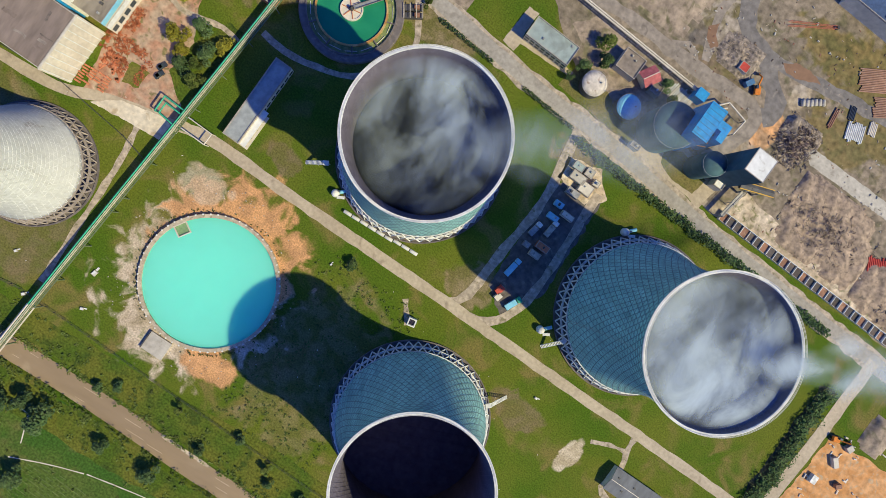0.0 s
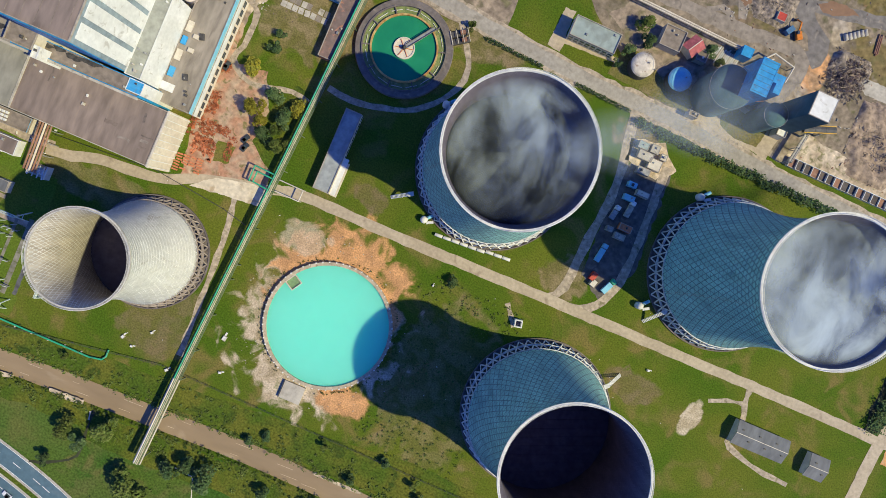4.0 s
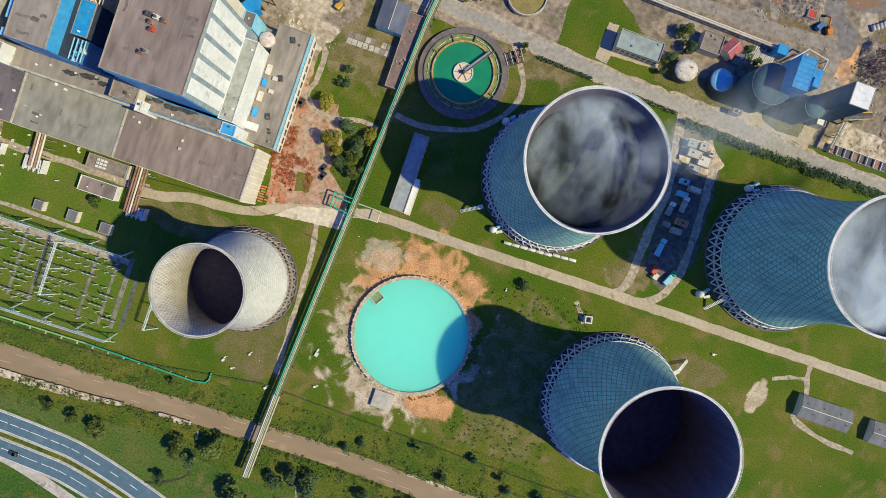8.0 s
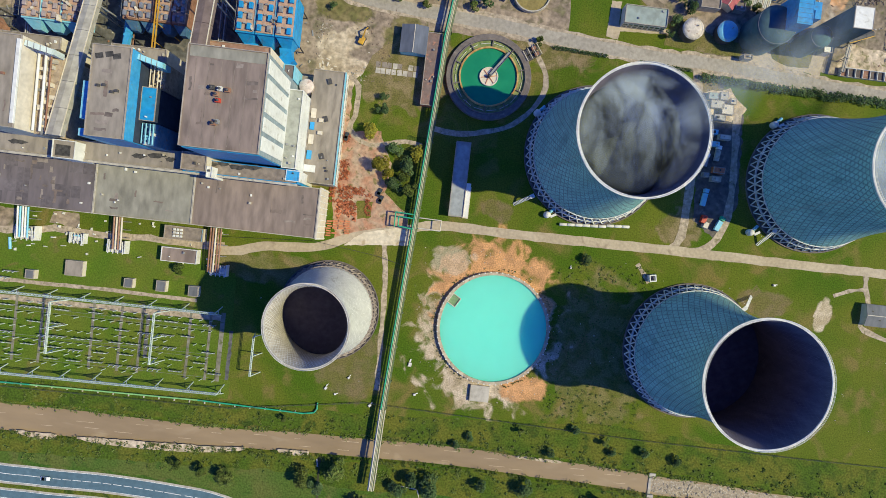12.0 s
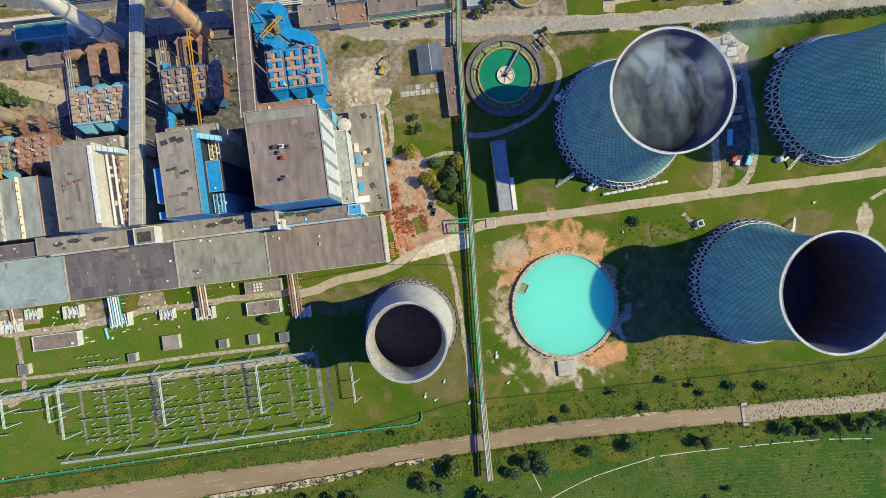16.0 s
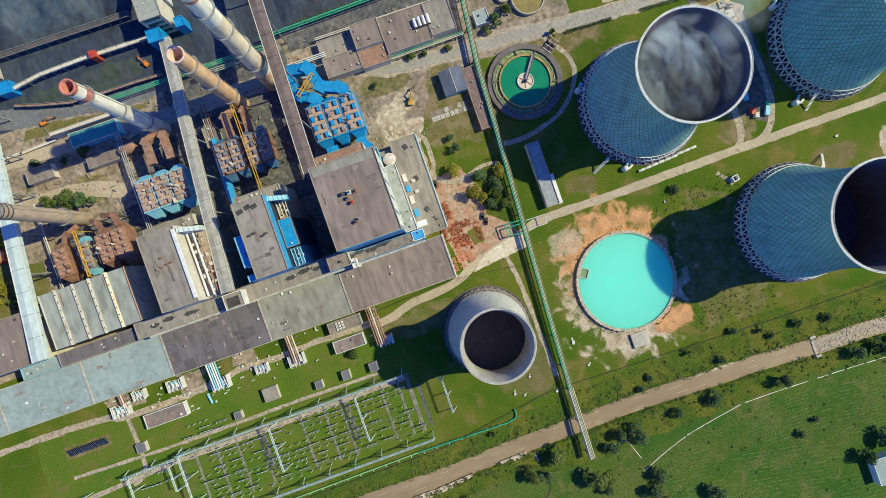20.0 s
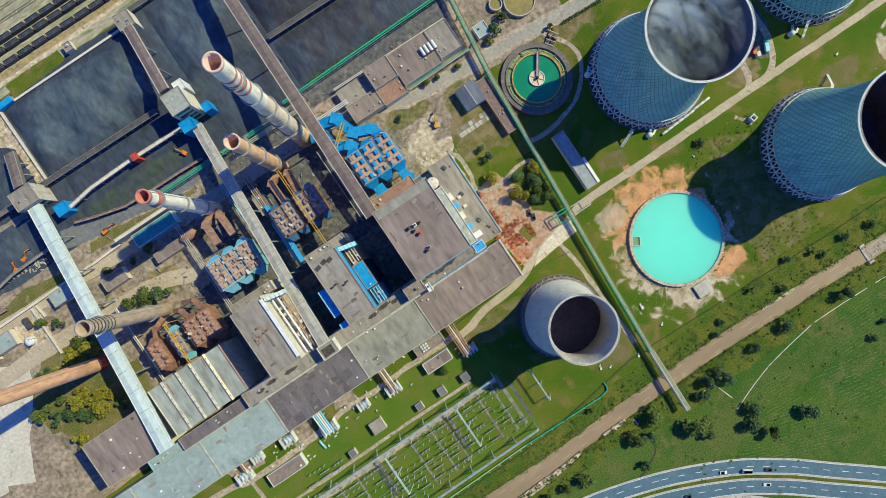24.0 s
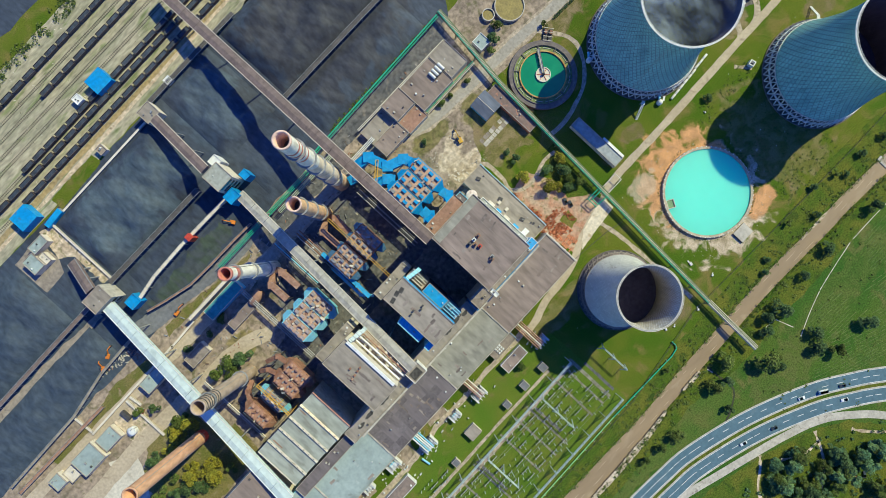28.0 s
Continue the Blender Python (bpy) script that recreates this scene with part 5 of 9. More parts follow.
M_CHWHITE = mat("chimney_white", (0.80, 0.75, 0.66), (0.72, 0.67, 0.58), (0.58, 0.5, 0.42), scale=0.1, fine=1.2, mix3=0.25, streak=(1, 1, 0.3))
M_CHPINK = mat("faded_pink_band", (0.72, 0.52, 0.43), (0.64, 0.44, 0.36), (0.5, 0.32, 0.26), scale=0.3, fine=1.5, mix3=0.2)
M_CHRED = mat("faded_red_band", (0.50, 0.17, 0.13), (0.46, 0.2, 0.16), scale=0.3, fine=1.5)
chimney(-151.4, 172.6, 133, 5.2, 3.5, M_CHIM, [(0, 22, M_CHIMTAN), (84, 104, M_CHWHITE), (104, 106, M_CHRED), (106, 109, M_CHWHITE), (109, 111, M_CHRED), (111, 114, M_CHWHITE), (114, 116, M_CHRED), (116, 119, M_CHWHITE), (119, 121, M_CHRED), (121, 131, M_CHWHITE), (131, 133, M_CHPINK)], "tall tapering chimney, white on top with thin red rings", 5, M_CHPINK)
chimney(-172.3, 166.2, 78.6, 4.4, 3.6, M_CHIM, [(0, 76.4, M_CHIMTAN), (76.4, 78.6, M_CHPINK)], "tan concrete chimney with steel galleries and a pinkish mouth", 3, M_CHPINK)
chimney(-218.4, 167.2, 80, 4.3, 3.2, M_CHWHITE, [(67, 72, M_CHRED), (77.5, 80, M_CHRED)], "pale chimney with a red band below its red mouth", 3, M_CHRED)
chimney(-275.8, 134.2, 75.5, 4.0, 3.6, M_CHIMBROWN, [], "brown concrete chimney with close rings below its mouth", 2, M_CHIMBROWN)
chimney(-325.6, 129.2, 80, 4.2, 3.6, M_CHIMORANGE, [(0, 5, M_RED)], "orange-tan brick chimney standing among trees", 0, M_CHIMORANGE)

# ---- dust filters ----
def dust_filter(x, y, nx, ny, sx, sy, z, body, deck, boxes, label, rz=0.0, funnel=None, loose=0, domes=False):
    """A raised filter casing: hoppers and legs below, cells with roof boxes above, funnels at both ends."""
    rnd = random.Random(int(x * 3 + y))
    e = thing("dust_filter", label, "dust filter", x, y, 0, rz, "dust filters")
    funnel = funnel or M_STEELBLUE
    cw, cl = sx / nx, sy
    for i in range(nx):
        cx = -sx / 2 + cw * (i + 0.5)
        block("casing", e, body, cx, 0, z * 0.42, cw - 0.3, cl + 0.6, z * 0.5, bev=0.15)
        block("deck", e, deck, cx, 0, z * 0.92, cw - 1.3, cl - 0.8, 0.5)
        for j in range(ny):
            cy = -cl / 2 + cl * (j + 0.5) / ny
            for dx in (-0.25, 0.25):
                if domes:
                    bm = bmesh.new()
                    lathe(bm, [(1.15, 0), (1.15, 1.1), (0.8, 1.5), (0.02, 1.6)], 14)
                    put("roof_dome", finish("roof_dome", bm, deck, True), e, pose(cx + dx * cw, cy, z * 0.92 + 0.5))
                    continue
                rb = block("roof_box", e, boxes if rnd.random() < 0.75 else M_STEEL, cx + dx * cw, cy, z * 0.92 + 0.5, min(cw * 0.2, 2.8), cl / ny * 0.6, 1.1 + rnd.random() * 0.5, bev=0.08)
            block("transformer", e, M_STEEL, cx, cy + cl / ny * 0.3, z * 0.92 + 0.5, cw * 0.14, 0.7, 0.9)
            bm = bmesh.new()
            w, d = (cw - 0.7) / 2, cl / ny / 2
            lathe4 = [(w, d, z * 0.42), (0.5, 0.5, z * 0.14)]
            r1, r2 = [[bm.verts.new((cx + a * p, cy + b * q, h)) for a, b in ((-1, -1), (1, -1), (1, 1), (-1, 1))] for p, q, h in lathe4]
            for k in range(4):
                bm.faces.new((r1[k], r2[k], r2[(k + 1) % 4], r1[(k + 1) % 4]))
            part("hopper", bm, body, e)
        for s in (-1, 1):
            bm = bmesh.new()
            y0, y1 = s * cl / 2, s * (cl / 2 + 3.6)
            a = [bm.verts.new((cx + u * (cw - 1) / 2, y0, h)) for u, h in ((-1, z * 0.45), (1, z * 0.45), (1, z * 0.88), (-1, z * 0.88))]
            b = [bm.verts.new((cx + u * cw * 0.2, y1, h)) for u, h in ((-1, z * 0.5), (1, z * 0.5), (1, z * 0.68), (-1, z * 0.68))]
            for k in range(4):
                bm.faces.new((a[k], a[(k + 1) % 4], b[(k + 1) % 4], b[k]))
            bm.faces.new(b)
            bmesh.ops.recalc_face_normals(bm, faces=bm.faces[:])
            part("funnel", bm, funnel, e)
        for s in (-1, 1):
            for t in (-1, 1):
                bar("leg", e, M_DARKSTEEL, (cx + s * cw * 0.4, t * cl * 0.45, 0), (cx + s * cw * 0.4, t * cl * 0.45, z * 0.45), 0.5)
        bar("walkway_rail", e, M_STEEL, (cx - cw / 2 + 0.2, -cl / 2, z * 0.92 + 1.5), (cx - cw / 2 + 0.2, cl / 2, z * 0.92 + 1.5), 0.12)
    for _ in range(loose):
        block("pipe_stub", e, RND.choice((M_RUST, M_STEEL, M_CREAM)), (rnd.random() - 0.5) * sx, (rnd.random() - 0.5) * sy, z * 0.92 + 0.5, 0.4 + rnd.random(), 0.4 + rnd.random() * 2.4, 0.5 + rnd.random() * 1.6, rnd.random() * 90)
    return e


M_DECK = mat("pink_tan_deck", (0.48, 0.325, 0.25), (0.41, 0.27, 0.205), (0.29, 0.19, 0.145), scale=0.25, fine=1.5, mix3=0.35)
M_BLUEGREYBOX = mat("blue_grey_box", (0.2, 0.22, 0.29), (0.16, 0.18, 0.24), (0.3, 0.24, 0.22), scale=0.4, fine=1.5, mix3=0.3)
M_RUSTDECK = mat("rust_red_deck", (0.37, 0.215, 0.16), (0.31, 0.175, 0.13), (0.43, 0.28, 0.22), scale=0.3, fine=1.5, mix3=0.3)
dust_filter(-123.0, 135.4, 3, 4, 27.0, 19, 25, M_BLUE, M_DECK, M_BLUE, "bright blue dust filter with pink-tan decks and roof boxes", loose=10, funnel=M_BLUE)
dust_filter(-167.2, 135.2, 2, 4, 14.4, 16.4, 21, M_RUST, M_DECK, M_BLUEGREYBOX, "rust-brown dust filter with blue-grey roof boxes", loose=10)
dust_filter(-182.4, 135.0, 2, 4, 14.4, 16.4, 21, M_RUST, M_DECK, M_BLUEGREYBOX, "rust-brown dust filter with blue-grey roof boxes under a yellow crane rail", loose=10)
dust_filter(-221.4, 130.0, 3, 4, 27.6, 16.6, 21, M_CYAN, M_DECK, mat("pale_pink_box", (0.40, 0.33, 0.315), (0.33, 0.275, 0.27), (0.24, 0.2, 0.2), scale=0.3, fine=1.5, mix3=0.3), "dust filter with tan decks, pinkish boxes and light-blue funnels", funnel=M_CYAN, loose=24)
dust_filter(-255.6, 111.3, 2, 4, 17, 15, 21, M_RUST, M_RUSTDECK, M_RUST, "heavily rusted dust filter with round-topped roof boxes", funnel=M_RUST, loose=8, domes=True)
dust_filter(-285.2, 112, 1, 4, 8.6, 15, 18, M_RUST, M_RUSTDECK, M_RUST, "smaller rusted dust filter beside the white conveyor", funnel=M_RUST, loose=8, domes=True)
dust_filter(-273, 111.4, 1, 4, 6.8, 14.5, 18, M_STEEL, M_DECK, M_BLUEGREYBOX, "grey dust filter between two rusted ones", funnel=M_CYAN, loose=10)
yc = thing("crane_beam", "yellow hoist beam above the blue gas ducts", "crane rail", 0, 0)
for off in (-0.5, 0.5):
    bar("beam", yc, M_YELLOW, (-138 + off, 153 - off, 21), (-127 + off, 162 - off, 21), 0.4, 0.8)
for u in (0.0, 1.0):
    bar("trestle", yc, M_YELLOW, (-138 + 11 * u, 153 + 9 * u, 0), (-138 + 11 * u, 153 + 9 * u, 21), 0.5)
bar("hoist_beam", yc, M_YELLOW, (-137.5, 157.5, 20.4), (-132, 153.8, 20.4), 0.4, 0.8)
bar("trestle", yc, M_YELLOW, (-132, 153.8, 0), (-132, 153.8, 20.4), 0.5)
building("pump_house", "dusty olive block between conveyor and filters", -195.6, -188.6, 146.4, 158, 8, M_CREAM, M_ROOFTAN, vents=2)
for x, y0, y1, z in ((-171.6, 159, 108, 24), (-269.8, 124, 99, 24)):
    cr = thing("crane_rail", "yellow overhead crane rail on trestles above the filters", "crane rail", x, 0, 0)
    for off in (-0.6, 0.6):
        bar("beam", cr, M_YELLOW, (off, y1, z), (off, y0, z), 0.28, 0.8)
    m = int((y0 - y1) / 8)
    for i in range(m + 1):
        yy = y1 + (y0 - y1) * i / m
        bar("trestle", cr, M_YELLOW, (0, yy, 0), (0, yy, z), 0.35)
# gas ducts from the filters to the chimneys
def ductrun(label, pts, w, material, name="gas_duct"):
    d = thing(name, label, "duct")
    for a, b in zip(pts, pts[1:]):
        bar("duct", d, material, a, b, w, w * 0.9)
    for p in pts[1:-1]:
        block("elbow", d, material, p[0], p[1], p[2] - w * 0.5, w * 1.1, w * 1.1, w, 45)
    for p in pts:
        bar("support", d, M_DARKSTEEL, (p[0], p[1], 0), (p[0], p[1], p[2] - w * 0.4), 0.6)
    return d


ductrun("bright blue bent gas duct between filter and chimney", [(-114, 147, 15), (-116, 151.7, 15), (-125.4, 155.6, 15), (-129.2, 168, 13), (-140, 171, 10)], 5.6, M_BLUE)
ductrun("bright blue bent gas duct between filter and chimney", [(-128, 147, 15), (-131, 150.5, 15), (-138, 155, 14), (-141, 165, 12), (-147, 167, 10)], 5.4, M_BLUE)
ductrun("blue gas duct between filter and boiler house", [(-114.6, 123, 15), (-113.6, 117.5, 15), (-116, 113, 18)], 5.4, M_BLUE)
ductrun("blue gas duct between filter and boiler house", [(-130.5, 123, 15), (-130.5, 117.5, 15), (-131, 113, 18)], 6.2, M_BLUE)
ductrun("azure duct hugging the grey conveyor", [(-190.4, 150, 10), (-190.4, 132, 10), (-189.6, 121, 13), (-189.6, 111, 15)], 2.4, M_AZURE)
ductrun("light-blue duct hugging the grey conveyor", [(-193.4, 140, 7), (-193.2, 116, 9), (-188, 110, 12)], 1.8, M_CYAN)
ductrun("rusty gas duct leading to the tan chimney", [(-169.6, 146, 14), (-169.2, 157.5, 14), (-171, 161, 9)], 3.6, M_RUST)
ductrun("rusty gas duct leading to the tan chimney", [(-179.6, 144, 14), (-180, 157.5, 14), (-176, 161, 9)], 3.6, M_REDBROWN)
ductrun("rust-red gas duct leading to the banded chimney", [(-213.8, 146, 14), (-214.2, 159, 14), (-216, 163, 9)], 3.6, M_REDBROWN)
ductrun("rust-red gas duct leading to the banded chimney", [(-224, 146, 14), (-224, 158.5, 14), (-220, 163, 9)], 3.6, M_REDBROWN)
ductrun("rust-brown gas duct leading to the brown chimney", [(-251, 121, 16), (-252, 127, 16), (-260, 130, 12)], 2.6, M_RUST)
ductrun("rust-brown gas duct leading to the brown chimney", [(-260, 121, 16), (-262, 126, 15), (-267, 129, 11)], 2.4, M_RUST)
ductrun("rusty gas duct beside the small filter", [(-284, 121, 12), (-281, 126, 12), (-275, 129, 10)], 2.8, M_RUST)

# ---- inclined conveyors ----
def conveyor(label, p, q, w, h, roof, wall, piers=5, vary=False):
    c = thing("conveyor_gallery", label, "conveyor")
    p, q = Vector(p), Vector(q)
    d = (q - p)
    flat = Vector((d.x, d.y, 0)).normalized()
    side = Vector((-flat.y, flat.x, 0))
    n = max(3, int(d.length / 12))
    for i in range(n):
        a, b = p + d * i / n, p + d * (i + 1) / n - d.normalized() * 0.15
        bm = bmesh.new()
        vs = []
        for e in (a, b):
            vs.append([bm.verts.new(e + side * (s * w / 2) + Vector((0, 0, zz))) for s, zz in ((-1, 0), (1, 0), (1, h), (0.0, h + 0.55), (-1, h))])
        for k in range(5):
            bm.faces.new((vs[0][k], vs[0][(k + 1) % 5], vs[1][(k + 1) % 5], vs[1][k]))
        bm.faces.new(vs[0][::-1]), bm.faces.new(vs[1])
        bmesh.ops.recalc_face_normals(bm, faces=bm.faces[:])
        sec = part("gallery_section", bm, roof, c)
    for s in (-1, 1):
        bar("edge_beam", c, wall, p + side * (s * (w / 2 + 0.15)) + Vector((0, 0, h)), q + side * (s * (w / 2 + 0.15)) + Vector((0, 0, h)), 0.3, 0.5)
    for i in range(1, piers):
        e = p + d * i / piers
        for s in (-1, 1):
            bar("pier_leg", c, M_STEEL, (e.x + side.x * s * w * 0.55, e.y + side.y * s * w * 0.55, 0), e + side * (s * w * 0.4), 0.7)
        bar("pier_brace", c, M_STEEL, (e.x - side.x * w * 0.5, e.y - side.y * w * 0.5, 1), e + side * (w * 0.4), 0.35)
    return c


M_CONVBROWN = mat("brown_conveyor_roof", (0.185, 0.14, 0.13), (0.165, 0.125, 0.115), (0.22, 0.17, 0.155), scale=0.08, fine=1.0, mix3=0.2)
M_CONVGREY = mat("grey_conveyor_roof", (0.40, 0.38, 0.34), (0.36, 0.34, 0.305), (0.3, 0.28, 0.25), scale=0.06, fine=0.9, mix3=0.15)
conveyor("long brown-roofed inclined coal conveyor with pale edges", (-140.4, 330, 9), (-140.4, 107, 46), 6.2, 3.4, M_CONVBROWN, M_CREAM, 8)
conveyor("long grey inclined coal conveyor gallery", (-198, 211, 6), (-198, 66.8, 41), 5.6, 3.2, M_CONVGREY, M_CREAM, 7)
conveyor("long pale-blue inclined coal conveyor gallery", (-299.5, 222, 9), (-303, 66, 28), 6.8, 3.4, M_CONVWHITE, M_WHITE, 7)
conveyor("brown inclined coal conveyor from the rail unloader", (-199, 279, 7), (-199, 231, 19), 5.6, 3.0, M_CONVBROWN, M_CREAM, 3)
conveyor("short brown inclined coal conveyor", (-297, 258, 4), (-299, 235, 11), 5.4, 3.0, M_CONVBROWN, M_STEEL, 3)
building("transfer_tower", "grey transfer tower where the coal conveyors meet", -203.5, -191.5, 217, 230, 20, M_CREAM, mat("grey_green_roof", (0.36, 0.37, 0.33)), vents=1, windows=[("s", 1, 4, 3, 22)], category="tower")
building("transfer_house", "small bright blue transfer house", -205.5, -197.5, 209, 216, 12, M_BLUE, M_BLUE, vents=0)
building("transfer_house", "small bright blue belt house", -189.5, -184.5, 213.5, 219, 10, M_BLUE, M_BLUE, vents=0)
building("transfer_house", "white lean-to beside the transfer tower", -196, -190, 230.8, 237, 12, M_WHITE, M_WHITE, vents=0)
building("transfer_tower", "grey transfer tower with white edge at the white conveyor", -306.5, -292.5, 222.5, 233.6, 15, M_CONC, M_ROOFTAN, vents=3, windows=[("s", 3, 2, 3, 13)], category="tower")
building("unloader_house", "dusty tan unloading house beside the rail tracks", -204, -194, 279, 289, 9, M_CREAM, M_ROOFTAN, vents=4)
building("transfer_house", "bright blue belt drive house", -293.5, -286, 211, 218, 7, M_BLUE, M_BLUE, vents=0)

# ---- trees and shrubs ----
def crown_mesh(key, r, h, clumps, leaf, material, seed, flat=0.8):
    """A crown of many small tilted leaf clumps in lobes, with gaps and an uneven outline."""
    if key in MESHES:
        return MESHES[key]
    rnd = random.Random(seed)
    lobes = [(rnd.gauss(0, r * 0.42), rnd.gauss(0, r * 0.42), h * (0.25 + rnd.random() * 0.55), r * (0.34 + rnd.random() * 0.26)) for _ in range(9)]
    verts, faces = [], []
    for _ in range(clumps):
        lx, ly, lz, lr = rnd.choice(lobes)
        d = Vector((rnd.gauss(0, 1), rnd.gauss(0, 1), rnd.gauss(0.25, 0.8))).normalized() * lr * (0.7 + rnd.random() * 0.4)
        c = Vector((lx, ly, lz)) + Vector((d.x, d.y, d.z * flat))
        u = Vector((rnd.gauss(0, 1), rnd.gauss(0, 1), rnd.gauss(0, 0.5))).normalized()
        v = u.cross(d.normalized() + Vector((rnd.gauss(0, 0.4), rnd.gauss(0, 0.4), 1.1))).normalized()
        s = leaf * (0.6 + rnd.random() * 0.9)
        k = len(verts)
        verts += [c - u * s, c - v * s * 0.7 + u * s * 0.2, c + u * s, c + v * s * 0.8]
        faces.append((k, k + 1, k + 2, k + 3))
    me = bpy.data.meshes.new("crown")
    me.from_pydata([tuple(p) for p in verts], [], faces)
    me.materials.append(material)
    MESHES[key] = me
    return me


def trunk_mesh():
    if "trunk" not in MESHES:
        bm = bmesh.new()
        lathe(bm, [(0.34, 0), (0.26, 1.2), (0.2, 3.0), (0.1, 5.5)], 8)
        for k in range(5):
            a = k * 1.3
            p = Vector((0, 0, 2.2 + 0.5 * k))
            q = p + Vector((math.cos(a) * 1.8, math.sin(a) * 1.8, 1.6))
            s = Vector((-math.sin(a), math.cos(a), 0))
            vs = [bm.verts.new(v) for v in (p - s * 0.1, p + s * 0.1, p + Vector((0, 0, 0.2)), q - s * 0.03, q + s * 0.03, q + Vector((0, 0, 0.05)))]
            for f_ in ((0, 1, 4, 3), (1, 2, 5, 4), (2, 0, 3, 5)):
                bm.faces.new([vs[i] for i in f_])
        MESHES["trunk"] = finish("trunk", bm, M_BARK)
    return MESHES["trunk"]


TREELABEL = {"g": "leafy green broadleaf tree with an uneven crown", "d": "dark green bushy tree with a dense crown", "y": "broadleaf tree with yellowing autumn leaves", "b": "blue-green willow with a loose broad crown"}
TREEMAT = {"g": M_BARREL, "d": M_LEAFDARK, "y": M_LEAFYELLOW, "b": M_LEAFBLUE}


def tree(x, y, r, kind="g", where=""):
    rnd = random.Random(int(x * 7 + y * 13))
    v = rnd.randrange(3)
    t = thing("tree", TREELABEL[kind] + (" " + where if where else ""), "tree", x, y, 0, rnd.random() * 360, "trees")
    put("trunk", trunk_mesh(), t, Matrix.Diagonal((r / 4, r / 4, r / 4, 1)))
    put("crown", crown_mesh((kind, v), 4.0, 8.0, 1250, 0.36, TREEMAT[kind], 40 + v), t, pose(0, 0, r * 0.25) @ Matrix.Diagonal((r / 4.6 * (0.9 + rnd.random() * 0.2), r / 4.6, r / 4.4, 1)))


for x, y, r, k in ((-73, 91.5, 4.6, "y"), (-66, 76.5, 5.0, "y"), (-48.4, 84, 3.8, "y"), (-57.3, 67, 3.8, "d"), (-53, 77, 4.2, "d"), (-50, 64, 3.8, "g"), (-59, 84.5, 4.0, "d"), (-68, 110, 2.4, "d"), (-67, 103.5, 3.2, "d"), (-54, 71, 3.2, "g"), (-61.5, 71.5, 3.2, "y")):
    tree(x, y, r, k, "beside the hall")
for x, y, r, k in ((-24, -82, 6.0, "d"), (-55, -98, 6.8, "g"), (-71, -80, 5.6, "g"), (-49, -107, 3.8, "d"), (-124, -89, 3.6, "g"), (3, -80, 3.6, "d"), (25, -80, 4.2, "d"), (65, -82, 4.4, "d"), (-18, -110, 4.6, "d"), (-25.5, -117, 4.8, "d"), (7.4, -129, 5.2, "d"), (-126, -87, 3.8, "g"), (-138, -86.5, 3.6, "g"), (-91.5, -101, 3.0, "d"), (-88, -84, 5.0, "g"), (-79, -88, 4.0, "d"), (110, -82, 4.6, "d"), (123, -83, 4.8, "d"), (136, -84, 5.0, "d"), (151, -84, 5.4, "d"), (164, -85, 4.4, "d"), (-17, -126, 4.6, "g"), (-40, -86, 4.0, "d"), (-32, -80, 4.4, "d"), (66, -116, 2.4, "d"), (76, -111, 2.0, "d"), (110, -133, 6.4, "d"), (95, -139, 5.2, "d"), (-150, -84, 3.0, "g"), (-48, -103, 3.6, "g")):
    tree(x, y, r, k, "on the river bank")
for x, y, r, k in ((43.6, 40, 2.6, "d"), (47.6, -47, 2.6, "d"), (20, -50, 2.2, "g"), (64, -52, 2.4, "g"), (84, -55, 2.8, "d"), (-6, -56, 2.2, "d"), (-100, -56, 2.0, "g"), (-159, 13, 3.0, "g"), (68, -57, 2.2, "d"), (-12, -60.5, 2.4, "d"), (36, -60, 2.6, "d"), (102, -58, 2.6, "d")):
    tree(x, y, r, k, "in the grass")
for x, y, r, k in ((-345, 116, 5.6, "y"), (-339.5, 120.5, 4.4, "y"), (-367, 122, 5.4, "g"), (-360, 117, 4.6, "d"), (-353, 124, 3.6, "g"), (-332, 143, 4.6, "y"), (-280, 148, 4.8, "g"), (-289, 149, 4.6, "g"), (-276, 144, 4.2, "d"), (-283.5, 141.5, 4.8, "g"), (-271, 143, 5.0, "d"), (-325, 146, 5.2, "g"), (-322, 139, 5.2, "y"), (-333, 140, 5.4, "y"), (-341, 137, 4.8, "y"), (-354, 141, 4.8, "d"), (-331, 162, 3.4, "d"), (-290, 171.5, 2.8, "d"), (-331, 113, 5.0, "y"), (-336, 106, 5.4, "y"), (-346, 108, 4.6, "d"), (-352, 115, 4.8, "d"), (-326, 103, 3.4, "g"), (-356, 98, 5.0, "y"), (-263, 170, 3.0, "g"), (-275, 168, 2.6, "d"), (-339, 168, 3.2, "g")):
    tree(x, y, r, k, "in the plant yard")
for x, y, r, k in ((-22, 164, 4.0, "d"), (-15, 168, 3.4, "g"), (-28, 160, 2.6, "g"), (-52, 158, 2.2, "g"), (-66, 159, 2.0, "g"), (-74, 160, 2.6, "g"), (-98, 152, 2.0, "d"), (80, 172, 3.8, "d"), (76, 178, 4.0, "g"), (74, 166, 3.0, "d"), (108, 180, 3.4, "d"), (113, 176, 2.8, "g"), (6, 147, 2.2, "g"), (72, 158, 2.4, "d")):
    tree(x, y, r, k, "by the yard road")
rnd = random.Random(5)
WOODPATHS = ([(-99, -138), (-102, -141), (-108, -146), (-116, -152), (-124, -170)], [(-64, -153.5), (-67.5, -160), (-72, -168), (-78.5, -175), (-88, -181)], [(-47, -170), (-43.7, -175.7), (-37, -184), (-26, -196)], [(-92, -150), (-80, -158), (-67, -160)])
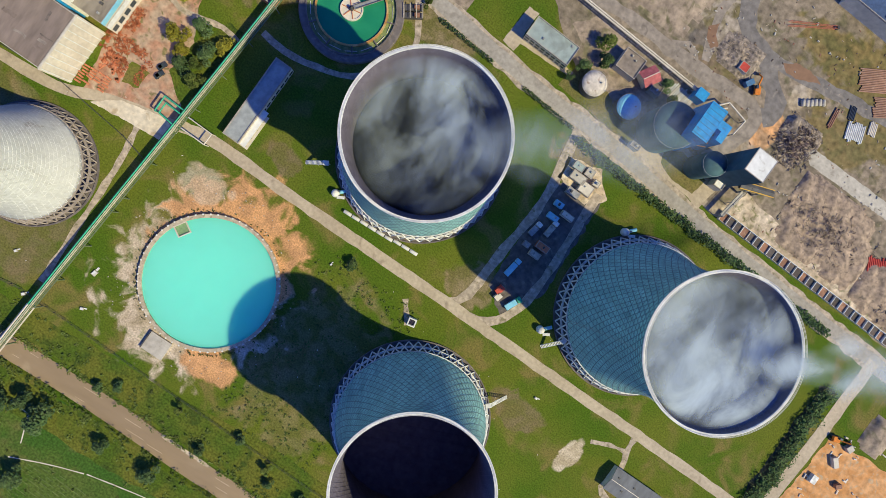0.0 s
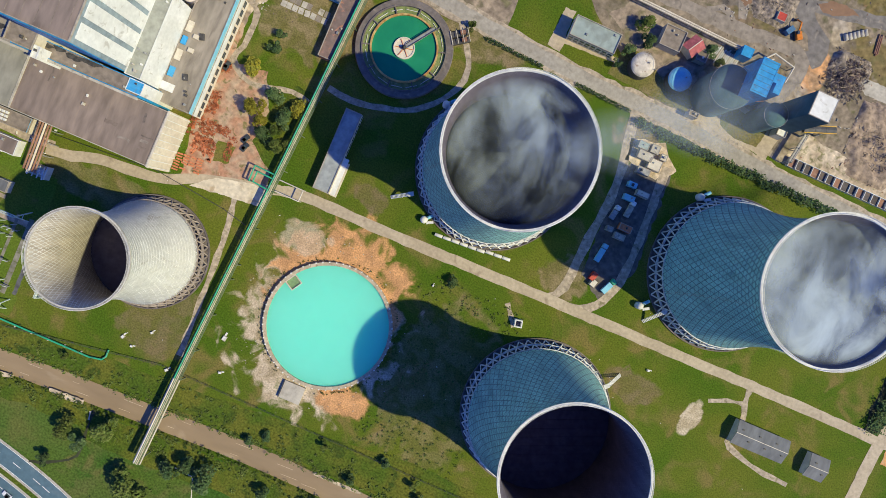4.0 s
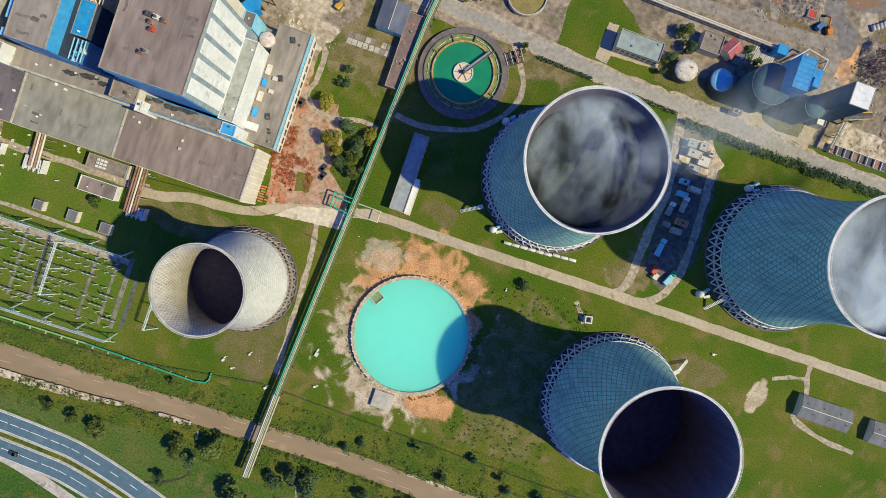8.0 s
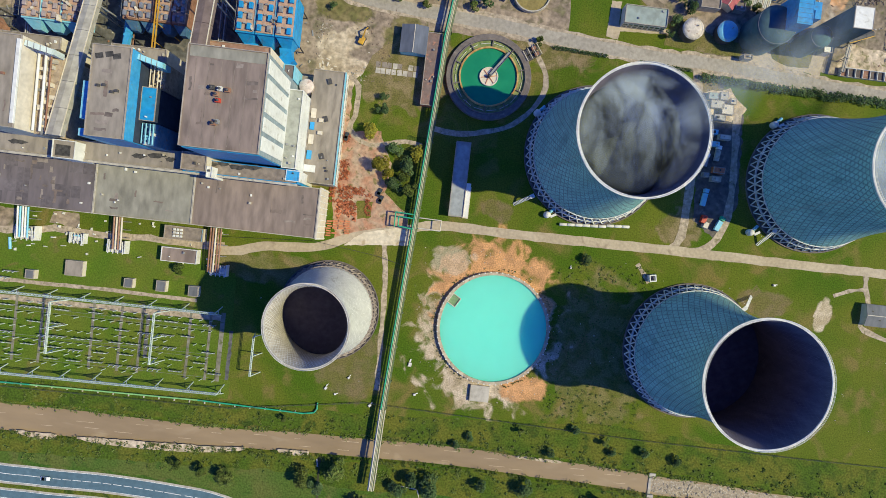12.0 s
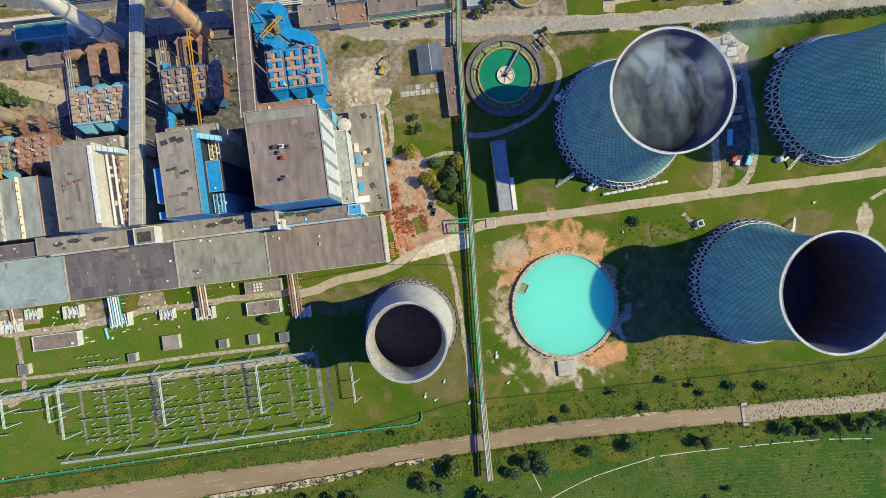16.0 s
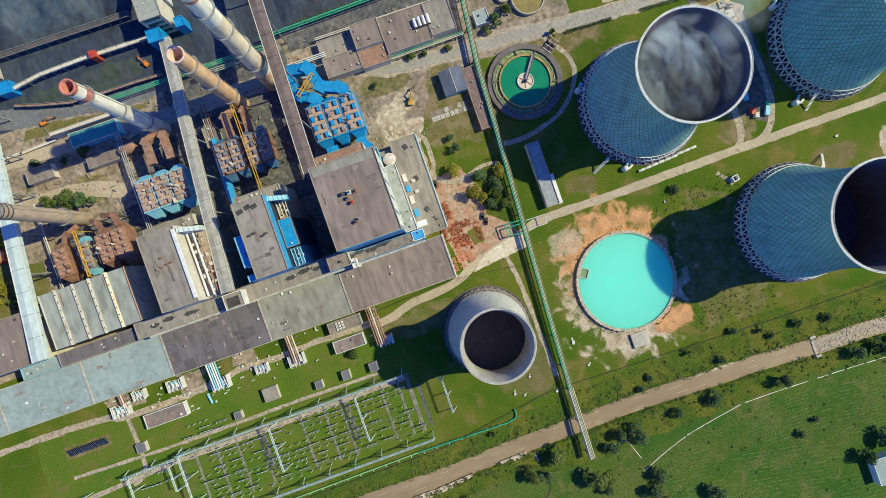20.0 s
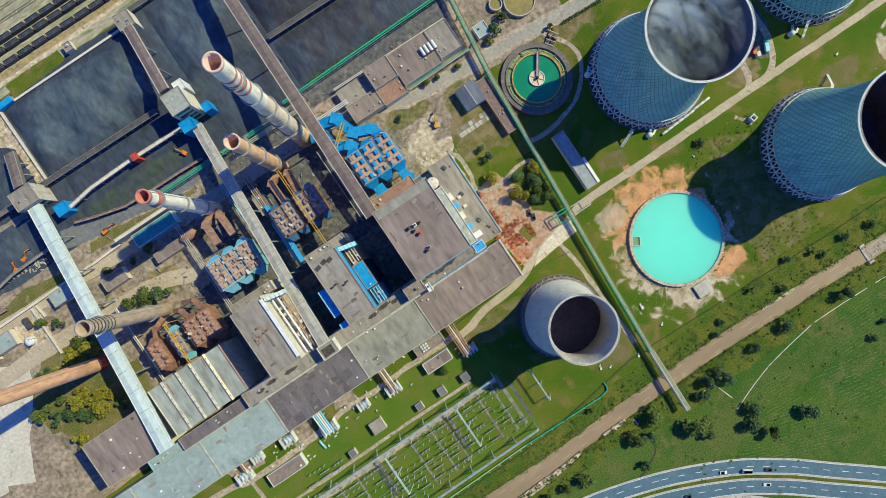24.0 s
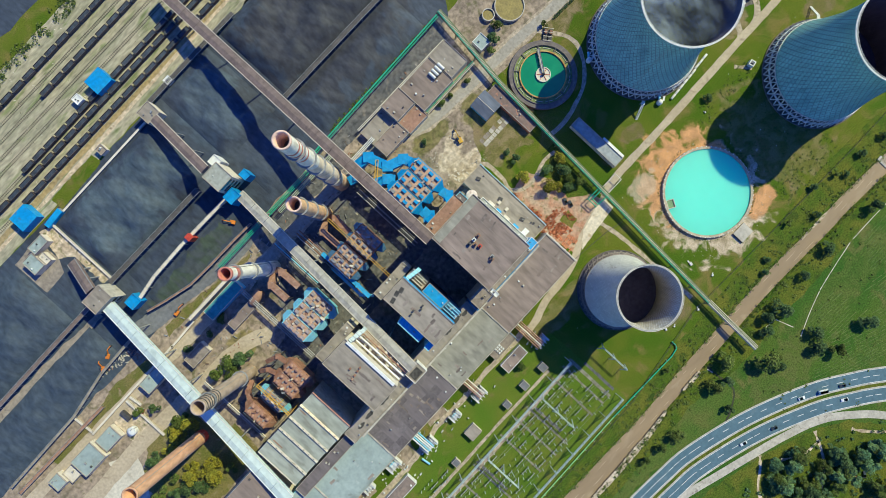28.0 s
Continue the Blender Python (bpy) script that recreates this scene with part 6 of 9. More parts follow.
for pts in WOODPATHS:
    road("footpath", pts, 1.7, 0.07, M_PALE, "pale sandy path winding through the wood", "footpath", wobble=0.9)
path_points = [Vector((*p, 0)) for pts in WOODPATHS for p in pts]
for i in range(190):
    x = -122 + 100 * rnd.random()
    y = -143 - max(0, x + 85) * 0.62 - 74 * rnd.random() ** 1.15
    r = 3.2 + rnd.random() * 3.0
    open_ground = noise.noise((x * 0.045, y * 0.045, 3.1)) > (0.02 if x < -85 else 0.2)
    if not open_ground and y < -150 - (x + 85) * 0.68 and min((Vector((x, y, 0)) - p).length for p in path_points) > r * 0.8:
        tree(x, y, r, rnd.choice("bbbgd"), "beyond the slip road")


def shrubs(name, label, spots, material, leaf, seed, category="shrubs"):
    """Low bushes that nobody could count, as one mesh of leaf clumps."""
    rnd = random.Random(seed)
    verts, faces = [], []
    for x, y, r, h, n in spots:
        for _ in range(n):
            a, d = rnd.random() * 6.283, r * math.sqrt(rnd.random())
            c = Vector((x + d * math.cos(a), y + d * math.sin(a), h * (0.25 + 0.75 * rnd.random()) * (1.05 - d / r * 0.5)))
            u = Vector((rnd.gauss(0, 1), rnd.gauss(0, 1), rnd.gauss(0, 0.4))).normalized()
            v = u.cross(Vector((rnd.gauss(0, 0.5), rnd.gauss(0, 0.5), 1))).normalized()
            s = leaf * (0.6 + rnd.random() * 0.8)
            k = len(verts)
            verts += [c - u * s, c - v * s * 0.7, c + u * s, c + v * s * 0.8]
            faces.append((k, k + 1, k + 2, k + 3))
    me = bpy.data.meshes.new(name)
    me.from_pydata([tuple(p) for p in verts], [], faces)
    me.materials.append(material)
    return tagged(put(name, me), label, category, kind="stuff")


rnd = random.Random(8)
shrubs("hedge", "dense dark green hedge of conifers along the road", [(91 + i * 1.15, 138.3 + rnd.gauss(0, 0.5) - i * 0.012, 1.7 + rnd.random() * 0.7, 3.4 + rnd.random() * 1.6, 46) for i in range(125) if not 0.2 < (i % 31) / 31 < 0.24], M_LEAFDARK, 0.42, 3, "hedge")
shrubs("hedge", "low clipped hedge beside the concrete road", [(14 + i * 1.1, 145 - i * 0.05, 1.1, 1.6, 20) for i in range(70) if i < 26 or 40 < i < 66], M_LEAFDARK, 0.32, 4, "hedge")
shrubs("hedge", "row of tall dark bushes along the east road", [(252 + rnd.gauss(0, 1.4), 54 + i * 1.05, 2.6 + rnd.random() * 1.4, 4.5, 60) for i in range(60)], M_LEAFDARK, 0.45, 5, "hedge")
shrubs("bushes", "scattered low bushes on the north river bank", [(x_, river_y(x_) + river_half(x_) + 2.3 + 12 * rnd.random() ** 1.6, 0.4 + rnd.random() ** 2 * 1.5, 0.8, 16) for x_ in [-280 + 500 * rnd.random() for _ in range(380)]], M_BARREL, 0.32, 6)
shrubs("bushes", "scattered low bushes on the south river bank", [(x_, river_y(x_) - river_half(x_) - 2.3 - 11 * rnd.random() ** 1.5, 0.5 + rnd.random() ** 2 * 1.8, 1.0, 18) for x_ in [-280 + 480 * rnd.random() for _ in range(280)]], M_BARREL, 0.36, 7)
shrubs("bushes", "rank weeds between pond and cooling tower", [(30 + 50 * rnd.random(), -44 + 84 * rnd.random(), 0.35 + rnd.random() * 0.5, 0.8, 8) for _ in range(520)], M_BARREL, 0.26, 9, "weeds")
shrubs("bushes", "green weeds along the railway", [(-330 + 300 * rnd.random(), 366 + 9 * rnd.random(), 1.2 + rnd.random() * 1.6, 2.2, 22) for _ in range(220)], M_BARREL, 0.45, 10, "weeds")
shrubs("bushes", "scattered tussocks and low bushes on the meadow", [(-70 + 250 * rnd.random(), -88 - 75 * rnd.random() ** 1.4, 0.5 + rnd.random() ** 3 * 1.6, 0.7, 16) for _ in range(130)], M_BARREL, 0.34, 16, "bushes")
shrubs("bushes", "green weeds at the foot of the coal heap", [(-132 + 92 * rnd.random(), 198.4 + 2.4 * rnd.random() ** 2, 0.5 + rnd.random() * 0.8, 0.9, 12) for _ in range(150)], M_BARREL, 0.34, 15, "weeds")
shrubs("bushes", "green undergrowth beyond the slip road", [(x_, -146 - max(0, x_ + 85) * 0.64 - 70 * rnd.random(), 0.7 + rnd.random() ** 2 * 2.2, 1.8, 22) for x_ in [-126 + 104 * rnd.random() for _ in range(260)]], M_LEAFBLUE, 0.42, 13, "undergrowth")
for ye, sd in ((1, 31), (-1, 32)):
    shrubs("bushes", "tufts of tall grass overhanging the river bank", [(x_, river_y(x_) + ye * (river_half(x_) + 1.4) + rnd.gauss(0, 0.6), 0.6 + rnd.random() * 1.1, 0.8, 12) for x_ in [-320 + 590 * rnd.random() for _ in range(420)]], M_BARREL, 0.34, sd, "grass")
shrubs("bushes", "weeds round the rim of the round pond", [((R_POND + 1.2 + rnd.random() * 2) * math.cos(a), (R_POND + 1.2 + rnd.random() * 2) * math.sin(a), 0.4, 0.7, 7) for a in [rnd.random() * 6.283 for _ in range(120)]], M_BARREL, 0.2, 11, "weeds")

# ---- small buildings ----
def gabled(name, label, x, y, sx, sy, h, rise, wall, roof, rz=0.0, category="house", vents=0):
    """A house with a ridge along its length."""
    b = thing(name, label, category, x, y, 0, rz)
    block("wall", b, wall, 0, 0, 0, sx, sy, h)
    for s in (-1, 1):
        bm = bmesh.new()
        o = 0.4
        vs = [bm.verts.new(v) for v in ((-sx / 2 - o, 0, h + rise), (sx / 2 + o, 0, h + rise), (sx / 2 + o, s * (sy / 2 + o), h - 0.1), (-sx / 2 - o, s * (sy / 2 + o), h - 0.1))]
        up = [bm.verts.new(v.co + Vector((0, 0, 0.2))) for v in vs]
        bm.faces.new(up), bm.faces.new(vs[::-1])
        for k in range(4):
            bm.faces.new((vs[k], vs[(k + 1) % 4], up[(k + 1) % 4], up[k]))
        bmesh.ops.recalc_face_normals(bm, faces=bm.faces[:])
        part("roof_slope", bm, roof, b)
    for s in (-1, 1):
        bm = bmesh.new()
        bm.faces.new([bm.verts.new(v) for v in ((s * sx / 2, -sy / 2, h), (s * sx / 2, sy / 2, h), (s * sx / 2, 0, h + rise))])
        part("gable", bm, wall, b)
    block("ridge_cap", b, M_CREAM, 0, 0, h + rise + 0.12, sx + 0.8, 0.3, 0.14)
    rnd = random.Random(int(x))
    for i in range(vents):
        block("roof_light", b, M_DARKSTEEL, -sx / 2 + sx * (i + 0.6) / vents, (-1) ** i * sy * 0.2, h + rise * 0.55, 1.0, 0.7, 0.5)
    for i in range(max(2, int(sx / 4))):
        block("window", b, M_GLASS, -sx / 2 + sx * (i + 0.5) / max(2, int(sx / 4)), -sy / 2, h * 0.4, 1.4, 0.12, h * 0.35)
    return b


M_ROOFSLATE = mat("slate_sheet", (0.17, 0.175, 0.185), (0.145, 0.15, 0.16), scale=0.15, fine=1.2, streak=(1, 0.3, 1))
gabled("low_house", "long low house with dark grey sheet roof", 202.3, 28.4, 25.6, 10.6, 3.4, 1.4, M_CREAM, M_ROOFSLATE, 0, "house", 6)
gabled("low_house", "small dark-roofed house beside the lane", 232, 27.5, 9, 10.5, 3.2, 1.4, M_CREAM, M_ROOFSLATE, 0, "house", 2)
gabled("workshop", "gabled workshop with dark ribbed roof and blue end", -56, 138.8, 13.2, 12.5, 4.4, 1.6, M_CYAN, mat("dark_blue_sheet", (0.13, 0.145, 0.19), (0.105, 0.12, 0.16), scale=0.15, fine=1.2, streak=(1, 0.3, 1)), 90, "workshop", 0)
building("long_shed", "long flat shed with grey roof beside the pipe bridge", -29.4, -22.0, 54.2, 91.6, 4.6, M_CREAM, mat("grey_felt", (0.33, 0.35, 0.35), (0.295, 0.315, 0.315), scale=0.1, fine=1.0), vents=0, windows=[("e", 12, 1, 1.2, 3.4)], category="shed")
sh2 = thing("shed_porch", "white strip porch and loading ramp of the shed", "porch", -21.0, 63)
block("roof", sh2, M_WHITE, 0, 0, 2.8, 2.6, 17, 0.25)
block("ramp", sh2, M_CREAM, 0.3, -1, 0, 3.0, 16, 0.9)
for i in range(5):
    rod("post", sh2, M_STEEL, (1.1, -8 + 4 * i, 0), (1.1, -8 + 4 * i, 2.8), 0.15, 6)
building("long_shed", "long low building with rusty brown roof under the pipe bridge", -49.6, -42.2, 107.5, 143.5, 3.8, M_BRICK, mat("blotchy_brown_roof", (0.22, 0.15, 0.13), (0.19, 0.14, 0.125), (0.42, 0.2, 0.13), scale=0.18, fine=1.2, mix3=0.25), vents=4, category="shed")
building("office_block", "grey flat-roofed block by the north road", 46.5, 68, 159.4, 168.6, 6.0, M_CREAM, M_ROOFBLUE, vents=2, windows=[("s", 8, 2, 1, 5.6)])
building("office_block", "grey flat-roofed store among trees", 84.5, 94.5, 172.5, 182, 4.6, M_CREAM, M_ROOFGREY, vents=2)
gabled("red_house", "small house with a faded red roof", 99.5, 178, 7, 6.5, 4.2, 1.5, M_CREAM, mat("faded_red_roof", (0.42, 0.12, 0.13), (0.36, 0.1, 0.11), scale=0.3, fine=2), 60, "house")
building("store", "low grey store beside the red house", 102.5, 107.5, 173.5, 178.5, 3.5, M_CONC, M_ROOFGREY, vents=1)
# the low block north of the filters
building("north_block", "flat-roofed workshop block with brown felt", -121, -101, 161.5, 172.5, 6.5, M_CREAM, M_ROOFBROWN, vents=5)
building("north_block", "raised flat-roofed block with brown felt", -101, -85.2, 170.8, 184.5, 9.0, M_CREAM, M_ROOFBROWN, vents=3)
building("north_block", "flat-roofed workshop block with patched roof", -100.8, -85.2, 160.5, 170.6, 6.2, M_CREAM, M_REDBROWN, vents=3)
building("north_block", "long flat-roofed workshop block", -85, -59, 163.5, 184, 7.0, M_CREAM, M_ROOFBROWN, vents=6)
building("north_block", "pale flat-roofed end block with parapets", -58.8, -44.5, 165, 184, 7.4, M_CREAM, M_ROOFTAN, vents=3)
building("north_block", "open-topped store with low walls", -121, -101.2, 173, 184, 4.2, M_CREAM, M_ROOFTAN, vents=5)
for i in range(4):
    tk = thing("blue_white_tank", "white horizontal tank with blue end on the roof", "tank", -66 + 2.6 * i, 174.5, 7.0, 0, "roof tanks")
    rod("shell", tk, M_WHITE, (0, -2.6, 1.3), (0, 2.6, 1.3), 1.9, 16)
    rod("end_cap", tk, M_CARDARK, (0, -3.0, 1.3), (0, -2.6, 1.3), 1.7, 16)
    block("saddle", tk, M_STEEL, 0, 0, 0, 1.6, 3.6, 0.5)
building("small_store", "small white store with grey roof", -33, -25, 163.5, 171.5, 4, M_WHITE, M_ROOFBLUE, vents=1)
for x, y, r in ((-13, 176, 4.0), (0, 170, 9.5)):
    rs = thing("round_basin", "round concrete basin with a yellow-brown scum", "basin", x, y)
    bm = bmesh.new()
    lathe(bm, [(r - 0.6, 0), (r - 0.6, 2.4), (r, 2.4), (r, 0)], 48)
    part("wall", bm, M_CONC, rs)
    bm = bmesh.new()
    disc(bm, r - 0.5, 1.6, 48)
    part("water", bm, mat("ochre_water", (0.3, 0.24, 0.08), (0.25, 0.2, 0.07), rough=0.3), rs)

# switchyard buildings and the huts south of the hall
b = building("switch_house", "flat-roofed switch house with rooftop coolers", -167.5, -148.5, 27.2, 33.8, 4.2, M_CREAM, M_ROOFGREY, vents=0)
for i in range(3):
    for j in range(3):
        block("roof_cooler", b, M_WHITE, -4.5 + 1.7 * i, -1.6 + 1.6 * j, 4.2, 1.2, 1.1, 0.8, bev=0.08)
block("end_panel", b, M_CYAN, 9.2, 0, 0.4, 0.5, 6.0, 4.2)
building("switch_house", "low switch house with brown roof and white end", -168, -150.5, 16, 23, 4.0, M_WHITE, M_ROOFBROWN, vents=2)
building("store_house", "long low store with mottled brown roof", -280, -256.5, 11.8, 19.6, 4.0, M_WHITE, mat("mottled_roof", (0.26, 0.2, 0.165), (0.22, 0.175, 0.15), (0.12, 0.11, 0.105), scale=0.15, fine=1.2, mix3=0.35), vents=1)
for x, y, sx, sy in ((-210, 7.3, 8.4, 7.6), (-183, 3, 4.2, 4.6), (-167, 3.2, 4.6, 5.4), (-151, 2.4, 4.8, 5.2), (-231, 2, 4.2, 4.4), (-287.5, 3, 5.4, 5.4)):
    building("switch_hut", "small brick relay hut with flat grey roof", x - sx / 2, x + sx / 2, y - sy / 2, y + sy / 2, 3.2, M_CREAM, M_ROOFTAN if sx > 6 else M_ROOFSLATE, vents=0, category="hut", parapet=0.15)
patch("panel_bed", [(-330, 9.4), (-303.6, 9.0), (-303.4, 16.4), (-330, 16.8)], 0.07, M_DRYGRASS, "thin dry grass under the solar panels", "ground", 0.8, 0.6, 41)
for i in range(8):
    sp = thing("solar_panel", "dark blue tilted solar panel on a low frame", "solar panel", -326.6 + 2.85 * i, 12.9 + 0.02 * i, 0, 1, "solar panels")
    put("panel", unit_box(M_PANEL), sp, pose(0, 0, 0.8, 24) @ Matrix.Diagonal((2.45, 4.3, 0.08, 1)))
    for q in (-1, 1):
        bar("panel_seam", sp, M_STEEL, (0.6 * q, -1.95, 0.02), (0.6 * q, 1.95, 1.76), 0.06)
    bar("post", sp, M_STEEL, (0, -1.4, 0), (0, -1.4, 0.25), 0.12)
    bar("post", sp, M_STEEL, (0, 1.4, 0), (0, 1.4, 1.45), 0.12)
ct = thing("blue_tank", "small bright blue horizontal tank on the grass", "tank", -243.6, 16, 0, 8)
rod("shell", ct, M_CYAN, (0, -3, 0.9), (0, 3, 0.9), 1.3, 14)
block("saddle", ct, M_CONC, 0, -1.8, 0, 1.2, 0.4, 0.5), block("saddle", ct, M_CONC, 0, 1.8, 0, 1.2, 0.4, 0.5)

# ---- transformers and bus ducts ----
def transformer(x, y, s=1.0, rz=0.0):
    t = thing("transformer", "pale grey power transformer with radiators and bushings", "transformer", x, y, 0, rz, "transformers")
    block("plinth", t, M_CONC, 0, 0, 0, 8 * s, 6 * s, 0.35)
    block("tank", t, M_WHITE, 0, 0, 0.35, 5 * s, 2.6 * s, 3.0 * s, bev=0.1)
    for sx in (-1, 1):
        for i in range(5):
            block("radiator", t, M_WHITE, sx * (3.2 * s), (-1.2 + 0.6 * i) * s, 0.6, 1.0 * s, 0.25, 2.4 * s)
    rod("conservator", t, M_CYAN, (-2 * s, 1.9 * s, 4.2 * s), (2 * s, 1.9 * s, 4.2 * s), 1.0 * s, 12)
    for i in range(3):
        bs = rod("bushing", t, M_WHITE, ((-1.5 + 1.5 * i) * s, -0.6 * s, 3.3 * s), ((-1.5 + 1.5 * i) * s, -1.4 * s, 5.4 * s), 0.35, 8)
    for sx in (-1, 1):
        block("fire_wall", t, M_WHITE, sx * 4.2 * s, 0.4 * s, 0.3, 0.45, 6.4 * s, 4.2 * s)
    for i in range(4):
        bar("frame_bar", t, M_WHITE, ((-3.6 + 2.4 * i) * s, -3.2 * s, 4.6 * s), ((-3.0 + 2.0 * i) * s, 3.0 * s, 4.6 * s), 0.35)
    block("control_box", t, M_CYAN, 3.4 * s, -2.4 * s, 0.35, 0.9, 0.7, 1.8)


for x, y, s in ((-258, 29.5, 1.0), (-291, 26, 1.05), (-210, 22, 0.8), (-279, 31, 0.8), (-234, 22, 1.1), (-190, 20, 1.0), (-139.5, 14, 0.9)):
    transformer(x, y, s, 0)
def busduct(x, y0, y1, n, materials, z):
    d = thing("bus_duct", "bundle of long pale and rust-red bus ducts from the hall", "bus duct", x, 0)
    for i in range(n):
        rod("duct", d, materials[i % len(materials)], ((i - n / 2) * 1.25, y1, z - 1), ((i - n / 2) * 1.25, y0, z), 0.85, 10)
    for k in range(4):
        yy = y1 + (y0 - y1) * (k + 0.5) / 4
        bar("cross_beam", d, M_STEEL, (-n * 0.75, yy, z - 1.4), (n * 0.75, yy, z - 1.4), 0.3)
        for s in (-1, 1):
            bar("leg", d, M_STEEL, (s * n * 0.7, yy, 0), (s * n * 0.7, yy, z - 1.4), 0.3)


busduct(-141.2, 35, 13, 5, (M_RUST, M_REDBROWN, M_CREAM), 6)
busduct(-188.8, 35, 19, 4, (M_REDBROWN, M_CREAM), 6)
busduct(-233.8, 35, 20, 5, (M_WHITE, M_CYAN, M_WHITE), 7)
busduct(-287, 36, 27, 3, (M_REDBROWN, M_CREAM), 5)

# ---- switchyard ----
patch("lawn", [(-345, 24), (-262, 21), (-215, 24), (-150, 24), (-132, 12), (-129, -50), (-345, -52)], 0.045, mat("bright_lawn", (0.088, 0.15, 0.016), (0.12, 0.155, 0.022), (0.15, 0.145, 0.04), scale=0.05, fine=3.4, bump=0.05, mix3=0.4, grain=0.18, rough=0.95, spec=0.1), "bright mown lawn of the switchyard", "grass", 2, 1.5, 51)
M_GALV = mat("galvanised_white", (0.56, 0.64, 0.60), (0.47, 0.55, 0.51), scale=0.3, fine=2, rough=0.5)

def lattice(bm, p, q, w, step):
    """A square lattice girder from p to q out of thin bars."""
    p, q = Vector(p), Vector(q)
    d = (q - p).normalized()
    s = Vector((-d.y, d.x, 0)).normalized() if abs(d.z) < 0.9 else Vector((1, 0, 0))
    u = d.cross(s)

    def stick(a, b, t):
        a, b = Vector(a), Vector(b)
        e = (b - a).normalized()
        f_ = e.orthogonal().normalized() * t / 2
        g_ = e.cross(f_)
        r1 = [bm.verts.new(a + f_ * i + g_ * j) for i, j in ((-1, -1), (1, -1), (1, 1), (-1, 1))]
        r2 = [bm.verts.new(b + f_ * i + g_ * j) for i, j in ((-1, -1), (1, -1), (1, 1), (-1, 1))]
        for k in range(4):
            bm.faces.new((r1[k], r1[(k + 1) % 4], r2[(k + 1) % 4], r2[k]))

    cs = [s * (i * w / 2) + u * (j * w / 2) for i, j in ((-1, -1), (1, -1), (1, 1), (-1, 1))]
    for c in cs:
        stick(p + c, q + c, w * 0.2)
    n = max(1, int((q - p).length / step))
    for i in range(n):
        a, b = p + d * ((q - p).length * i / n), p + d * ((q - p).length * (i + 1) / n)
        for k in range(4):
            stick(a + cs[k], b + cs[(k + 1) % 4], w * 0.13)
            stick(a + cs[k], a + cs[(k + 1) % 4], w * 0.13)


def gantry(p, q, h, w, legs, label, lean=0.0):
    g_ = thing("gantry", label, "gantry", 0, 0, 0, 0, "switchyard gantries")
    bm = bmesh.new()
    lattice(bm, (*p, h), (*q, h), w, w * 1.5)
    part("beam", bm, M_GALV, g_)
    px_, py_ = q[0] - p[0], q[1] - p[1]
    ln = math.hypot(px_, py_)
    nx, ny = -py_ / ln, px_ / ln
    for i in range(legs):
        f_ = i / (legs - 1)
        x, y = p[0] + px_ * f_, p[1] + py_ * f_
        for s in (-1, 1):
            bar("leg", g_, M_GALV, (x + nx * s * 2.2, y + ny * s * 2.2, 0), (x, y, h), 0.38)
        bar("crossbar", g_, M_GALV, (x + nx * -1.1, y + ny * -1.1, h * 0.5), (x + nx * 1.1, y + ny * 1.1, h * 0.5), 0.22)
    return g_


gantry((-268, -7), (-137, -6.4), 9.5, 0.85, 9, "long pale lattice gantry beam along the switchyard's north side")
gantry((-300, -9), (-268.5, -8), 8.5, 1.0, 3, "pale lattice gantry beam at the switchyard's west end")
gantry((-270, -46.5), (-132, -45.5), 9.0, 0.85, 10, "long pale lattice gantry beam along the switchyard's south side")
for x, ya, yb, h in ((-165, -9, -34, 11), (-214.5, -9, -34, 11), (-266, -7, -34, 11), (-273.5, -11, -25, 9), (-296.5, -10, -25, 9), (-117, -15.5, -35, 9.5), (-325, -12, -30, 9)):
    gantry((x, ya), (x, yb), h, 0.7, 3, "pale steel portal across the switchyard bays")


def breaker_bay():
    """Three insulators on a steel frame."""
    b_ = thing("disconnector", "grey steel disconnector with three pale insulators", "disconnector", -250, -14, 0, 0, "switchyard equipment")
    block("frame", b_, M_STEEL, 0, 0, 2.2, 6.6, 0.45, 0.25)
    for i in (-1, 1):
        block("leg", b_, M_STEEL, i * 2.6, 0, 0, 0.3, 0.3, 2.2)
    for i in range(3):
        rod("insulator", b_, M_GALV, (-2.4 + 2.4 * i, 0, 2.45), (-2.4 + 2.4 * i, 0.5, 4.2), 0.42, 8)
    return b_


first = breaker_bay()
rnd = random.Random(21)
for y, xs in ((-14, range(-241, -135, 9)), (-21, range(-250, -150, 11)), (-27.5, range(-259, -140, 9)), (-33, range(-253, -140, 12)), (-38.5, range(-256, -134, 10)), (2.5, range(-258, -240, 8)), (-0.5, range(-260, -240, 8)), (-19, range(-292, -276, 7)), (-13, range(-288, -276, 8)), (-30, range(-318, -300, 8))):
    for x in xs:
        if rnd.random() < 0.86:
            copy_thing(first, pose(x + rnd.gauss(0, 0.6), y + rnd.gauss(0, 0.2), 0, 0, 0, rnd.choice((0, 0, 180))))
for y, x0, x1, step_ in ((-11.8, -262, -138, 5.2), (-17.2, -258, -140, 4.4), (-24.2, -262, -142, 4.8), (-30.4, -256, -138, 4.4), (-36, -262, -136, 5.6), (5.4, -262, -242, 3.2), (-41.5, -250, -136, 6.0)):
    row = thing("insulator_row", "row of slim white post insulators in the switchyard", "insulators", 0, y, 0, 0, "switchyard equipment")
    x = x0
    while x < x1:
        if rnd.random() < 0.75:
            rod("post", row, M_GALV, (x, 0, 0), (x, 0, 3.6), 0.42, 6)
        x += step_ * (0.8 + 0.4 * rnd.random())
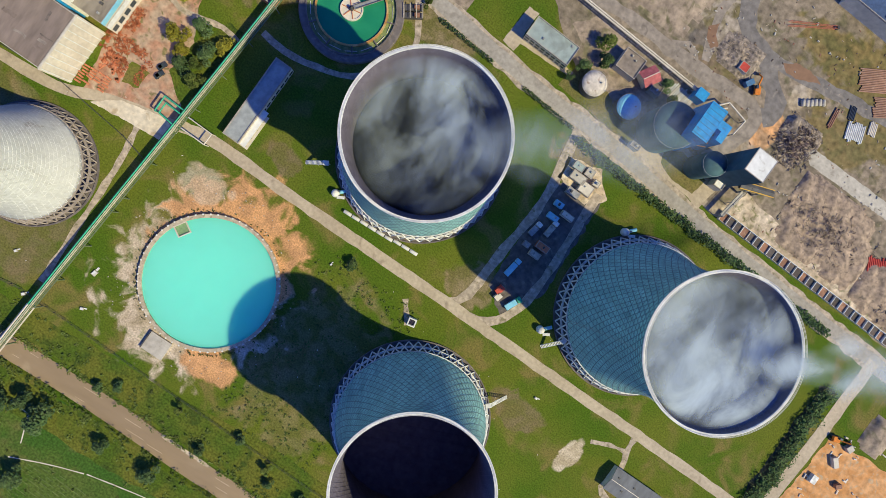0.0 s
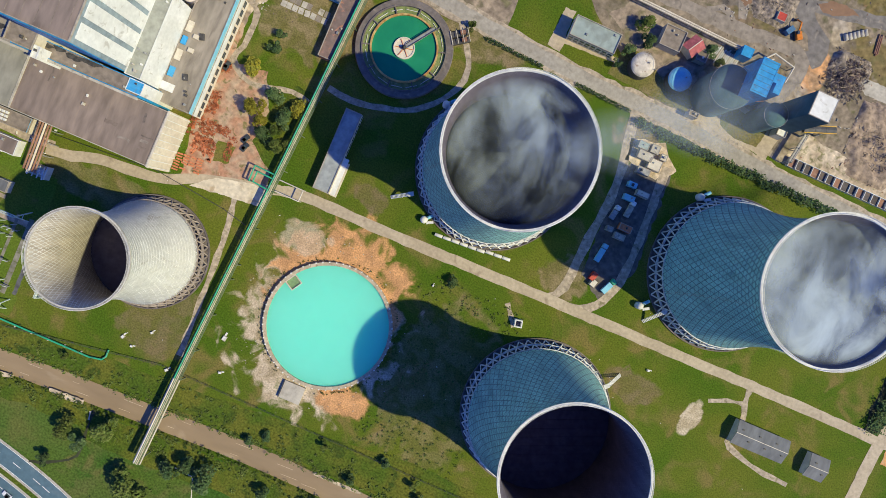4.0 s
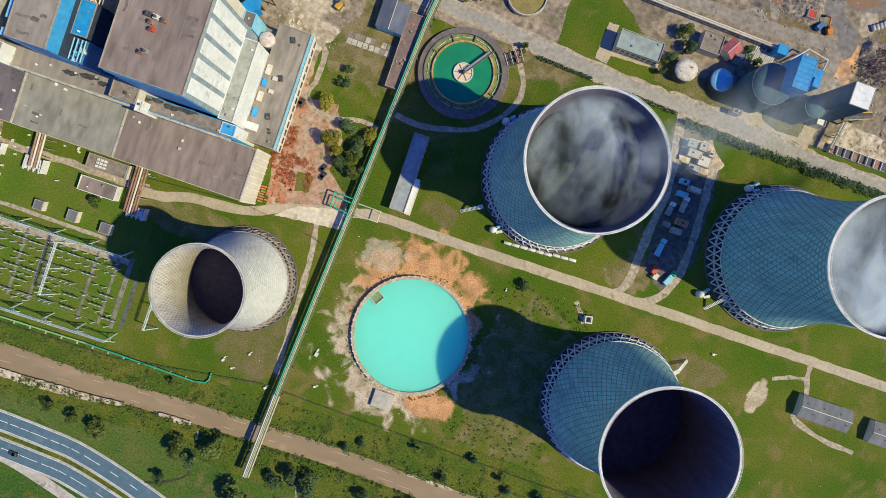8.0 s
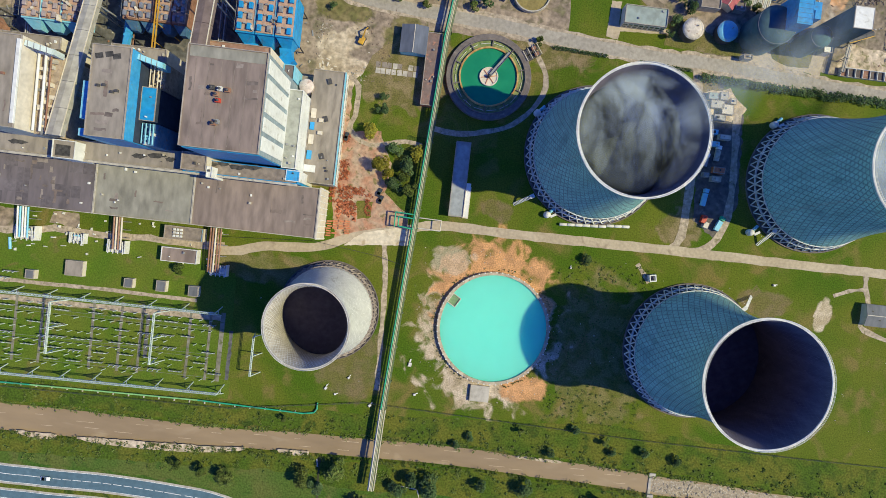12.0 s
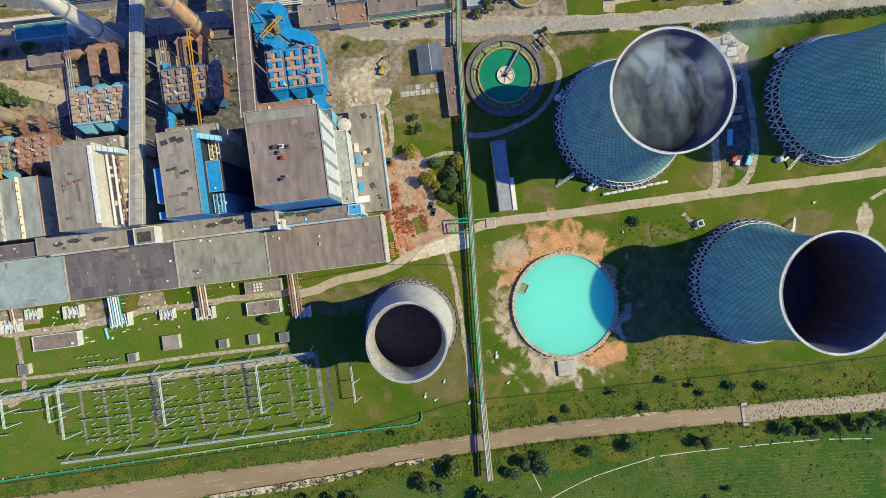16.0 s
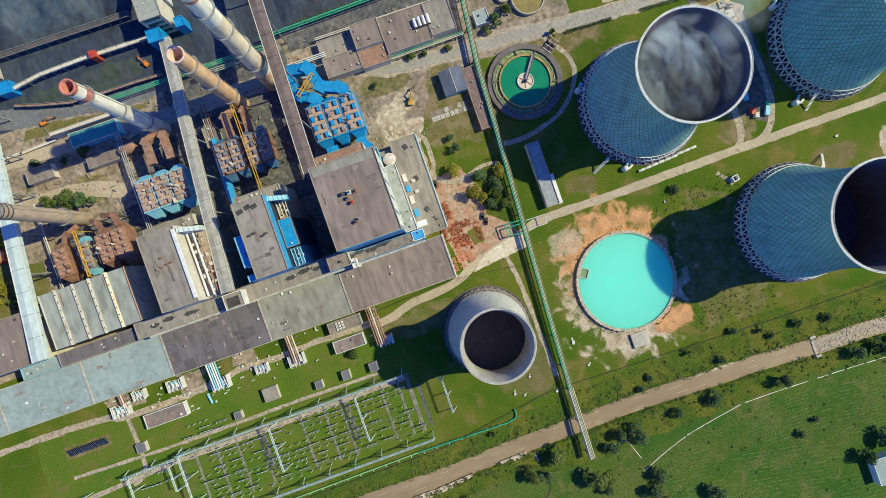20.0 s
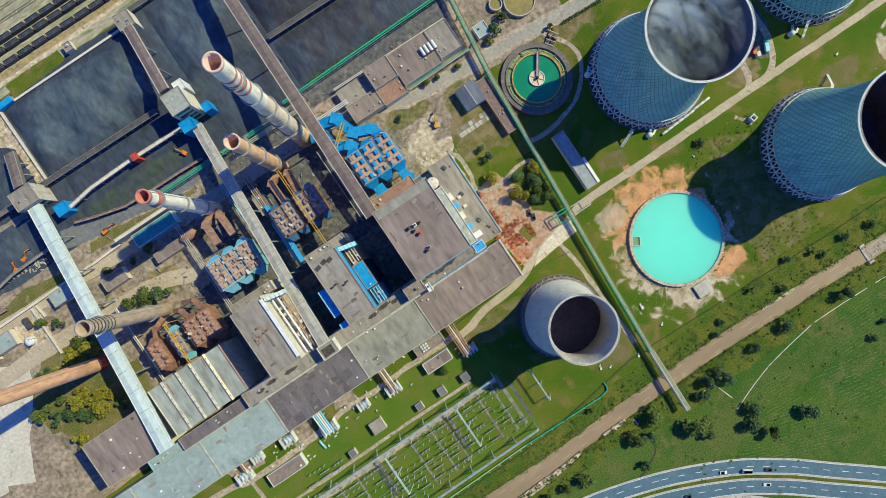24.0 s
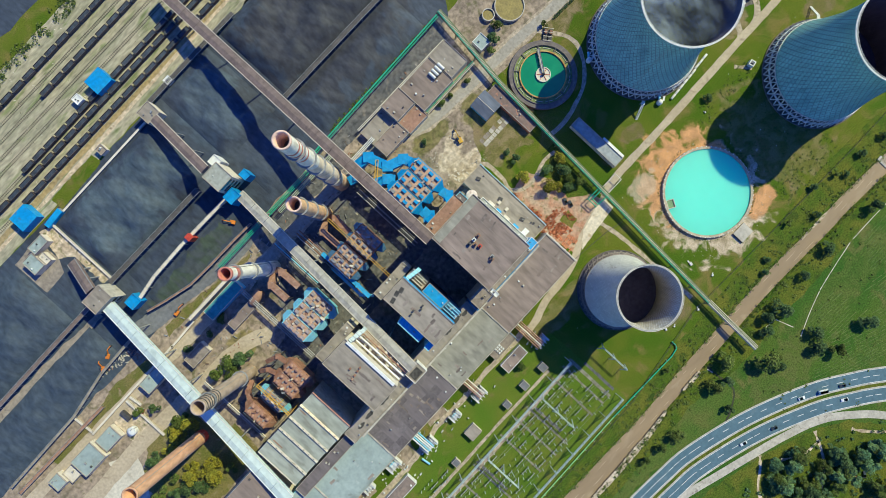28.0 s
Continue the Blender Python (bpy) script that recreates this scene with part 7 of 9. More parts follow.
for x, y0, y1 in ((-222.5, -8, -34), (-173, -8, -34), (-131.2, -16, -41), (-271.5, -8, -25)):
    patch("gravel_strip", [(x - 0.9, y0), (x + 0.9, y0), (x + 0.9, y1), (x - 0.9, y1)], 0.068, M_COALDUST, "dark gravel strip under the switchyard portal", "ground", 1.0, 0.5)
M_TRENCH = mat("trench_cover", (0.25, 0.235, 0.185), (0.19, 0.18, 0.135), (0.13, 0.135, 0.07), scale=0.15, fine=1.2, mix3=0.4)
trench = thing("cable_trench", "grey concrete cable trench covers across the switchyard", "cable trench", kind="structure")
for x in (-136, -142, -152, -176, -186, -200, -225, -238, -250, -262):
    for k in range(7):
        block("cover", trench, M_TRENCH, x, -9.6 - 5.0 * k, 0.04, 1.3 if x != -136 else 2.2, 4.8, 0.14)
road("switchyard_road", [(-330, -15), (-268, -11.5), (-200, -11), (-136, -10)], 2.6, 0.07, M_TRACK, "narrow gravel road through the switchyard", "track", wobble=0.5)
road("switchyard_road", [(-330, -1), (-268, -2.5), (-200, -2), (-150, -2.6)], 1.8, 0.075, M_TRACK, "narrow gravel road beside the gantry", "track", wobble=0.5)
road("yard_path", [(-291, 22), (-290, -2), (-292, -12), (-300, -16)], 2.4, 0.08, M_TRACK, "narrow worn path", "footpath", wobble=0.5)
wires = thing("busbars", "thin aluminium busbars strung over the switchyard", "busbar")
for y in (-13.2, -14.8, -26.7, -28.3, -38):
    rod("wire", wires, M_STEEL, (-266, y, 8.5), (-137, y, 8.5), 0.1, 6)

# ---- fences ----
def fence(label, pts, step=4.0, h=2.0):
    f_ = thing("fence", label, "fence")
    for a, b in zip(pts, pts[1:]):
        a, b = Vector((*a, 0)), Vector((*b, 0))
        n = max(1, int((b - a).length / step))
        for i in range(n):
            q = a + (b - a) * i / n
            block("post", f_, M_DARKSTEEL, q.x, q.y, 0, 0.16, 0.16, h)
        for zz in (0.25, 0.5, 0.75, 1.0):
            rod("wire", f_, M_DARKSTEEL, a + Vector((0, 0, h * zz)), b + Vector((0, 0, h * zz)), 0.07, 6)


fence("dark wire fence along the river bank", [(-420, -56.5), (-128, -54.5), (-60, -44.5), (-15, -46), (82, -49), (170, -50), (255, -50)])
fence("dark wire fence between road and cooling tower", [(-140, 31), (-95, 34), (-62, 30), (-50, 27)], 5)

# ---- things on the grass ----
row = thing("white_pipe_row", "row of white pipe sections lying along the tower", "pipe sections", 0, 0)
for i in range(9):
    x, y = 27.5 + 4.0 * i, 56.6 + 0.24 * i + (0.5 if i > 5 else 0)
    rod("section", row, M_RIM, (x, y, 0.9), (x + 3.6, y + 0.2, 0.9), 1.5, 12)
ws = thing("white_kiosk", "small white square kiosk with a dark open top", "kiosk", 77.8, 34.6, 0, 12)
for i in range(4):
    block("side", ws, M_WHITE, *((1.5, 0), (0, 1.5), (-1.5, 0), (0, -1.5))[i], 0, *((0.5, 3.5), (2.5, 0.5), (0.5, 3.5), (2.5, 0.5))[i], 3.0)
block("floor", ws, M_DARK, 0, 0, 0.3, 2.6, 2.6, 0.2)
for x, y, s in ((-40, -23, 2.2), (-81, -39.5, 1.6), (-58, -46, 1.6), (-70, -33, 1.3), (-36, -38, 1.4), (-76, -42, 1.2), (142, 38, 1.4), (36, 35, 1.0)):
    vc = thing("valve_chamber", "small pale concrete valve chamber in the grass", "valve chamber", x, y, 0, x * 7 % 90)
    block("chamber", vc, M_CONC, 0, 0, 0, s, s * 0.8, 0.8, bev=0.06)
    block("lid", vc, M_WHITE, 0.1, 0, 0.8, s * 0.7, s * 0.6, 0.12)
    block("step", vc, M_RIM, s * 0.9, 0.3, 0, s * 0.7, s * 0.35, 0.4)
for x, y, r in ((125.5, 63.6, 0), (20.5, 60.6, 0), (9.5, 111, 0), (131, 119.5, 0)):
    pu = thing("riser_pump", "pale blue riser pipe and pump at a tower's foot", "pump", x, y, 0, 30)
    bm = bmesh.new()
    lathe(bm, [(1.7, 0), (1.7, 2.2), (1.4, 3.0), (0.7, 3.5), (0.02, 3.6)], 20)
    part("dome", bm, M_RIM, pu, "", True)
    rod("inlet_pipe", pu, M_CYAN, (0, 0, 1.4), (4.8, 1.5, 1.6), 1.5, 14)
    rod("valve_stem", pu, M_STEEL, (1.8, 0.6, 2), (1.8, 0.6, 4.0), 0.4)
    block("platform", pu, M_STRUT, 2.4, -1.6, 2.6, 3.2, 1.2, 0.2)
    for i in range(2):
        bar("platform_leg", pu, M_STRUT, (1.2 + 2.4 * i, -1.6, 0), (1.2 + 2.4 * i, -1.6, 2.6), 0.2)
for x, y, rz in ((133, 62, 60), (127.5, 27.5, 225), (7.5, 66.5, 30)):
    st = thing("access_stair", "pale steel access stair leading into a cooling tower", "stair", x, y, 0, rz)
    for s in (-0.7, 0.7):
        bar("stringer", st, M_STRUT, (0, s, 0), (0, s + 0.0, 0.2), 0.2)
        bar("stringer", st, M_STRUT, (-5, s, 0.1), (3, s, 6.4), 0.22)
    for i in range(14):
        block("tread", st, M_STRUT, -5 + 8 * i / 14, 0, 0.2 + 6.2 * i / 14, 0.4, 1.4, 0.08)
    block("landing", st, M_STRUT, 4, 0, 6.3, 2.4, 2.0, 0.2)
    bar("post", st, M_STRUT, (4.8, 0, 0), (4.8, 0, 6.3), 0.3)
M_REDLEAF = mat("red_brown_foliage", (0.4, 0.13, 0.065), (0.3, 0.1, 0.05), scale=0.4, fine=1.5, grain=0.3, rough=0.9, spec=0.1)
rnd = random.Random(77)
for (cx, cy, rx, ry, n_) in ((-84.5, 59, 5.5, 4.5, 90), (-80.5, 52.5, 4.5, 3.0, 60), (-84.6, 71, 3.0, 5.0, 60), (-84.8, 88, 2.0, 2.6, 24), (-75.5, 61.5, 3.2, 1.6, 24), (-70, 55, 1.2, 5.0, 24)):
    shrubs("bushes", "low rust-red shrubs in the bed beside the hall", [(cx + rx * (2 * rnd.random() - 1), cy + ry * (2 * rnd.random() - 1), 0.5 + rnd.random() * 0.6, 0.9, 14) for _ in range(n_)], M_REDLEAF, 0.28, int(-cx + cy), "shrubs")
# brick stacks and beds by the hall
rnd = random.Random(31)
for i in range(4):
    for j in range(7):
        if rnd.random() < 0.85:
            bs = thing("brick_stack", "low stack of rust-red bricks in a row", "brick stack", -88.5 + 3.1 * i + rnd.gauss(0, 0.2), 37.6 + 1.2 * j + 0.3 * i, 0, rnd.gauss(0, 4), "brick stacks")
            block("bricks", bs, M_BRICK, 0, 0, 0, 2.4, 0.7, 0.7 + rnd.random() * 0.4, bev=0.04)
for i in range(30):
    x, y = -86 + 12 * rnd.random(), 46.5 + 9.5 * rnd.random()
    bs = thing("brick_stack", "scattered heap of rust-red bricks on the bed", "brick stack", x, y, 0, rnd.random() * 180, "brick stacks")
    block("bricks", bs, M_BRICK, 0, 0, 0, 0.8 + rnd.random() * 1.4, 0.6 + rnd.random() * 0.6, 0.5, bev=0.04)
patch("bed", [(-75, 47), (-68, 49), (-68, 57), (-76, 56.5)], 0.09, M_GRASS, "small grass bed among bricks", "grass", 1.2, 0.8)

# ---- vehicles ----
def car(x, y, rz, paint, label, length=4.4, width=1.8, height=1.45, van=False):
    c = thing("car" if not van else "van", label, "car" if not van else "van", x, y, 0.14, rz, "vehicles on the roads")
    bm = bmesh.new()
    l, w = length / 2, width / 2
    prof = [(-l, 0.35), (-l, 0.85), (-l * 0.8, 0.95), (l * 0.55, 0.95), (l, 0.75), (l, 0.35)] if not van else [(-l, 0.35), (-l, 1.2), (l * 0.6, 1.2), (l, 1.0), (l, 0.35)]
    a = [bm.verts.new((px_, -w, pz)) for px_, pz in prof]
    b = [bm.verts.new((px_, w, pz)) for px_, pz in prof]
    n = len(prof)
    for k in range(n):
        bm.faces.new((a[k], a[(k + 1) % n], b[(k + 1) % n], b[k]))
    bm.faces.new(a[::-1]), bm.faces.new(b)
    bmesh.ops.recalc_face_normals(bm, faces=bm.faces[:])
    bmesh.ops.bevel(bm, geom=bm.edges[:], offset=0.07, segments=2, affect="EDGES")
    part("body", bm, paint, c)
    bm = bmesh.new()
    z0, z1 = (0.95, height) if not van else (1.2, height)
    xb, xf = (-l * 0.72, l * 0.3) if not van else (-l * 0.98, l * 0.72)
    lo = [bm.verts.new((u, v, z0)) for u, v in ((xb, -w * 0.92), (xf, -w * 0.92), (xf, w * 0.92), (xb, w * 0.92))]
    hi = [bm.verts.new((u, v, z1)) for u, v in ((xb + (0.35 if not van else 0.05), -w * 0.75), (xf - 0.6, -w * 0.75), (xf - 0.6, w * 0.75), (xb + (0.35 if not van else 0.05), w * 0.75))]
    for k in range(4):
        bm.faces.new((lo[k], lo[(k + 1) % 4], hi[(k + 1) % 4], hi[k]))
    part("glazing", bm, M_GLASS if not van else paint, c)
    bm = bmesh.new()
    bm.faces.new([bm.verts.new(v.co if False else v) for v in ((xb + 0.3, -w * 0.76, z1 + 0.02), (xf - 0.55, -w * 0.76, z1 + 0.02), (xf - 0.55, w * 0.76, z1 + 0.02), (xb + 0.3, w * 0.76, z1 + 0.02))])
    bmesh.ops.solidify(bm, geom=bm.faces[:], thickness=0.05)
    part("roof", bm, paint, c)
    if van:
        block("windscreen", c, M_GLASS, xf + 0.02, 0, z0 + 0.1, 0.5, w * 1.5, height * 0.3)
    for sx in (-0.62, 0.62):
        for sy in (-1, 1):
            wh = rod("wheel", c, M_TYRE, (l * sx, sy * (w - 0.18), 0.32), (l * sx, sy * (w + 0.02), 0.32), 0.64, 14)


for x, y, rz, pt, lab, L, W_, H_, van in ((-42.0, -140.0, -34, M_CARWHITE, "white delivery van driving on the highway", 6.2, 2.1, 2.4, True), (-54.5, -132.6, -26, M_CARWHITE, "white car driving on the highway", 4.3, 1.8, 1.5, False),
        (-31.0, -146.6, 146, M_CARDARK, "dark car driving on the highway", 4.4, 1.8, 1.45, False), (-36.6, -153.6, 147, M_CARWHITE, "white car driving on the highway", 4.6, 1.8, 1.5, False),
        (-80.2, -132.6, 157, M_CARDARK, "dark car driving on the highway", 4.3, 1.8, 1.45, False), (-100.6, -124.6, 162, M_CARWHITE, "white car driving on the highway", 4.5, 1.8, 1.5, False),
        (-186, -112.0, 178, M_CARWHITE, "white car driving on the highway", 4.4, 1.8, 1.5, False), (-160, -112.8, 176, M_CARDARK, "dark car driving on the highway", 4.4, 1.8, 1.45, False), (-215, -99.6, 0, M_CARWHITE, "white car driving on the highway", 4.4, 1.8, 1.5, False),
        (-65, 62, 70, M_CARDARK, "dark car parked beside the hall", 4.3, 1.8, 1.45, False), (-64, 58.5, 70, M_CARDARK, "dark car parked beside the hall", 4.3, 1.8, 1.45, False), (-84.5, 88, 80, M_CARDARK, "dark car parked at the annex", 4.3, 1.8, 1.45, False),
        (-69.7, -186.9, 40, M_CARWHITE, "white car parked by the slip road", 4.3, 1.8, 1.45, False), (-66.5, -190.5, 40, M_RED, "red car parked by the slip road", 4.3, 1.8, 1.45, False), (-62.9, -195.3, 40, M_CARDARK, "dark car parked by the slip road", 4.3, 1.8, 1.45, False)):
    car(x, y, rz, pt, lab, L, W_, H_, van)


def truck(x, y, rz, cab, bed, label, length=9.0):
    t = thing("truck", label, "truck", x, y, 0.05, rz)
    block("chassis", t, M_DARKSTEEL, 0, 0, 0.5, length, 1.0, 0.35)
    block("cab", t, cab, length / 2 - 1.0, 0, 0.6, 2.0, 2.4, 2.2, bev=0.18)
    block("bed", t, bed, -1.1, 0, 0.9, length - 2.6, 2.45, 1.5, bev=0.06)
    block("windscreen", t, M_GLASS, length / 2 - 0.1, 0, 1.7, 0.25, 2.0, 0.8)
    for px_ in (-length * 0.35, -length * 0.18, length * 0.36):
        for s in (-1, 1):
            rod("wheel", t, M_TYRE, (px_, s * 0.9, 0.5), (px_, s * 1.2, 0.5), 1.0, 14)


truck(99.5, 78.5, 82, M_CYAN, M_CYAN, "long light-blue truck parked on the dirt lot")
truck(108.8, 66, 66, M_GREEN, M_CYAN, "green and blue truck parked at the lot's end", 8)
truck(103.5, 101.5, 84, M_WHITE, M_CONC, "white-cabbed truck parked in the shade", 8)
truck(97.8, 97.5, 80, M_WHITE, M_STEEL, "grey truck parked in the shade", 7)
def container(x, y, z, rz, sx, sy, sz, paint, label, name="container"):
    c = thing(name, label, "container", x, y, z, rz)
    block("box", c, paint, 0, 0, 0, sx, sy, sz, bev=0.05)
    for i in range(int(sx / 0.9)):
        for s in (-1, 1):
            block("rib", c, paint, -sx / 2 + 0.5 + 0.9 * i, s * (sy / 2 + 0.04), 0.15, 0.3, 0.1, sz - 0.3)
    block("door", c, M_STEEL, sx / 2 + 0.04, 0, 0.15, 0.08, sy - 0.3, sz - 0.3)


container(100.6, 67.5, 0, 75, 4, 2.4, 2.5, M_RED, "red container at the dirt lot")
container(101.8, 64.6, 0, 75, 3, 2.4, 2.5, M_CREAM, "cream container at the dirt lot")
for i, (x, y, a, b, c_) in enumerate(((100, 126, 7, 4, M_CONC), (105.5, 124, 6, 5, M_CREAM), (97.5, 130, 5, 3.5, M_ROOFBLUE), (103, 130.5, 4, 4, M_CONC), (108, 128.5, 3, 3, M_CREAM), (102, 119.5, 6, 3, M_STEEL), (106, 110, 6, 2.6, M_CREAM), (101, 106, 5, 2.5, M_CYAN), (105, 93, 6, 3.2, M_BRICK), (104, 88.5, 5, 2.8, M_CONC), (100, 112, 4, 2.4, M_CYAN), (98.5, 90, 3, 2.4, M_STEEL))):
    building("site_cabin", "small flat-roofed site cabin on the lot", x - a / 2, x + a / 2, y - b / 2, y + b / 2, 2.8, c_, c_, vents=1, category="cabin", parapet=0.1)
def excavator(x, y, rz, label, paint=M_YELLOW, s=1.0):
    e = thing("excavator", label, "excavator", x, y, 0, rz)
    for k in (-1, 1):
        block("track", e, M_DARKSTEEL, 0, k * 1.1 * s, 0, 4.2 * s, 0.7 * s, 0.9 * s, bev=0.15)
    block("house", e, paint, -0.4 * s, 0, 1.0 * s, 3.6 * s, 2.6 * s, 1.3 * s, bev=0.15)
    block("cab", e, M_GLASS, 0.9 * s, 0.8 * s, 1.6 * s, 1.5 * s, 1.0 * s, 1.5 * s, bev=0.1)
    bar("boom", e, paint, (1.2 * s, 0, 1.8 * s), (4.6 * s, 0, 4.2 * s), 0.55 * s)
    bar("stick", e, paint, (4.6 * s, 0, 4.2 * s), (6.8 * s, 0, 1.6 * s), 0.42 * s)
    block("bucket", e, M_DARKSTEEL, 6.9 * s, 0, 0.6 * s, 1.1 * s, 1.3 * s, 1.1 * s)


excavator(-82, 136.5, 70, "yellow excavator standing on white rubble", s=1.0)
excavator(142, 203.4, 120, "orange excavator in the scrap yard", mat("orange_paint", (0.62, 0.2, 0.03), (0.55, 0.17, 0.03)))
for x, y, rz in ((-327, 205, 30), (-335, 202, 60), (-279, 192, 10), (-215, 205, 120)):
    excavator(x, y, rz, "orange loader working on the coal", MATS["orange_paint"], 0.9)
excavator(268, 101, 20, "orange excavator on the sand lot", MATS["orange_paint"])

# ---- coal yard ----
def heap(x0, x1, y0, y1, h, label, material=M_COAL, seed=1, cell=2.2, edge=9.0, name="coal_heap", furrow=0.35):
    """A long mound with slumped edges and ridges."""
    nx, ny = max(3, int((x1 - x0) / cell)), max(3, int((y1 - y0) / cell))
    verts, faces, bare = [], [], []
    for j in range(ny + 1):
        for i in range(nx + 1):
            x, y = x0 + (x1 - x0) * i / nx, y0 + (y1 - y0) * j / ny
            e = min(x - x0, x1 - x, y - y0, y1 - y) / edge
            n = noise.fractal((x * 0.05, y * 0.05, seed), 0.9, 2.1, 5)
            if name != "coal_heap":
                u, v = abs(2 * (x - x0) / (x1 - x0) - 1), abs(2 * (y - y0) / (y1 - y0) - 1)
                e = min((1 - u ** 2.6 - v ** 2.6 + 1.1 * n) * 1.8, min(x - x0, x1 - x, y - y0, y1 - y) / 2.5)
            k = max(0.0, min(1.0, e)) ** 0.8
            ridge = furrow * math.sin((x + 0.6 * y) * 0.75 + 2.5 * noise.noise((x * 0.05, y * 0.05, seed + 4)))
            verts.append((x, y, 0.055 + max(0.0, k * (h * (0.72 + 0.45 * n) + ridge))))
            bare.append(k <= 0 and name != "coal_heap")
    for j in range(ny):
        for i in range(nx):
            a = j * (nx + 1) + i
            q = (a, a + 1, a + nx + 2, a + nx + 1)
            if not all(bare[p] for p in q):
                faces.append(q)
    me = bpy.data.meshes.new(name)
    me.from_pydata(verts, [], faces)
    for p in me.polygons:
        p.use_smooth = True
    me.materials.append(material)
    return tagged(put(name, me), label, "coal heap" if name == "coal_heap" else "heap", kind="stuff")


heap(-289, -205, 236, 284, 7, "broad smooth heap of black coal", seed=1)
heap(-189, -146, 233, 290, 6, "broad heap of dusty black coal", seed=2)
heap(-135, -20, 234, 290, 7, "long ridged heap of black coal", seed=3)
heap(-136, -45, 200, 230, 5, "long heap of black coal beside the green pipe", seed=4)
heap(-282, -212, 218.5, 231.5, 2.6, "narrow heap of coal between two belts", seed=5, edge=5)
heap(-284, -215, 203.5, 213.5, 2.4, "narrow heap of coal beside the belt", seed=6, edge=4)
patch("shed_slab", [(-324.6, 285), (-324.3, 259), (-308, 259.5), (-304, 268), (-304, 286)], 0.068, M_SCRAPROAD, "grey concrete slab round the sheds", "pavement", 1.2, 0.5, 45)
heap(-424, -326, 236, 282, 6, "broad heap of black coal at the yard's end", seed=7)
heap(-430, -322, 200, 226, 4, "long heap of dark coal", seed=8)
heap(-187, -160, 200, 226, 2.0, "low heap of coal by the transfer tower", seed=9, edge=6)
patch("yard_asphalt", [(-304, 196), (-302, 207), (-291, 205), (-279, 201), (-262, 195.6), (-244, 195), (-205, 194.5), (-205, 188), (-225, 186), (-252, 188.6), (-274, 192.4), (-290, 193)], 0.07, mat("yard_tarmac", (0.175, 0.178, 0.185), (0.15, 0.152, 0.16), (0.2, 0.195, 0.185), scale=0.06, fine=1.2, mix3=0.3), "dark curving asphalt yard road", "road", 3, 0.8)
patch("grass_strip", [(-294, 185.4), (-291.5, 191.4), (-272, 190.8), (-251, 187.6), (-222, 184.6), (-222, 182), (-250.7, 184.8), (-280, 185.2)], 0.075, M_DRYGRASS, "strip of dry grass in the plant yard", "grass", 3, 1.2)
road("rail_path", [(-330, 298), (-278, 297.9), (-214, 299), (-159, 300.2), (-60, 301)], 2.2, 0.1, M_SAND, "pale sandy service path along the tracks", "track", wobble=0.7)
patch("ochre_bed", [(-330, 299.4), (-100, 301.4), (-100, 303.2), (-330, 303.2)], 0.09, mat("ochre_bed", (0.36, 0.27, 0.13), (0.30, 0.23, 0.12), scale=0.15, fine=1.2, grain=0.2), "ochre-stained ballast beside the wagons", "ground", 1.5, 0.8)
patch("grass_strip", [(-280, 287), (-243, 289), (-243, 296.5), (-280, 296)], 0.08, M_GRASS, "strip of grass by the tracks", "grass", 3, 0.8)
patch("grass_strip", [(-312, 181.7), (-312.7, 186), (-340, 190.5), (-366, 185), (-398, 186.4), (-398, 180.2), (-340, 181)], 0.075, M_DRYGRASS, "dry grass strip below the belt", "grass", 1.2, 1.2)
patch("grass_strip", [(-350, 94), (-308, 96), (-306, 120), (-330, 122), (-330, 150), (-352, 152), (-372, 120), (-362, 94)], 0.07, M_DRYGRASS, "unmown grass among trees by the hall", "grass", 3, 1.2)
patch("lawn", [(-84, 90), (-62, 94), (-58, 84), (-52, 100), (-53, 126), (-70, 130), (-84, 116)], 0.072, M_GRASS, "green lawn with young trees", "grass", 3, 1.0)
patch("lawn", [(-62, 62), (-50, 52), (-46, 56), (-44, 92), (-54, 92), (-60, 80)], 0.074, M_ROUGHGRASS, "shaded lawn under trees", "grass", 3, 1.0)
patch("grass_strip", [(124.4, 158.6), (131.5, 163), (147.6, 159), (146, 150.6), (134.5, 150.2), (126.4, 153)], 0.09, M_DRYGRASS, "rounded dry lawn island in the road", "grass", 2, 0.5)
patch("grass_strip", [(70, 153), (109, 151.4), (113, 158.4), (94, 161), (80, 168), (72, 166)], 0.082, M_DRYGRASS, "dry lawn round the tanks", "grass", 2, 0.8)


patch("dirt_band", [(160, 152.5), (262, 152.5), (262, 176), (196, 162), (165, 166)], 0.065, M_PALE, "pale churned dirt by the storage bays", "ground", 3, 2)
road("scrap_road", [(30, 193), (60, 193), (82, 195), (100, 194.8), (118, 195.4), (132, 196.6), (144, 197.6), (149.5, 193.5), (149.6, 186), (146, 176), (141, 166)], 6.2, 0.085, M_SCRAPROAD, "dusty yard road", "track", wobble=1.4)
road("scrap_road", [(100, 197), (106, 201), (111.5, 198.5), (113.5, 195)], 3.0, 0.083, M_SCRAPROAD, "dusty yard road", "track", wobble=0.8)
road("grey_yard_road", [(104, 252), (114, 236), (124, 222.5), (137, 217), (149, 208.5), (155, 201), (152, 195)], 8.5, 0.082, M_GREYROAD, "oil-stained grey yard road", "track", wobble=2.2, seed=5)
road("grey_yard_road", [(136, 218.5), (150, 220.5), (165, 223), (185, 226.6), (215, 232), (262, 240)], 6.0, 0.0835, M_GREYROAD, "oil-stained grey yard road", "track", wobble=1.4, seed=6)
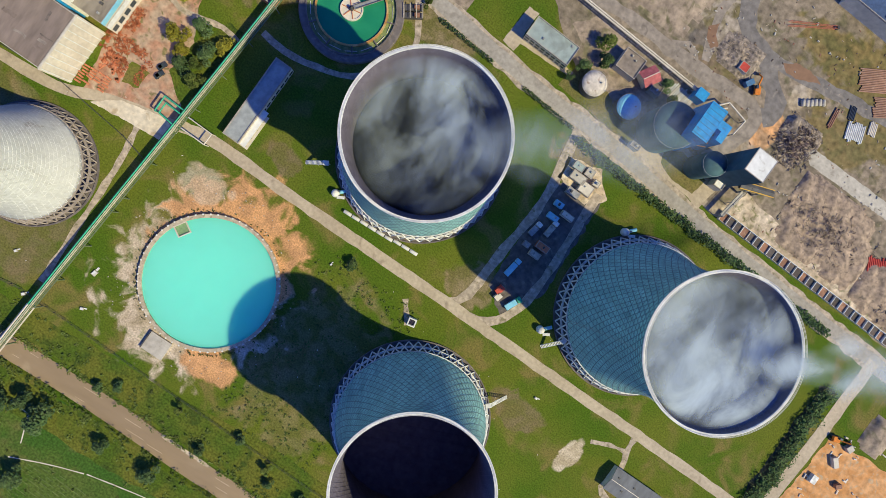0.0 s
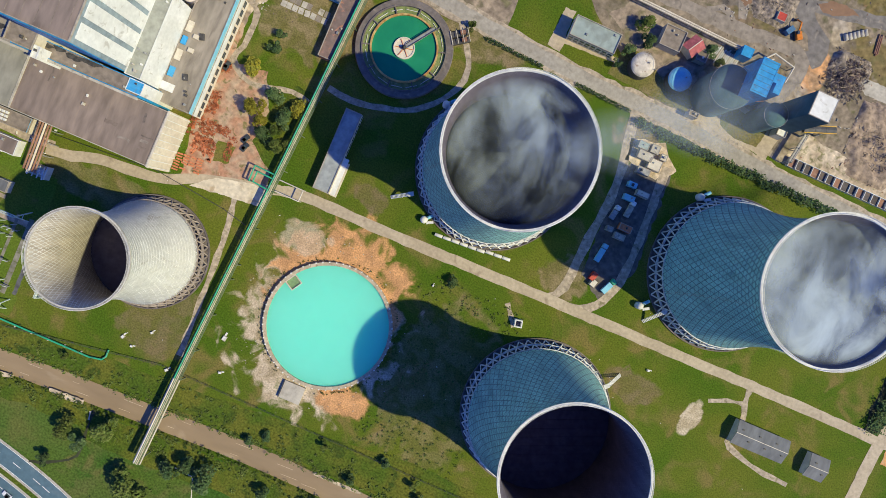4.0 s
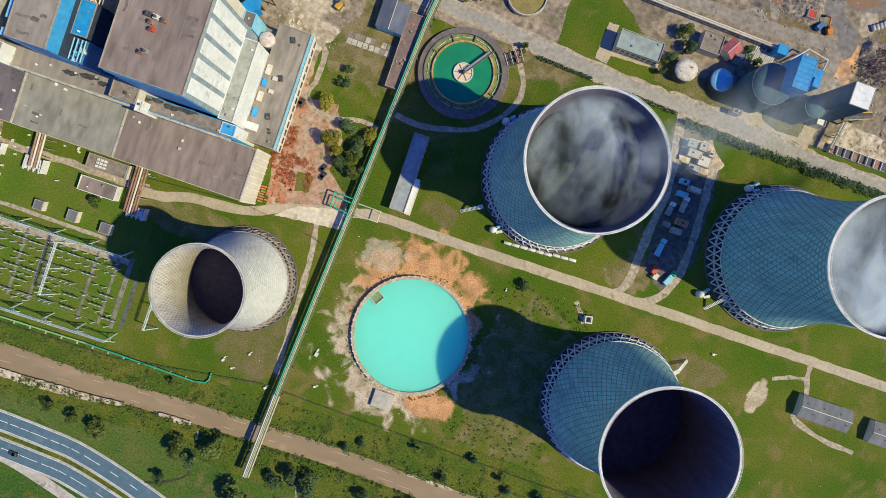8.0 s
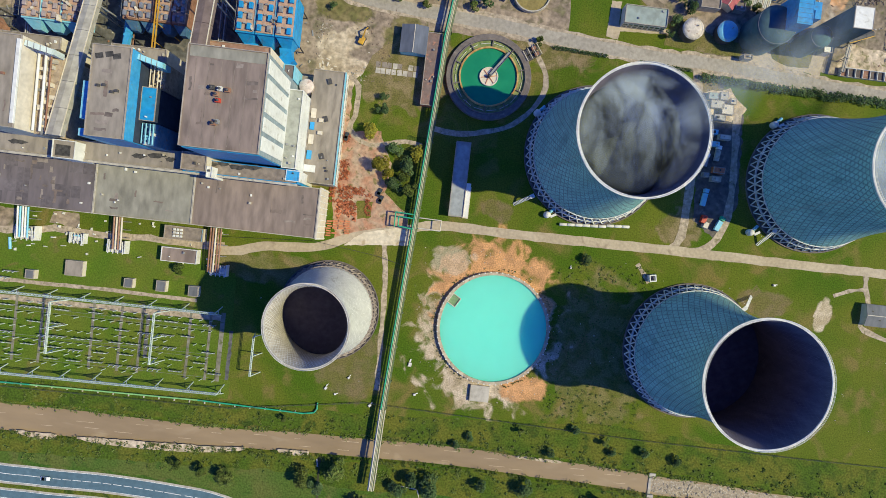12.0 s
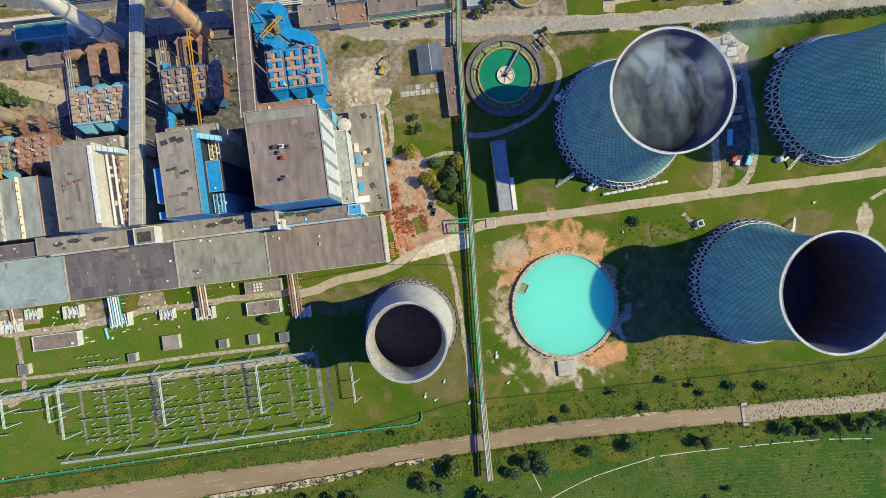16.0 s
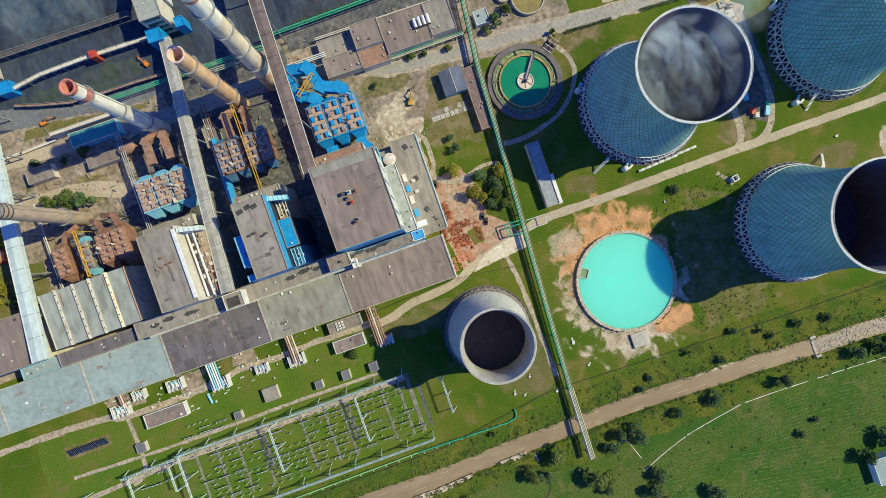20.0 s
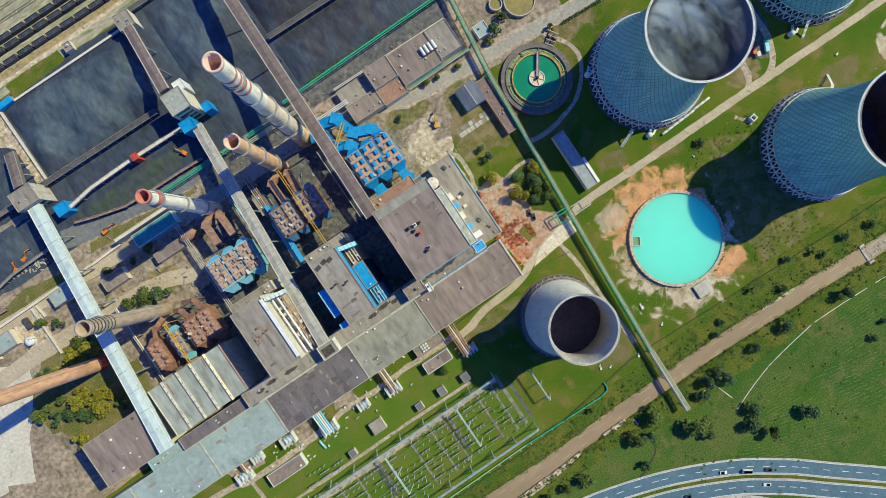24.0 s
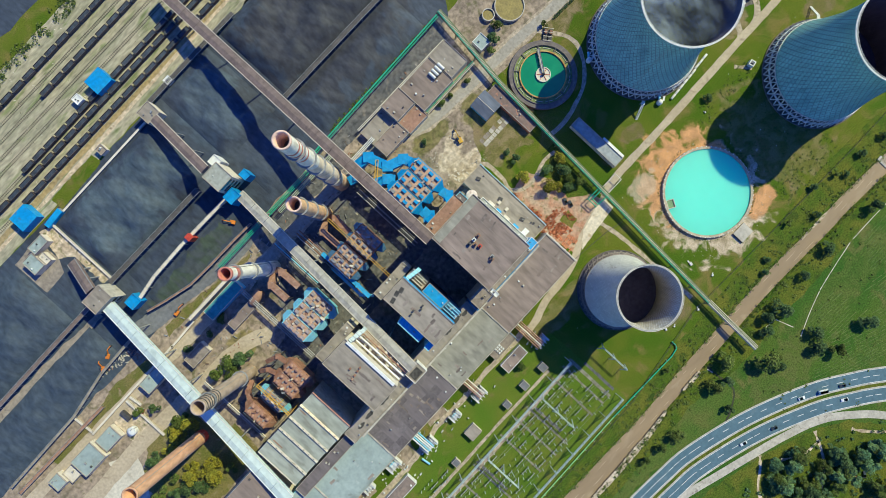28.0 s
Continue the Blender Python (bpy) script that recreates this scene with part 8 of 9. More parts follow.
road("scrap_road", [(111, 238), (109, 222), (113, 209), (116, 200)], 4.0, 0.081, M_SCRAPROAD, "dusty yard road", "track", wobble=1.4)
patch("mud_patch", [(145, 220.4), (149, 217.8), (154, 218.6), (165, 223.4), (161, 225), (151, 224.4)], 0.095, M_MUD, "red-brown drying puddle of mud", "ground", 1.0, 0.8, 31)
patch("mud_patch", [(108.6, 213), (111, 208), (115, 206), (117, 208), (113, 212), (112, 217)], 0.092, M_MUD, "red-brown drying puddle of mud", "ground", 1.0, 0.8, 32)
patch("white_road", [(174.7, 195.6), (177.5, 199.4), (201.7, 200), (240, 201), (240, 194.5), (206.4, 193.4), (182.7, 192.6)], 0.09, M_CONC, "pale concrete strip", "road", 1.2, 0.5, 33)
road("tower_drive", [(113, 145), (117, 153), (124, 157)], 6.0, 0.086, M_ROAD, "short concrete drive", "road", wobble=0.5)
road("tower_drive", [(150, 143), (150, 152), (152, 160)], 5.0, 0.086, M_ROAD, "short concrete drive", "road", wobble=0.5)

patch("office_apron", [(40, 154), (41, 172), (46, 172), (46, 160), (72, 161.5), (72, 158.8), (47, 157.4), (46, 153)], 0.085, M_ROAD, "pale concrete apron round the office block", "pavement", 1.2, 0.6)
patch("silo_apron", [(110, 148), (114, 153), (116.5, 158), (124, 162), (127, 166), (150, 163), (150, 148)], 0.07, M_ROAD, "worn pale concrete apron at the silos", "pavement", 1.2, 0.8)
patch("bare_yard", [(72, 164), (94, 162), (110, 160), (118, 172), (118, 184), (66, 186), (60, 178), (70, 172)], 0.078, M_DUST, "bare trampled ground behind the tanks", "ground", 1.2, 2.0)
patch("lot_gravel", [(91, 132), (107, 135), (116, 125), (110, 119), (93, 121)], 0.09, M_SAND, "pale sand spilled at the storage lot", "ground", 1.2, 2.0)
M_BELT = mat("belt_steel", (0.11, 0.10, 0.10), (0.085, 0.08, 0.08), scale=0.2, fine=1.5)


def belt(label, pts, w, z, deck, rail=M_STEEL):
    """A low open belt on short trestles with idler posts."""
    b = thing("belt_conveyor", label, "conveyor")
    for a, c in zip(pts, pts[1:]):
        a, c = Vector((*a, z)), Vector((*c, z))
        d = (c - a)
        s = Vector((-d.y, d.x, 0)).normalized()
        n = max(1, int(d.length / 6))
        for i in range(n):
            p, q = a + d * i / n, a + d * (i + 1) / n
            m_ = (p + q) / 2
            block("deck", b, deck, m_.x, m_.y, z - 0.3, (q - p).length - 0.08, w, 0.5, math.degrees(math.atan2(d.y, d.x)))
            for t in (-1, 1):
                bar("leg", b, rail, (p.x + s.x * t * w * 0.4, p.y + s.y * t * w * 0.4, 0), (p.x + s.x * t * w * 0.4, p.y + s.y * t * w * 0.4, z + 1.0), 0.28)
        for t in (-1, 1):
            bar("side_rail", b, rail, a + s * (t * w / 2) + Vector((0, 0, 0.7)), c + s * (t * w / 2) + Vector((0, 0, 0.7)), 0.18)
    return b


belt("dark open belt conveyor along the coal heaps", [(-214, 232.8), (-292, 233.4)], 3.2, 4, M_BELT)
belt("cream belt conveyor along the coal heap", [(-206, 216.2), (-244, 216.8), (-270, 216), (-286, 213.4)], 2.2, 5, M_CREAM)
belt("red-brown curved belt conveyor beside the yard road", [(-208, 195.4), (-222, 196), (-243, 196.2), (-260, 197), (-278, 201.6), (-290, 205.4)], 1.3, 3, M_REDBROWN)
belt("dark open belt conveyor between coal heaps", [(-20, 231.5), (-136, 232.5)], 3.0, 4, M_BELT)
belt("dark open belt conveyor at the yard's end", [(-312, 232.6), (-357, 232.3), (-425, 231.4)], 2.6, 4, M_CONVBROWN)
road("pale_strip", [(-312, 226.5), (-325, 226.4), (-345, 228), (-370, 228.4), (-425, 227.6)], 4.2, 0.11, M_SCRAPROAD, "pale dusty strip beside the belt", "ground", wobble=1.2)
belt("pale belt conveyor beside the western heap", [(-308.8, 201), (-336.7, 200), (-367.4, 194.4), (-425, 193)], 1.5, 3, M_ROOFTAN)
belt("rusty belt beside the western heap", [(-352, 186), (-425, 187)], 2.0, 2, M_REDBROWN)
belt("dark belt conveyor by the rail unloader", [(-195, 291), (-160, 291), (-120, 291)], 3.0, 3, M_BELT)
building("belt_box", "small red drive box on the belt", -240, -236.4, 214, 218, 8, M_RED, M_RED, vents=0, category="drive box", parapet=0.05)
for (x0, y0), (x1, y1) in (((-290.5, 236), (-290.5, 285)), ((-290.5, 285), (-206, 285.5)), ((-296, 180.2), (-369, 179.2)), ((-340, 178), (-340, 146.5)), ((-369.2, 194.2), (-368.2, 180.4)), ((-336.8, 178), (-335.8, 169.6)), ((-276, 180.9), (-297, 179.9))):
    w_ = thing("yard_wall", "long low concrete wall at the edge of the yard", "wall")
    bar("wall", w_, M_CONC, (x0, y0, 0.7), (x1, y1, 0.7), 1.0, 1.4)
    bar("coping", w_, M_CREAM, (x0, y0, 1.5), (x1, y1, 1.5), 1.3, 0.2)
building("belt_shed", "long teal-blue shed with a cream strip roof", -266, -239, 171.6, 179.6, 6.0, M_CYAN, mat("teal_sheet", (0.09, 0.29, 0.285), (0.075, 0.255, 0.255), (0.12, 0.3, 0.29), scale=0.15, fine=1.2), vents=0, category="shed", trim=M_CREAM)
building("belt_shed", "cream strip-roofed gallery beside the teal shed", -275, -239, 181, 183.4, 7.0, M_CREAM, M_CREAM, vents=0, category="shed")
building("belt_shed", "small grey shed with green posts", -296, -281.2, 160.6, 168.6, 4.6, M_CREAM, M_ROOFGREY, vents=1, category="shed")
building("belt_shed", "low brown store by the round-ended boiler", -262, -244, 158, 164, 4.6, M_CREAM, M_ROOFBROWN, vents=2, category="shed")
vs = thing("rust_vessel", "large rust-red horizontal vessel with a domed end", "vessel", -238, 162, 0, 10)
rod("shell", vs, M_REDBROWN, (-4.5, 0, 4.4), (4.5, 0, 4.4), 6.0, 24)
bm = bmesh.new()
lathe(bm, [(3.0, 0), (2.6, 0.8), (1.6, 1.4), (0.02, 1.7)], 24)
put("end_dome", finish("end_dome", bm, M_REDBROWN, True), vs, pose(-4.5, 0, 4.4, 0, -90, 0))
for i in (-1, 1):
    block("saddle", vs, M_CONC, 3 * i, 0, 0, 1.2, 4.5, 2.4)
for x0, x1, y0, y1, z, wl, rf, lab in ((-325.6, -310.5, 169.6, 178.2, 5, M_CREAM, M_ROOFBLUE, "blue-grey roofed shed beside the conveyor"), (-398, -390, 167.4, 176, 3, M_CREAM, M_CREAM, "low pink-cream annex between two sheds"),
        (-369, -356, 164.7, 174.5, 4.5, M_CREAM, M_ROOFBLUE, "flat shed with pale grey-green roof"), (-387.5, -370.6, 163.2, 176.4, 6, M_CREAM, M_ROOFBLUE, "low grey-teal flat-roofed shed"), (-406, -398.2, 170, 178.4, 5, M_CREAM, M_ROOFBLUE, "low pale grey-roofed shed"),
        (-318.5, -310, 269, 280, 5, M_CREAM, M_ROOFBLUE, "grey-teal roofed shed beside the coal yard"), (-309.4, -298, 277.4, 283.6, 5, M_CREAM, M_ROOFBLUE, "low grey-teal flat-roofed shed"), (-309.8, -305.4, 268.6, 276, 4, M_CREAM, M_CREAM, "low cream flat-roofed shed"),
        (-238.5, -233.5, 290, 295.5, 3.2, M_CREAM, M_ROOFGREY, "small grey hut by the tracks"), (-225.5, -220.5, 321, 326.5, 3.4, M_WHITE, M_WHITE, "small white-roofed hut between the tracks"), (-179.5, -175, 290, 294, 3.2, M_WHITE, M_WHITE, "small white-roofed hut by the tracks")):
    building("yard_shed", lab, x0, x1, y0, y1, z, wl, rf, vents=2, category="shed")
for x, y in ((-205.7, 320.5), (-297, 297.2)):
    bl = building("rail_canopy", "bright blue square roof over the rail scale", x - 6.2, x + 6.2, y - 5.6, y + 5.6, 6.5, M_BLUE, M_BLUE, base=0, vents=0, category="canopy", parapet=0.1)
container(-286.5, 285.8, 0, 4, 13, 3.6, 3.2, M_BLUE, "long bright blue container by the coal yard")
road("hall_road", [(-249, 141), (-266, 148.5), (-297, 151.6), (-326, 152.5), (-345, 153.6), (-384, 153), (-430, 152)], 9, 0.1, M_ROAD, "wide pale yard road past the chimneys", wobble=1.0)
patch("shed_yard", [(-356, 156), (-340, 156), (-337, 178), (-371, 180), (-356, 176)], 0.07, M_PALE, "pale dusty yard between sheds", "ground", 1.0, 1.5, 31)
road("lawn_road", [(-368, 156), (-378, 138), (-392, 120), (-404, 96)], 18, 0.09, mat("pale_road_concrete", (0.60, 0.55, 0.45), (0.53, 0.48, 0.39), (0.42, 0.37, 0.29), scale=0.06, fine=1.4, mix3=0.2, grain=0.1), "pale road beside the lawn", wobble=1.0)
patch("pale_lot", [(-376, 156), (-388, 138), (-401, 120), (-412, 96), (-480, 96), (-480, 150)], 0.085, MATS["pale_road_concrete"], "pale concrete lot beside the lawn", "pavement", 3, 0.8, 46)
patch("verge", [(-372, 139), (-352, 147), (-318, 147), (-318, 98), (-372, 110)], 0.071, M_DRYGRASS, "dry unmown lawn among trees", "grass", 1.2, 1.5, 32)
container(-346.6, 172.1, 0, 92, 7, 2.4, 2.6, M_DARKSTEEL, "dark steel container between the sheds")
container(-338.4, 166.5, 0, 20, 3, 1.6, 1.6, M_RED, "small red skip by the wall")

# ---- railway ----
sl = bpy.data.meshes.new("sleepers")
vv, ff = [], []
TRACKS = (305.2, 313.0, 318.6, 328.5, 335.0, 342.0, 349.0, 356.2)
for y in TRACKS:
    for i in range(-300, 100):
        x, k = i * 1.3, len(vv)
        vv += [(x - 0.14, y - 1.25, 0.14), (x + 0.14, y - 1.25, 0.14), (x + 0.14, y + 1.25, 0.14), (x - 0.14, y + 1.25, 0.14)]
        ff.append((k, k + 1, k + 2, k + 3))
sl.from_pydata(vv, [], ff)
sl.materials.append(mat("sleeper_wood", (0.12, 0.10, 0.085), (0.09, 0.078, 0.068)))
tagged(put("sleepers", sl), "dark wooden sleepers of the railway tracks", "sleepers", kind="stuff")
tr = thing("rails", "parallel steel rails of the coal railway", "rails", kind="structure")
for y in TRACKS:
    for s in (-0.75, 0.75):
        bar("rail", tr, M_DARKSTEEL, (-600, y + s, 0.24), (300, y + s, 0.24), 0.12, 0.16)


def wagon():
    w = thing("coal_wagon", "dark open coal wagon standing on the tracks", "wagon", -302, 313, 0, 0, "coal wagons")
    bm = bmesh.new()
    for dx, dy, sx, sy in ((0, 1.35, 8.6, 0.16), (0, -1.35, 8.6, 0.16), (4.25, 0, 0.16, 2.54), (-4.25, 0, 0.16, 2.54)):
        solid(bm, dx, dy, 1.1, sx, sy, 1.9)
    solid(bm, 0, 0, 0.85, 8.6, 2.8, 0.25)
    for i in (-2.1, 0, 2.1):
        for q in (-1, 1):
            solid(bm, i, q * 1.48, 1.1, 0.16, 0.1, 1.9)
    part("body", bm, M_WAGON, w)
    bm = bmesh.new()
    rnd_ = random.Random(3)
    g_ = [[bm.verts.new((-4.1 + 8.2 * i / 8, -1.25 + 2.5 * j / 3, 2.3 + rnd_.random() * 0.5 - abs(i - 4) * 0.06)) for j in range(4)] for i in range(9)]
    for i in range(8):
        for j in range(3):
            bm.faces.new((g_[i][j], g_[i + 1][j], g_[i + 1][j + 1], g_[i][j + 1]))
    part("coal_load", bm, M_COAL, w)
    for dx in (-2.7, 2.7):
        block("bogie", w, M_DARKSTEEL, dx, 0, 0.25, 2.2, 2.0, 0.65)
    return w


M_WAGON = mat("wagon_paint", (0.085, 0.075, 0.075), (0.11, 0.085, 0.075), (0.16, 0.10, 0.07), scale=0.3, fine=2, mix3=0.3, per_object=0.25)
w0 = wagon()
for y, x0, x1 in ((313.0, -292, -110), (305.2, -288, -110), (318.6, -274, -110), (356.2, -262, -100), (342.0, -232, -100)):
    x = x0
    while x < x1:
        copy_thing(w0, pose(x, y, 0))
        x += 9.9

# ---- east yard ----
def tank(name, label, x, y, r, h, wall, roof, cone=0.6):
    t = thing(name, label, "tank", x, y)
    bm = bmesh.new()
    lathe(bm, [(r, 0), (r, h * 0.33), (r, h * 0.66), (r, h)], 40)
    part("shell", bm, wall, t, "", True)
    bm = bmesh.new()
    lathe(bm, [(r + 0.12, h - 0.15), (r + 0.12, h + 0.1), (r * 0.55, h + cone * 0.6), (0.3, h + cone), (0.02, h + cone)], 40)
    part("roof", bm, roof, t, "", True)
    bm = bmesh.new()
    lathe(bm, [(r + 0.02, h + 1.0), (r + 0.1, h + 1.0), (r + 0.1, h + 1.1), (r + 0.02, h + 1.1)], 40, close=True)
    part("rail", bm, M_STEEL, t)
    bar("ladder", t, M_STEEL, (r + 0.15, 0, 0), (r + 0.15, 0, h + 1), 0.35)
    rod("vent", t, M_STEEL, (r * 0.4, r * 0.3, h), (r * 0.4, r * 0.3, h + 1.3), 0.5)
    return t


tank("storage_tank", "round concrete tank with a blotchy pale roof", 81.8, 161, 5.3, 5.2, M_DARKSTEEL, mat("blotchy_pale_roof", (0.6, 0.54, 0.47), (0.5, 0.44, 0.38), (0.34, 0.25, 0.19), scale=0.25, fine=1.5, mix3=0.4))
tank("storage_tank", "round tank with a bright blue roof", 99.6, 162.2, 5.2, 4.6, M_DARKSTEEL, M_CYAN)
MATS_SILO = mat("silo_roof", (0.055, 0.105, 0.14), (0.045, 0.09, 0.12), (0.08, 0.12, 0.15), scale=0.12, fine=0.6, mix3=0.2)
tank("ash_silo", "large dark teal sheet-clad ash silo", 117.0, 163.0, 9.4, 16.0, mat("silo_sheet", (0.06, 0.125, 0.145), (0.05, 0.105, 0.125), (0.09, 0.14, 0.155), scale=0.1, fine=0.6, mix3=0.2), MATS_SILO, 1.0)
bl = building("blue_plant", "bright blue sheet-roofed loading plant beside the silo", 121, 128.4, 160.8, 175.6, 25, M_BLUE, M_BLUE, vents=0, category="plant", parapet=0.1)
block("side_arm", bl, M_BLUE, 7.2, 4.2, 0, 7.0, 4.0, 20)
block("side_arm", bl, M_BLUE, 9.3, 0.2, 0, 3.0, 4.0, 20)
for i in range(7):
    block("roof_seam", bl, M_STEELBLUE, 0, -6.6 + 2.2 * i, 25.0, 7.2, 0.12, 0.14)
for i in range(4):
    bar("truss", bl, M_RUST, (3.9, -6.4 + 1.9 * i, 15), (7.4, -5.2 + 1.9 * i, 17), 0.4)
pf = thing("pipeline", "pale steel pipeline looping round the loading plant", "pipeline")
for p, q in (((127, 181.5, 5), (134, 189.6, 5)), ((134, 189.6, 5), (144.4, 187.6, 5)), ((144.4, 187.6, 5), (143.4, 180, 5)), ((129, 181.5, 4), (135, 187.8, 4))):
    rod("pipe", pf, M_CREAM, p, q, 0.7)
    bar("post", pf, M_STEEL, (q[0], q[1], 0), q, 0.3)
    bar("post", pf, M_STEEL, (p[0], p[1], 0), p, 0.3)
building("blue_plant", "blue roofed drive house on the pipeline", 119.5, 124.5, 182.5, 187, 6, M_BLUE, M_BLUE, vents=0, category="plant", parapet=0.1)
building("white_plant", "tall plant with a white square roof", 145.6, 155, 160.6, 171, 28, MATS_SILO, M_WHITE, vents=0, category="plant", parapet=0.12)
tank("ash_silo", "slim dark teal silo with a conical roof", 140, 160.5, 5.2, 15, MATS["silo_sheet"], MATS["silo_sheet"], 2.0)
building("weigh_house", "small cream weigh house at the silo", 149, 153.5, 157.5, 161, 5, M_CREAM, M_WHITE, vents=0)
building("weigh_house", "small grey gate cabin by the silo", 109.5, 114, 149.8, 152.2, 4, M_CREAM, M_ROOFGREY, vents=1)
conveyor("yellow-edged inclined belt from the white plant", (174, 170.5, 3), (155.4, 161.6, 11), 2.8, 1.6, M_DARKSTEEL, M_YELLOW, 3)
belt("pale frame gantry along the drive", [(160, 149), (162, 163)], 1.6, 5, M_CONC)
pl = thing("pipeline", "pale insulated pipeline on low posts", "pipeline")
for off in (0, 0.9):
    rod("pipe", pl, M_CREAM, (30, 187.6 + off, 3.5), (121, 185.8 + off, 3.5), 0.7)
for i in range(15):
    bar("post", pl, M_STEEL, (32 + 6.2 * i, 187.6 - 0.12 * i, 0), (32 + 6.2 * i, 187.6 - 0.12 * i, 3.3), 0.35)
for i in range(14):
    pj = thing("steel_beam", "pale steel beam stacked by the blue plant", "beam", 110 + 0.9 * i, 181 + (i % 3) * 0.3, 0, 80, "stacked beams")
    block("beam", pj, M_STRUT if i % 3 else M_CREAM, 0, 0, 0, 5 + (i % 4), 0.5, 0.5)
for i in range(26):
    x = 163.5 + 3.85 * i
    bay = thing("storage_bay", "open concrete storage bay filled with brown ash", "storage bay", x, 150.6, 0, 0, "storage bays")
    block("divider", bay, M_RIM, -1.85, 0, 0, 0.25, 4.4, 2.0)
    block("back_wall", bay, M_RIM, 0, 2.1, 0, 3.5, 0.25, 2.0)
    block("front_wall", bay, M_CONC, 0, -2.1, 0, 3.5, 0.2, 1.4)
    block("fill", bay, MATS["wagon_paint"] if i % 3 else M_RUST, 0, 0, 0.02, 3.4, 3.9, 0.9 + (i % 4) * 0.15)
heap(183, 232, 156, 192, 1.8, "churned grey heaps of ash and rubble", mat("ash_rubble", (0.37, 0.275, 0.195), (0.28, 0.21, 0.155), (0.18, 0.14, 0.11), scale=0.25, fine=1.2, mix3=0.5, grain=0.25, bump=0.3), 13, 0.8, 6, "rubble_heap", 0.22)
heap(232, 300, 152, 180, 1.6, "churned grey heaps of ash and rubble", MATS["ash_rubble"], 14, 0.9, 6, "rubble_heap", 0.22)
M_SCRAPHEAP = mat("scrap_heap", (0.27, 0.22, 0.175), (0.18, 0.15, 0.125), (0.38, 0.30, 0.22), scale=0.3, fine=1.6, mix3=0.5, grain=0.35, bump=0.5, rough=0.95)
heap(161, 181, 185, 207, 2.6, "heap of grey branches and scrap", M_SCRAPHEAP, 15, 0.7, 5, "rubble_heap", 0.6)
heap(117, 137, 203, 219, 1.3, "heap of scrap and earth", M_SCRAPHEAP, 16, 1.0, 6, "rubble_heap")
heap(60, 110, 200, 260, 1.2, "uneven mounds of dusty earth", M_DUST, 17, 1.8, 8, "rubble_heap", 0.08)
rnd = random.Random(41)
for n_, x, y, ln, dia, count, m_, rz, lab in (("pipe_stack", 184, 240, 14, 0.7, 14, M_REDBROWN, 32, "stack of rust-red steel pipes"), ("pipe_stack", 196, 234, 13, 0.7, 12, M_REDBROWN, 32, "stack of rust-red steel pipes"), ("pipe_stack", 190, 216, 8, 0.8, 10, M_STRUT, 110, "stack of pale green-grey pipes"),
        ("pipe_stack", 196, 222, 6, 0.7, 5, M_CREAM, 110, "stack of cream pipes"), ("pipe_stack", 184, 222, 6, 0.6, 5, M_CARDARK, 110, "stack of dark blue pipes"), ("pipe_stack", 239, 173, 14, 0.8, 16, M_RED, 120, "stack of dark red steel pipes"), ("pipe_stack", 178, 215, 9, 0.7, 3, M_RUST, 98, "few long rusty pipes"), ("pipe_stack", 165.8, 214, 2.8, 1.75, 6, M_CONC, 125, "row of grey concrete rings")):
    st = thing(n_, lab, "pipe stack", x, y, 0, rz)
    for i in range(count):
        o = (i - count / 2) * dia * 1.08
        j = rnd.gauss(0, ln * 0.04)
        rod("pipe", st, m_, (-ln / 2 + j, o, dia / 2), (ln / 2 + j, o, dia / 2), dia, 10)
boom = thing("crane_boom", "faded red lattice crane boom lying on the ground", "crane boom", 146, 241, 0, 32)
bm = bmesh.new()
for sy in (-0.7, 0.7):
    for z in (0.2, 1.5):
        lattice(bm, (-11, sy * 1.3, z), (11, sy * 0.7, z), 0.2, 1.8)
part("lattice", bm, mat("faded_red_paint", (0.46, 0.15, 0.1), (0.4, 0.13, 0.09)), boom)
block("head", boom, M_DARKSTEEL, 11.3, 0, 0, 1.0, 1.4, 1.6)
building("scrap_cabin", "small red-roofed cabin in the scrap yard", 129, 133.4, 205, 209, 2.8, M_CREAM, M_RED, vents=0, category="cabin", parapet=0.1)
container(137.4, 203.6, 0, 60, 4, 2.4, 2.4, M_STEELBLUE, "teal skip container in the scrap yard")
building("blue_hall", "long hall with dark blue roof at the yard's edge", 150, 215, 256, 284, 8, M_CREAM, mat("dark_blue_roof", (0.06, 0.1, 0.2), (0.05, 0.085, 0.17)), vents=3, category="hall")
# sand lot
for x, y, m_, sx, sy in ((274, 92, M_CREAM, 5, 2.4), (270, 80, M_STRUT, 4, 3), (282, 84, M_RUST, 3, 2), (276, 101, M_CONC, 3, 3)):
    container(x, y, 0, x * 11 % 180, sx, sy, 2.2, m_, "site container on the sand lot")
heap(278, 292, 104, 122, 2.4, "dark heap of earth on the sand lot", M_DUST, 18, 1.0, 4, "rubble_heap")
# settlement south-east of tower
for x, y, m_ in ((216, -26, M_CREAM), (221, -30, M_RED), (225, -35, M_CARWHITE), (219, -35, M_CARWHITE)):
    container(x, y, 0, 70, 5, 2.2, 2.2, m_, "parked trailer on the grass", "trailer")
building("south_shed", "white-roofed shed in the meadow", 97, 116, -157, -142, 5, M_WHITE, M_ROOFBLUE, vents=2, category="shed")
py = thing("pylon", "slim lattice pylon leaning shadow across the grass", "pylon", 143, -18)
bm = bmesh.new()
for sx, sy in ((-1, -1), (1, -1), (1, 1), (-1, 1)):
    lattice(bm, (sx * 1.6, sy * 1.6, 0), (sx * 0.3, sy * 0.3, 22), 0.25, 2.5)
part("mast", bm, M_STEEL, py)
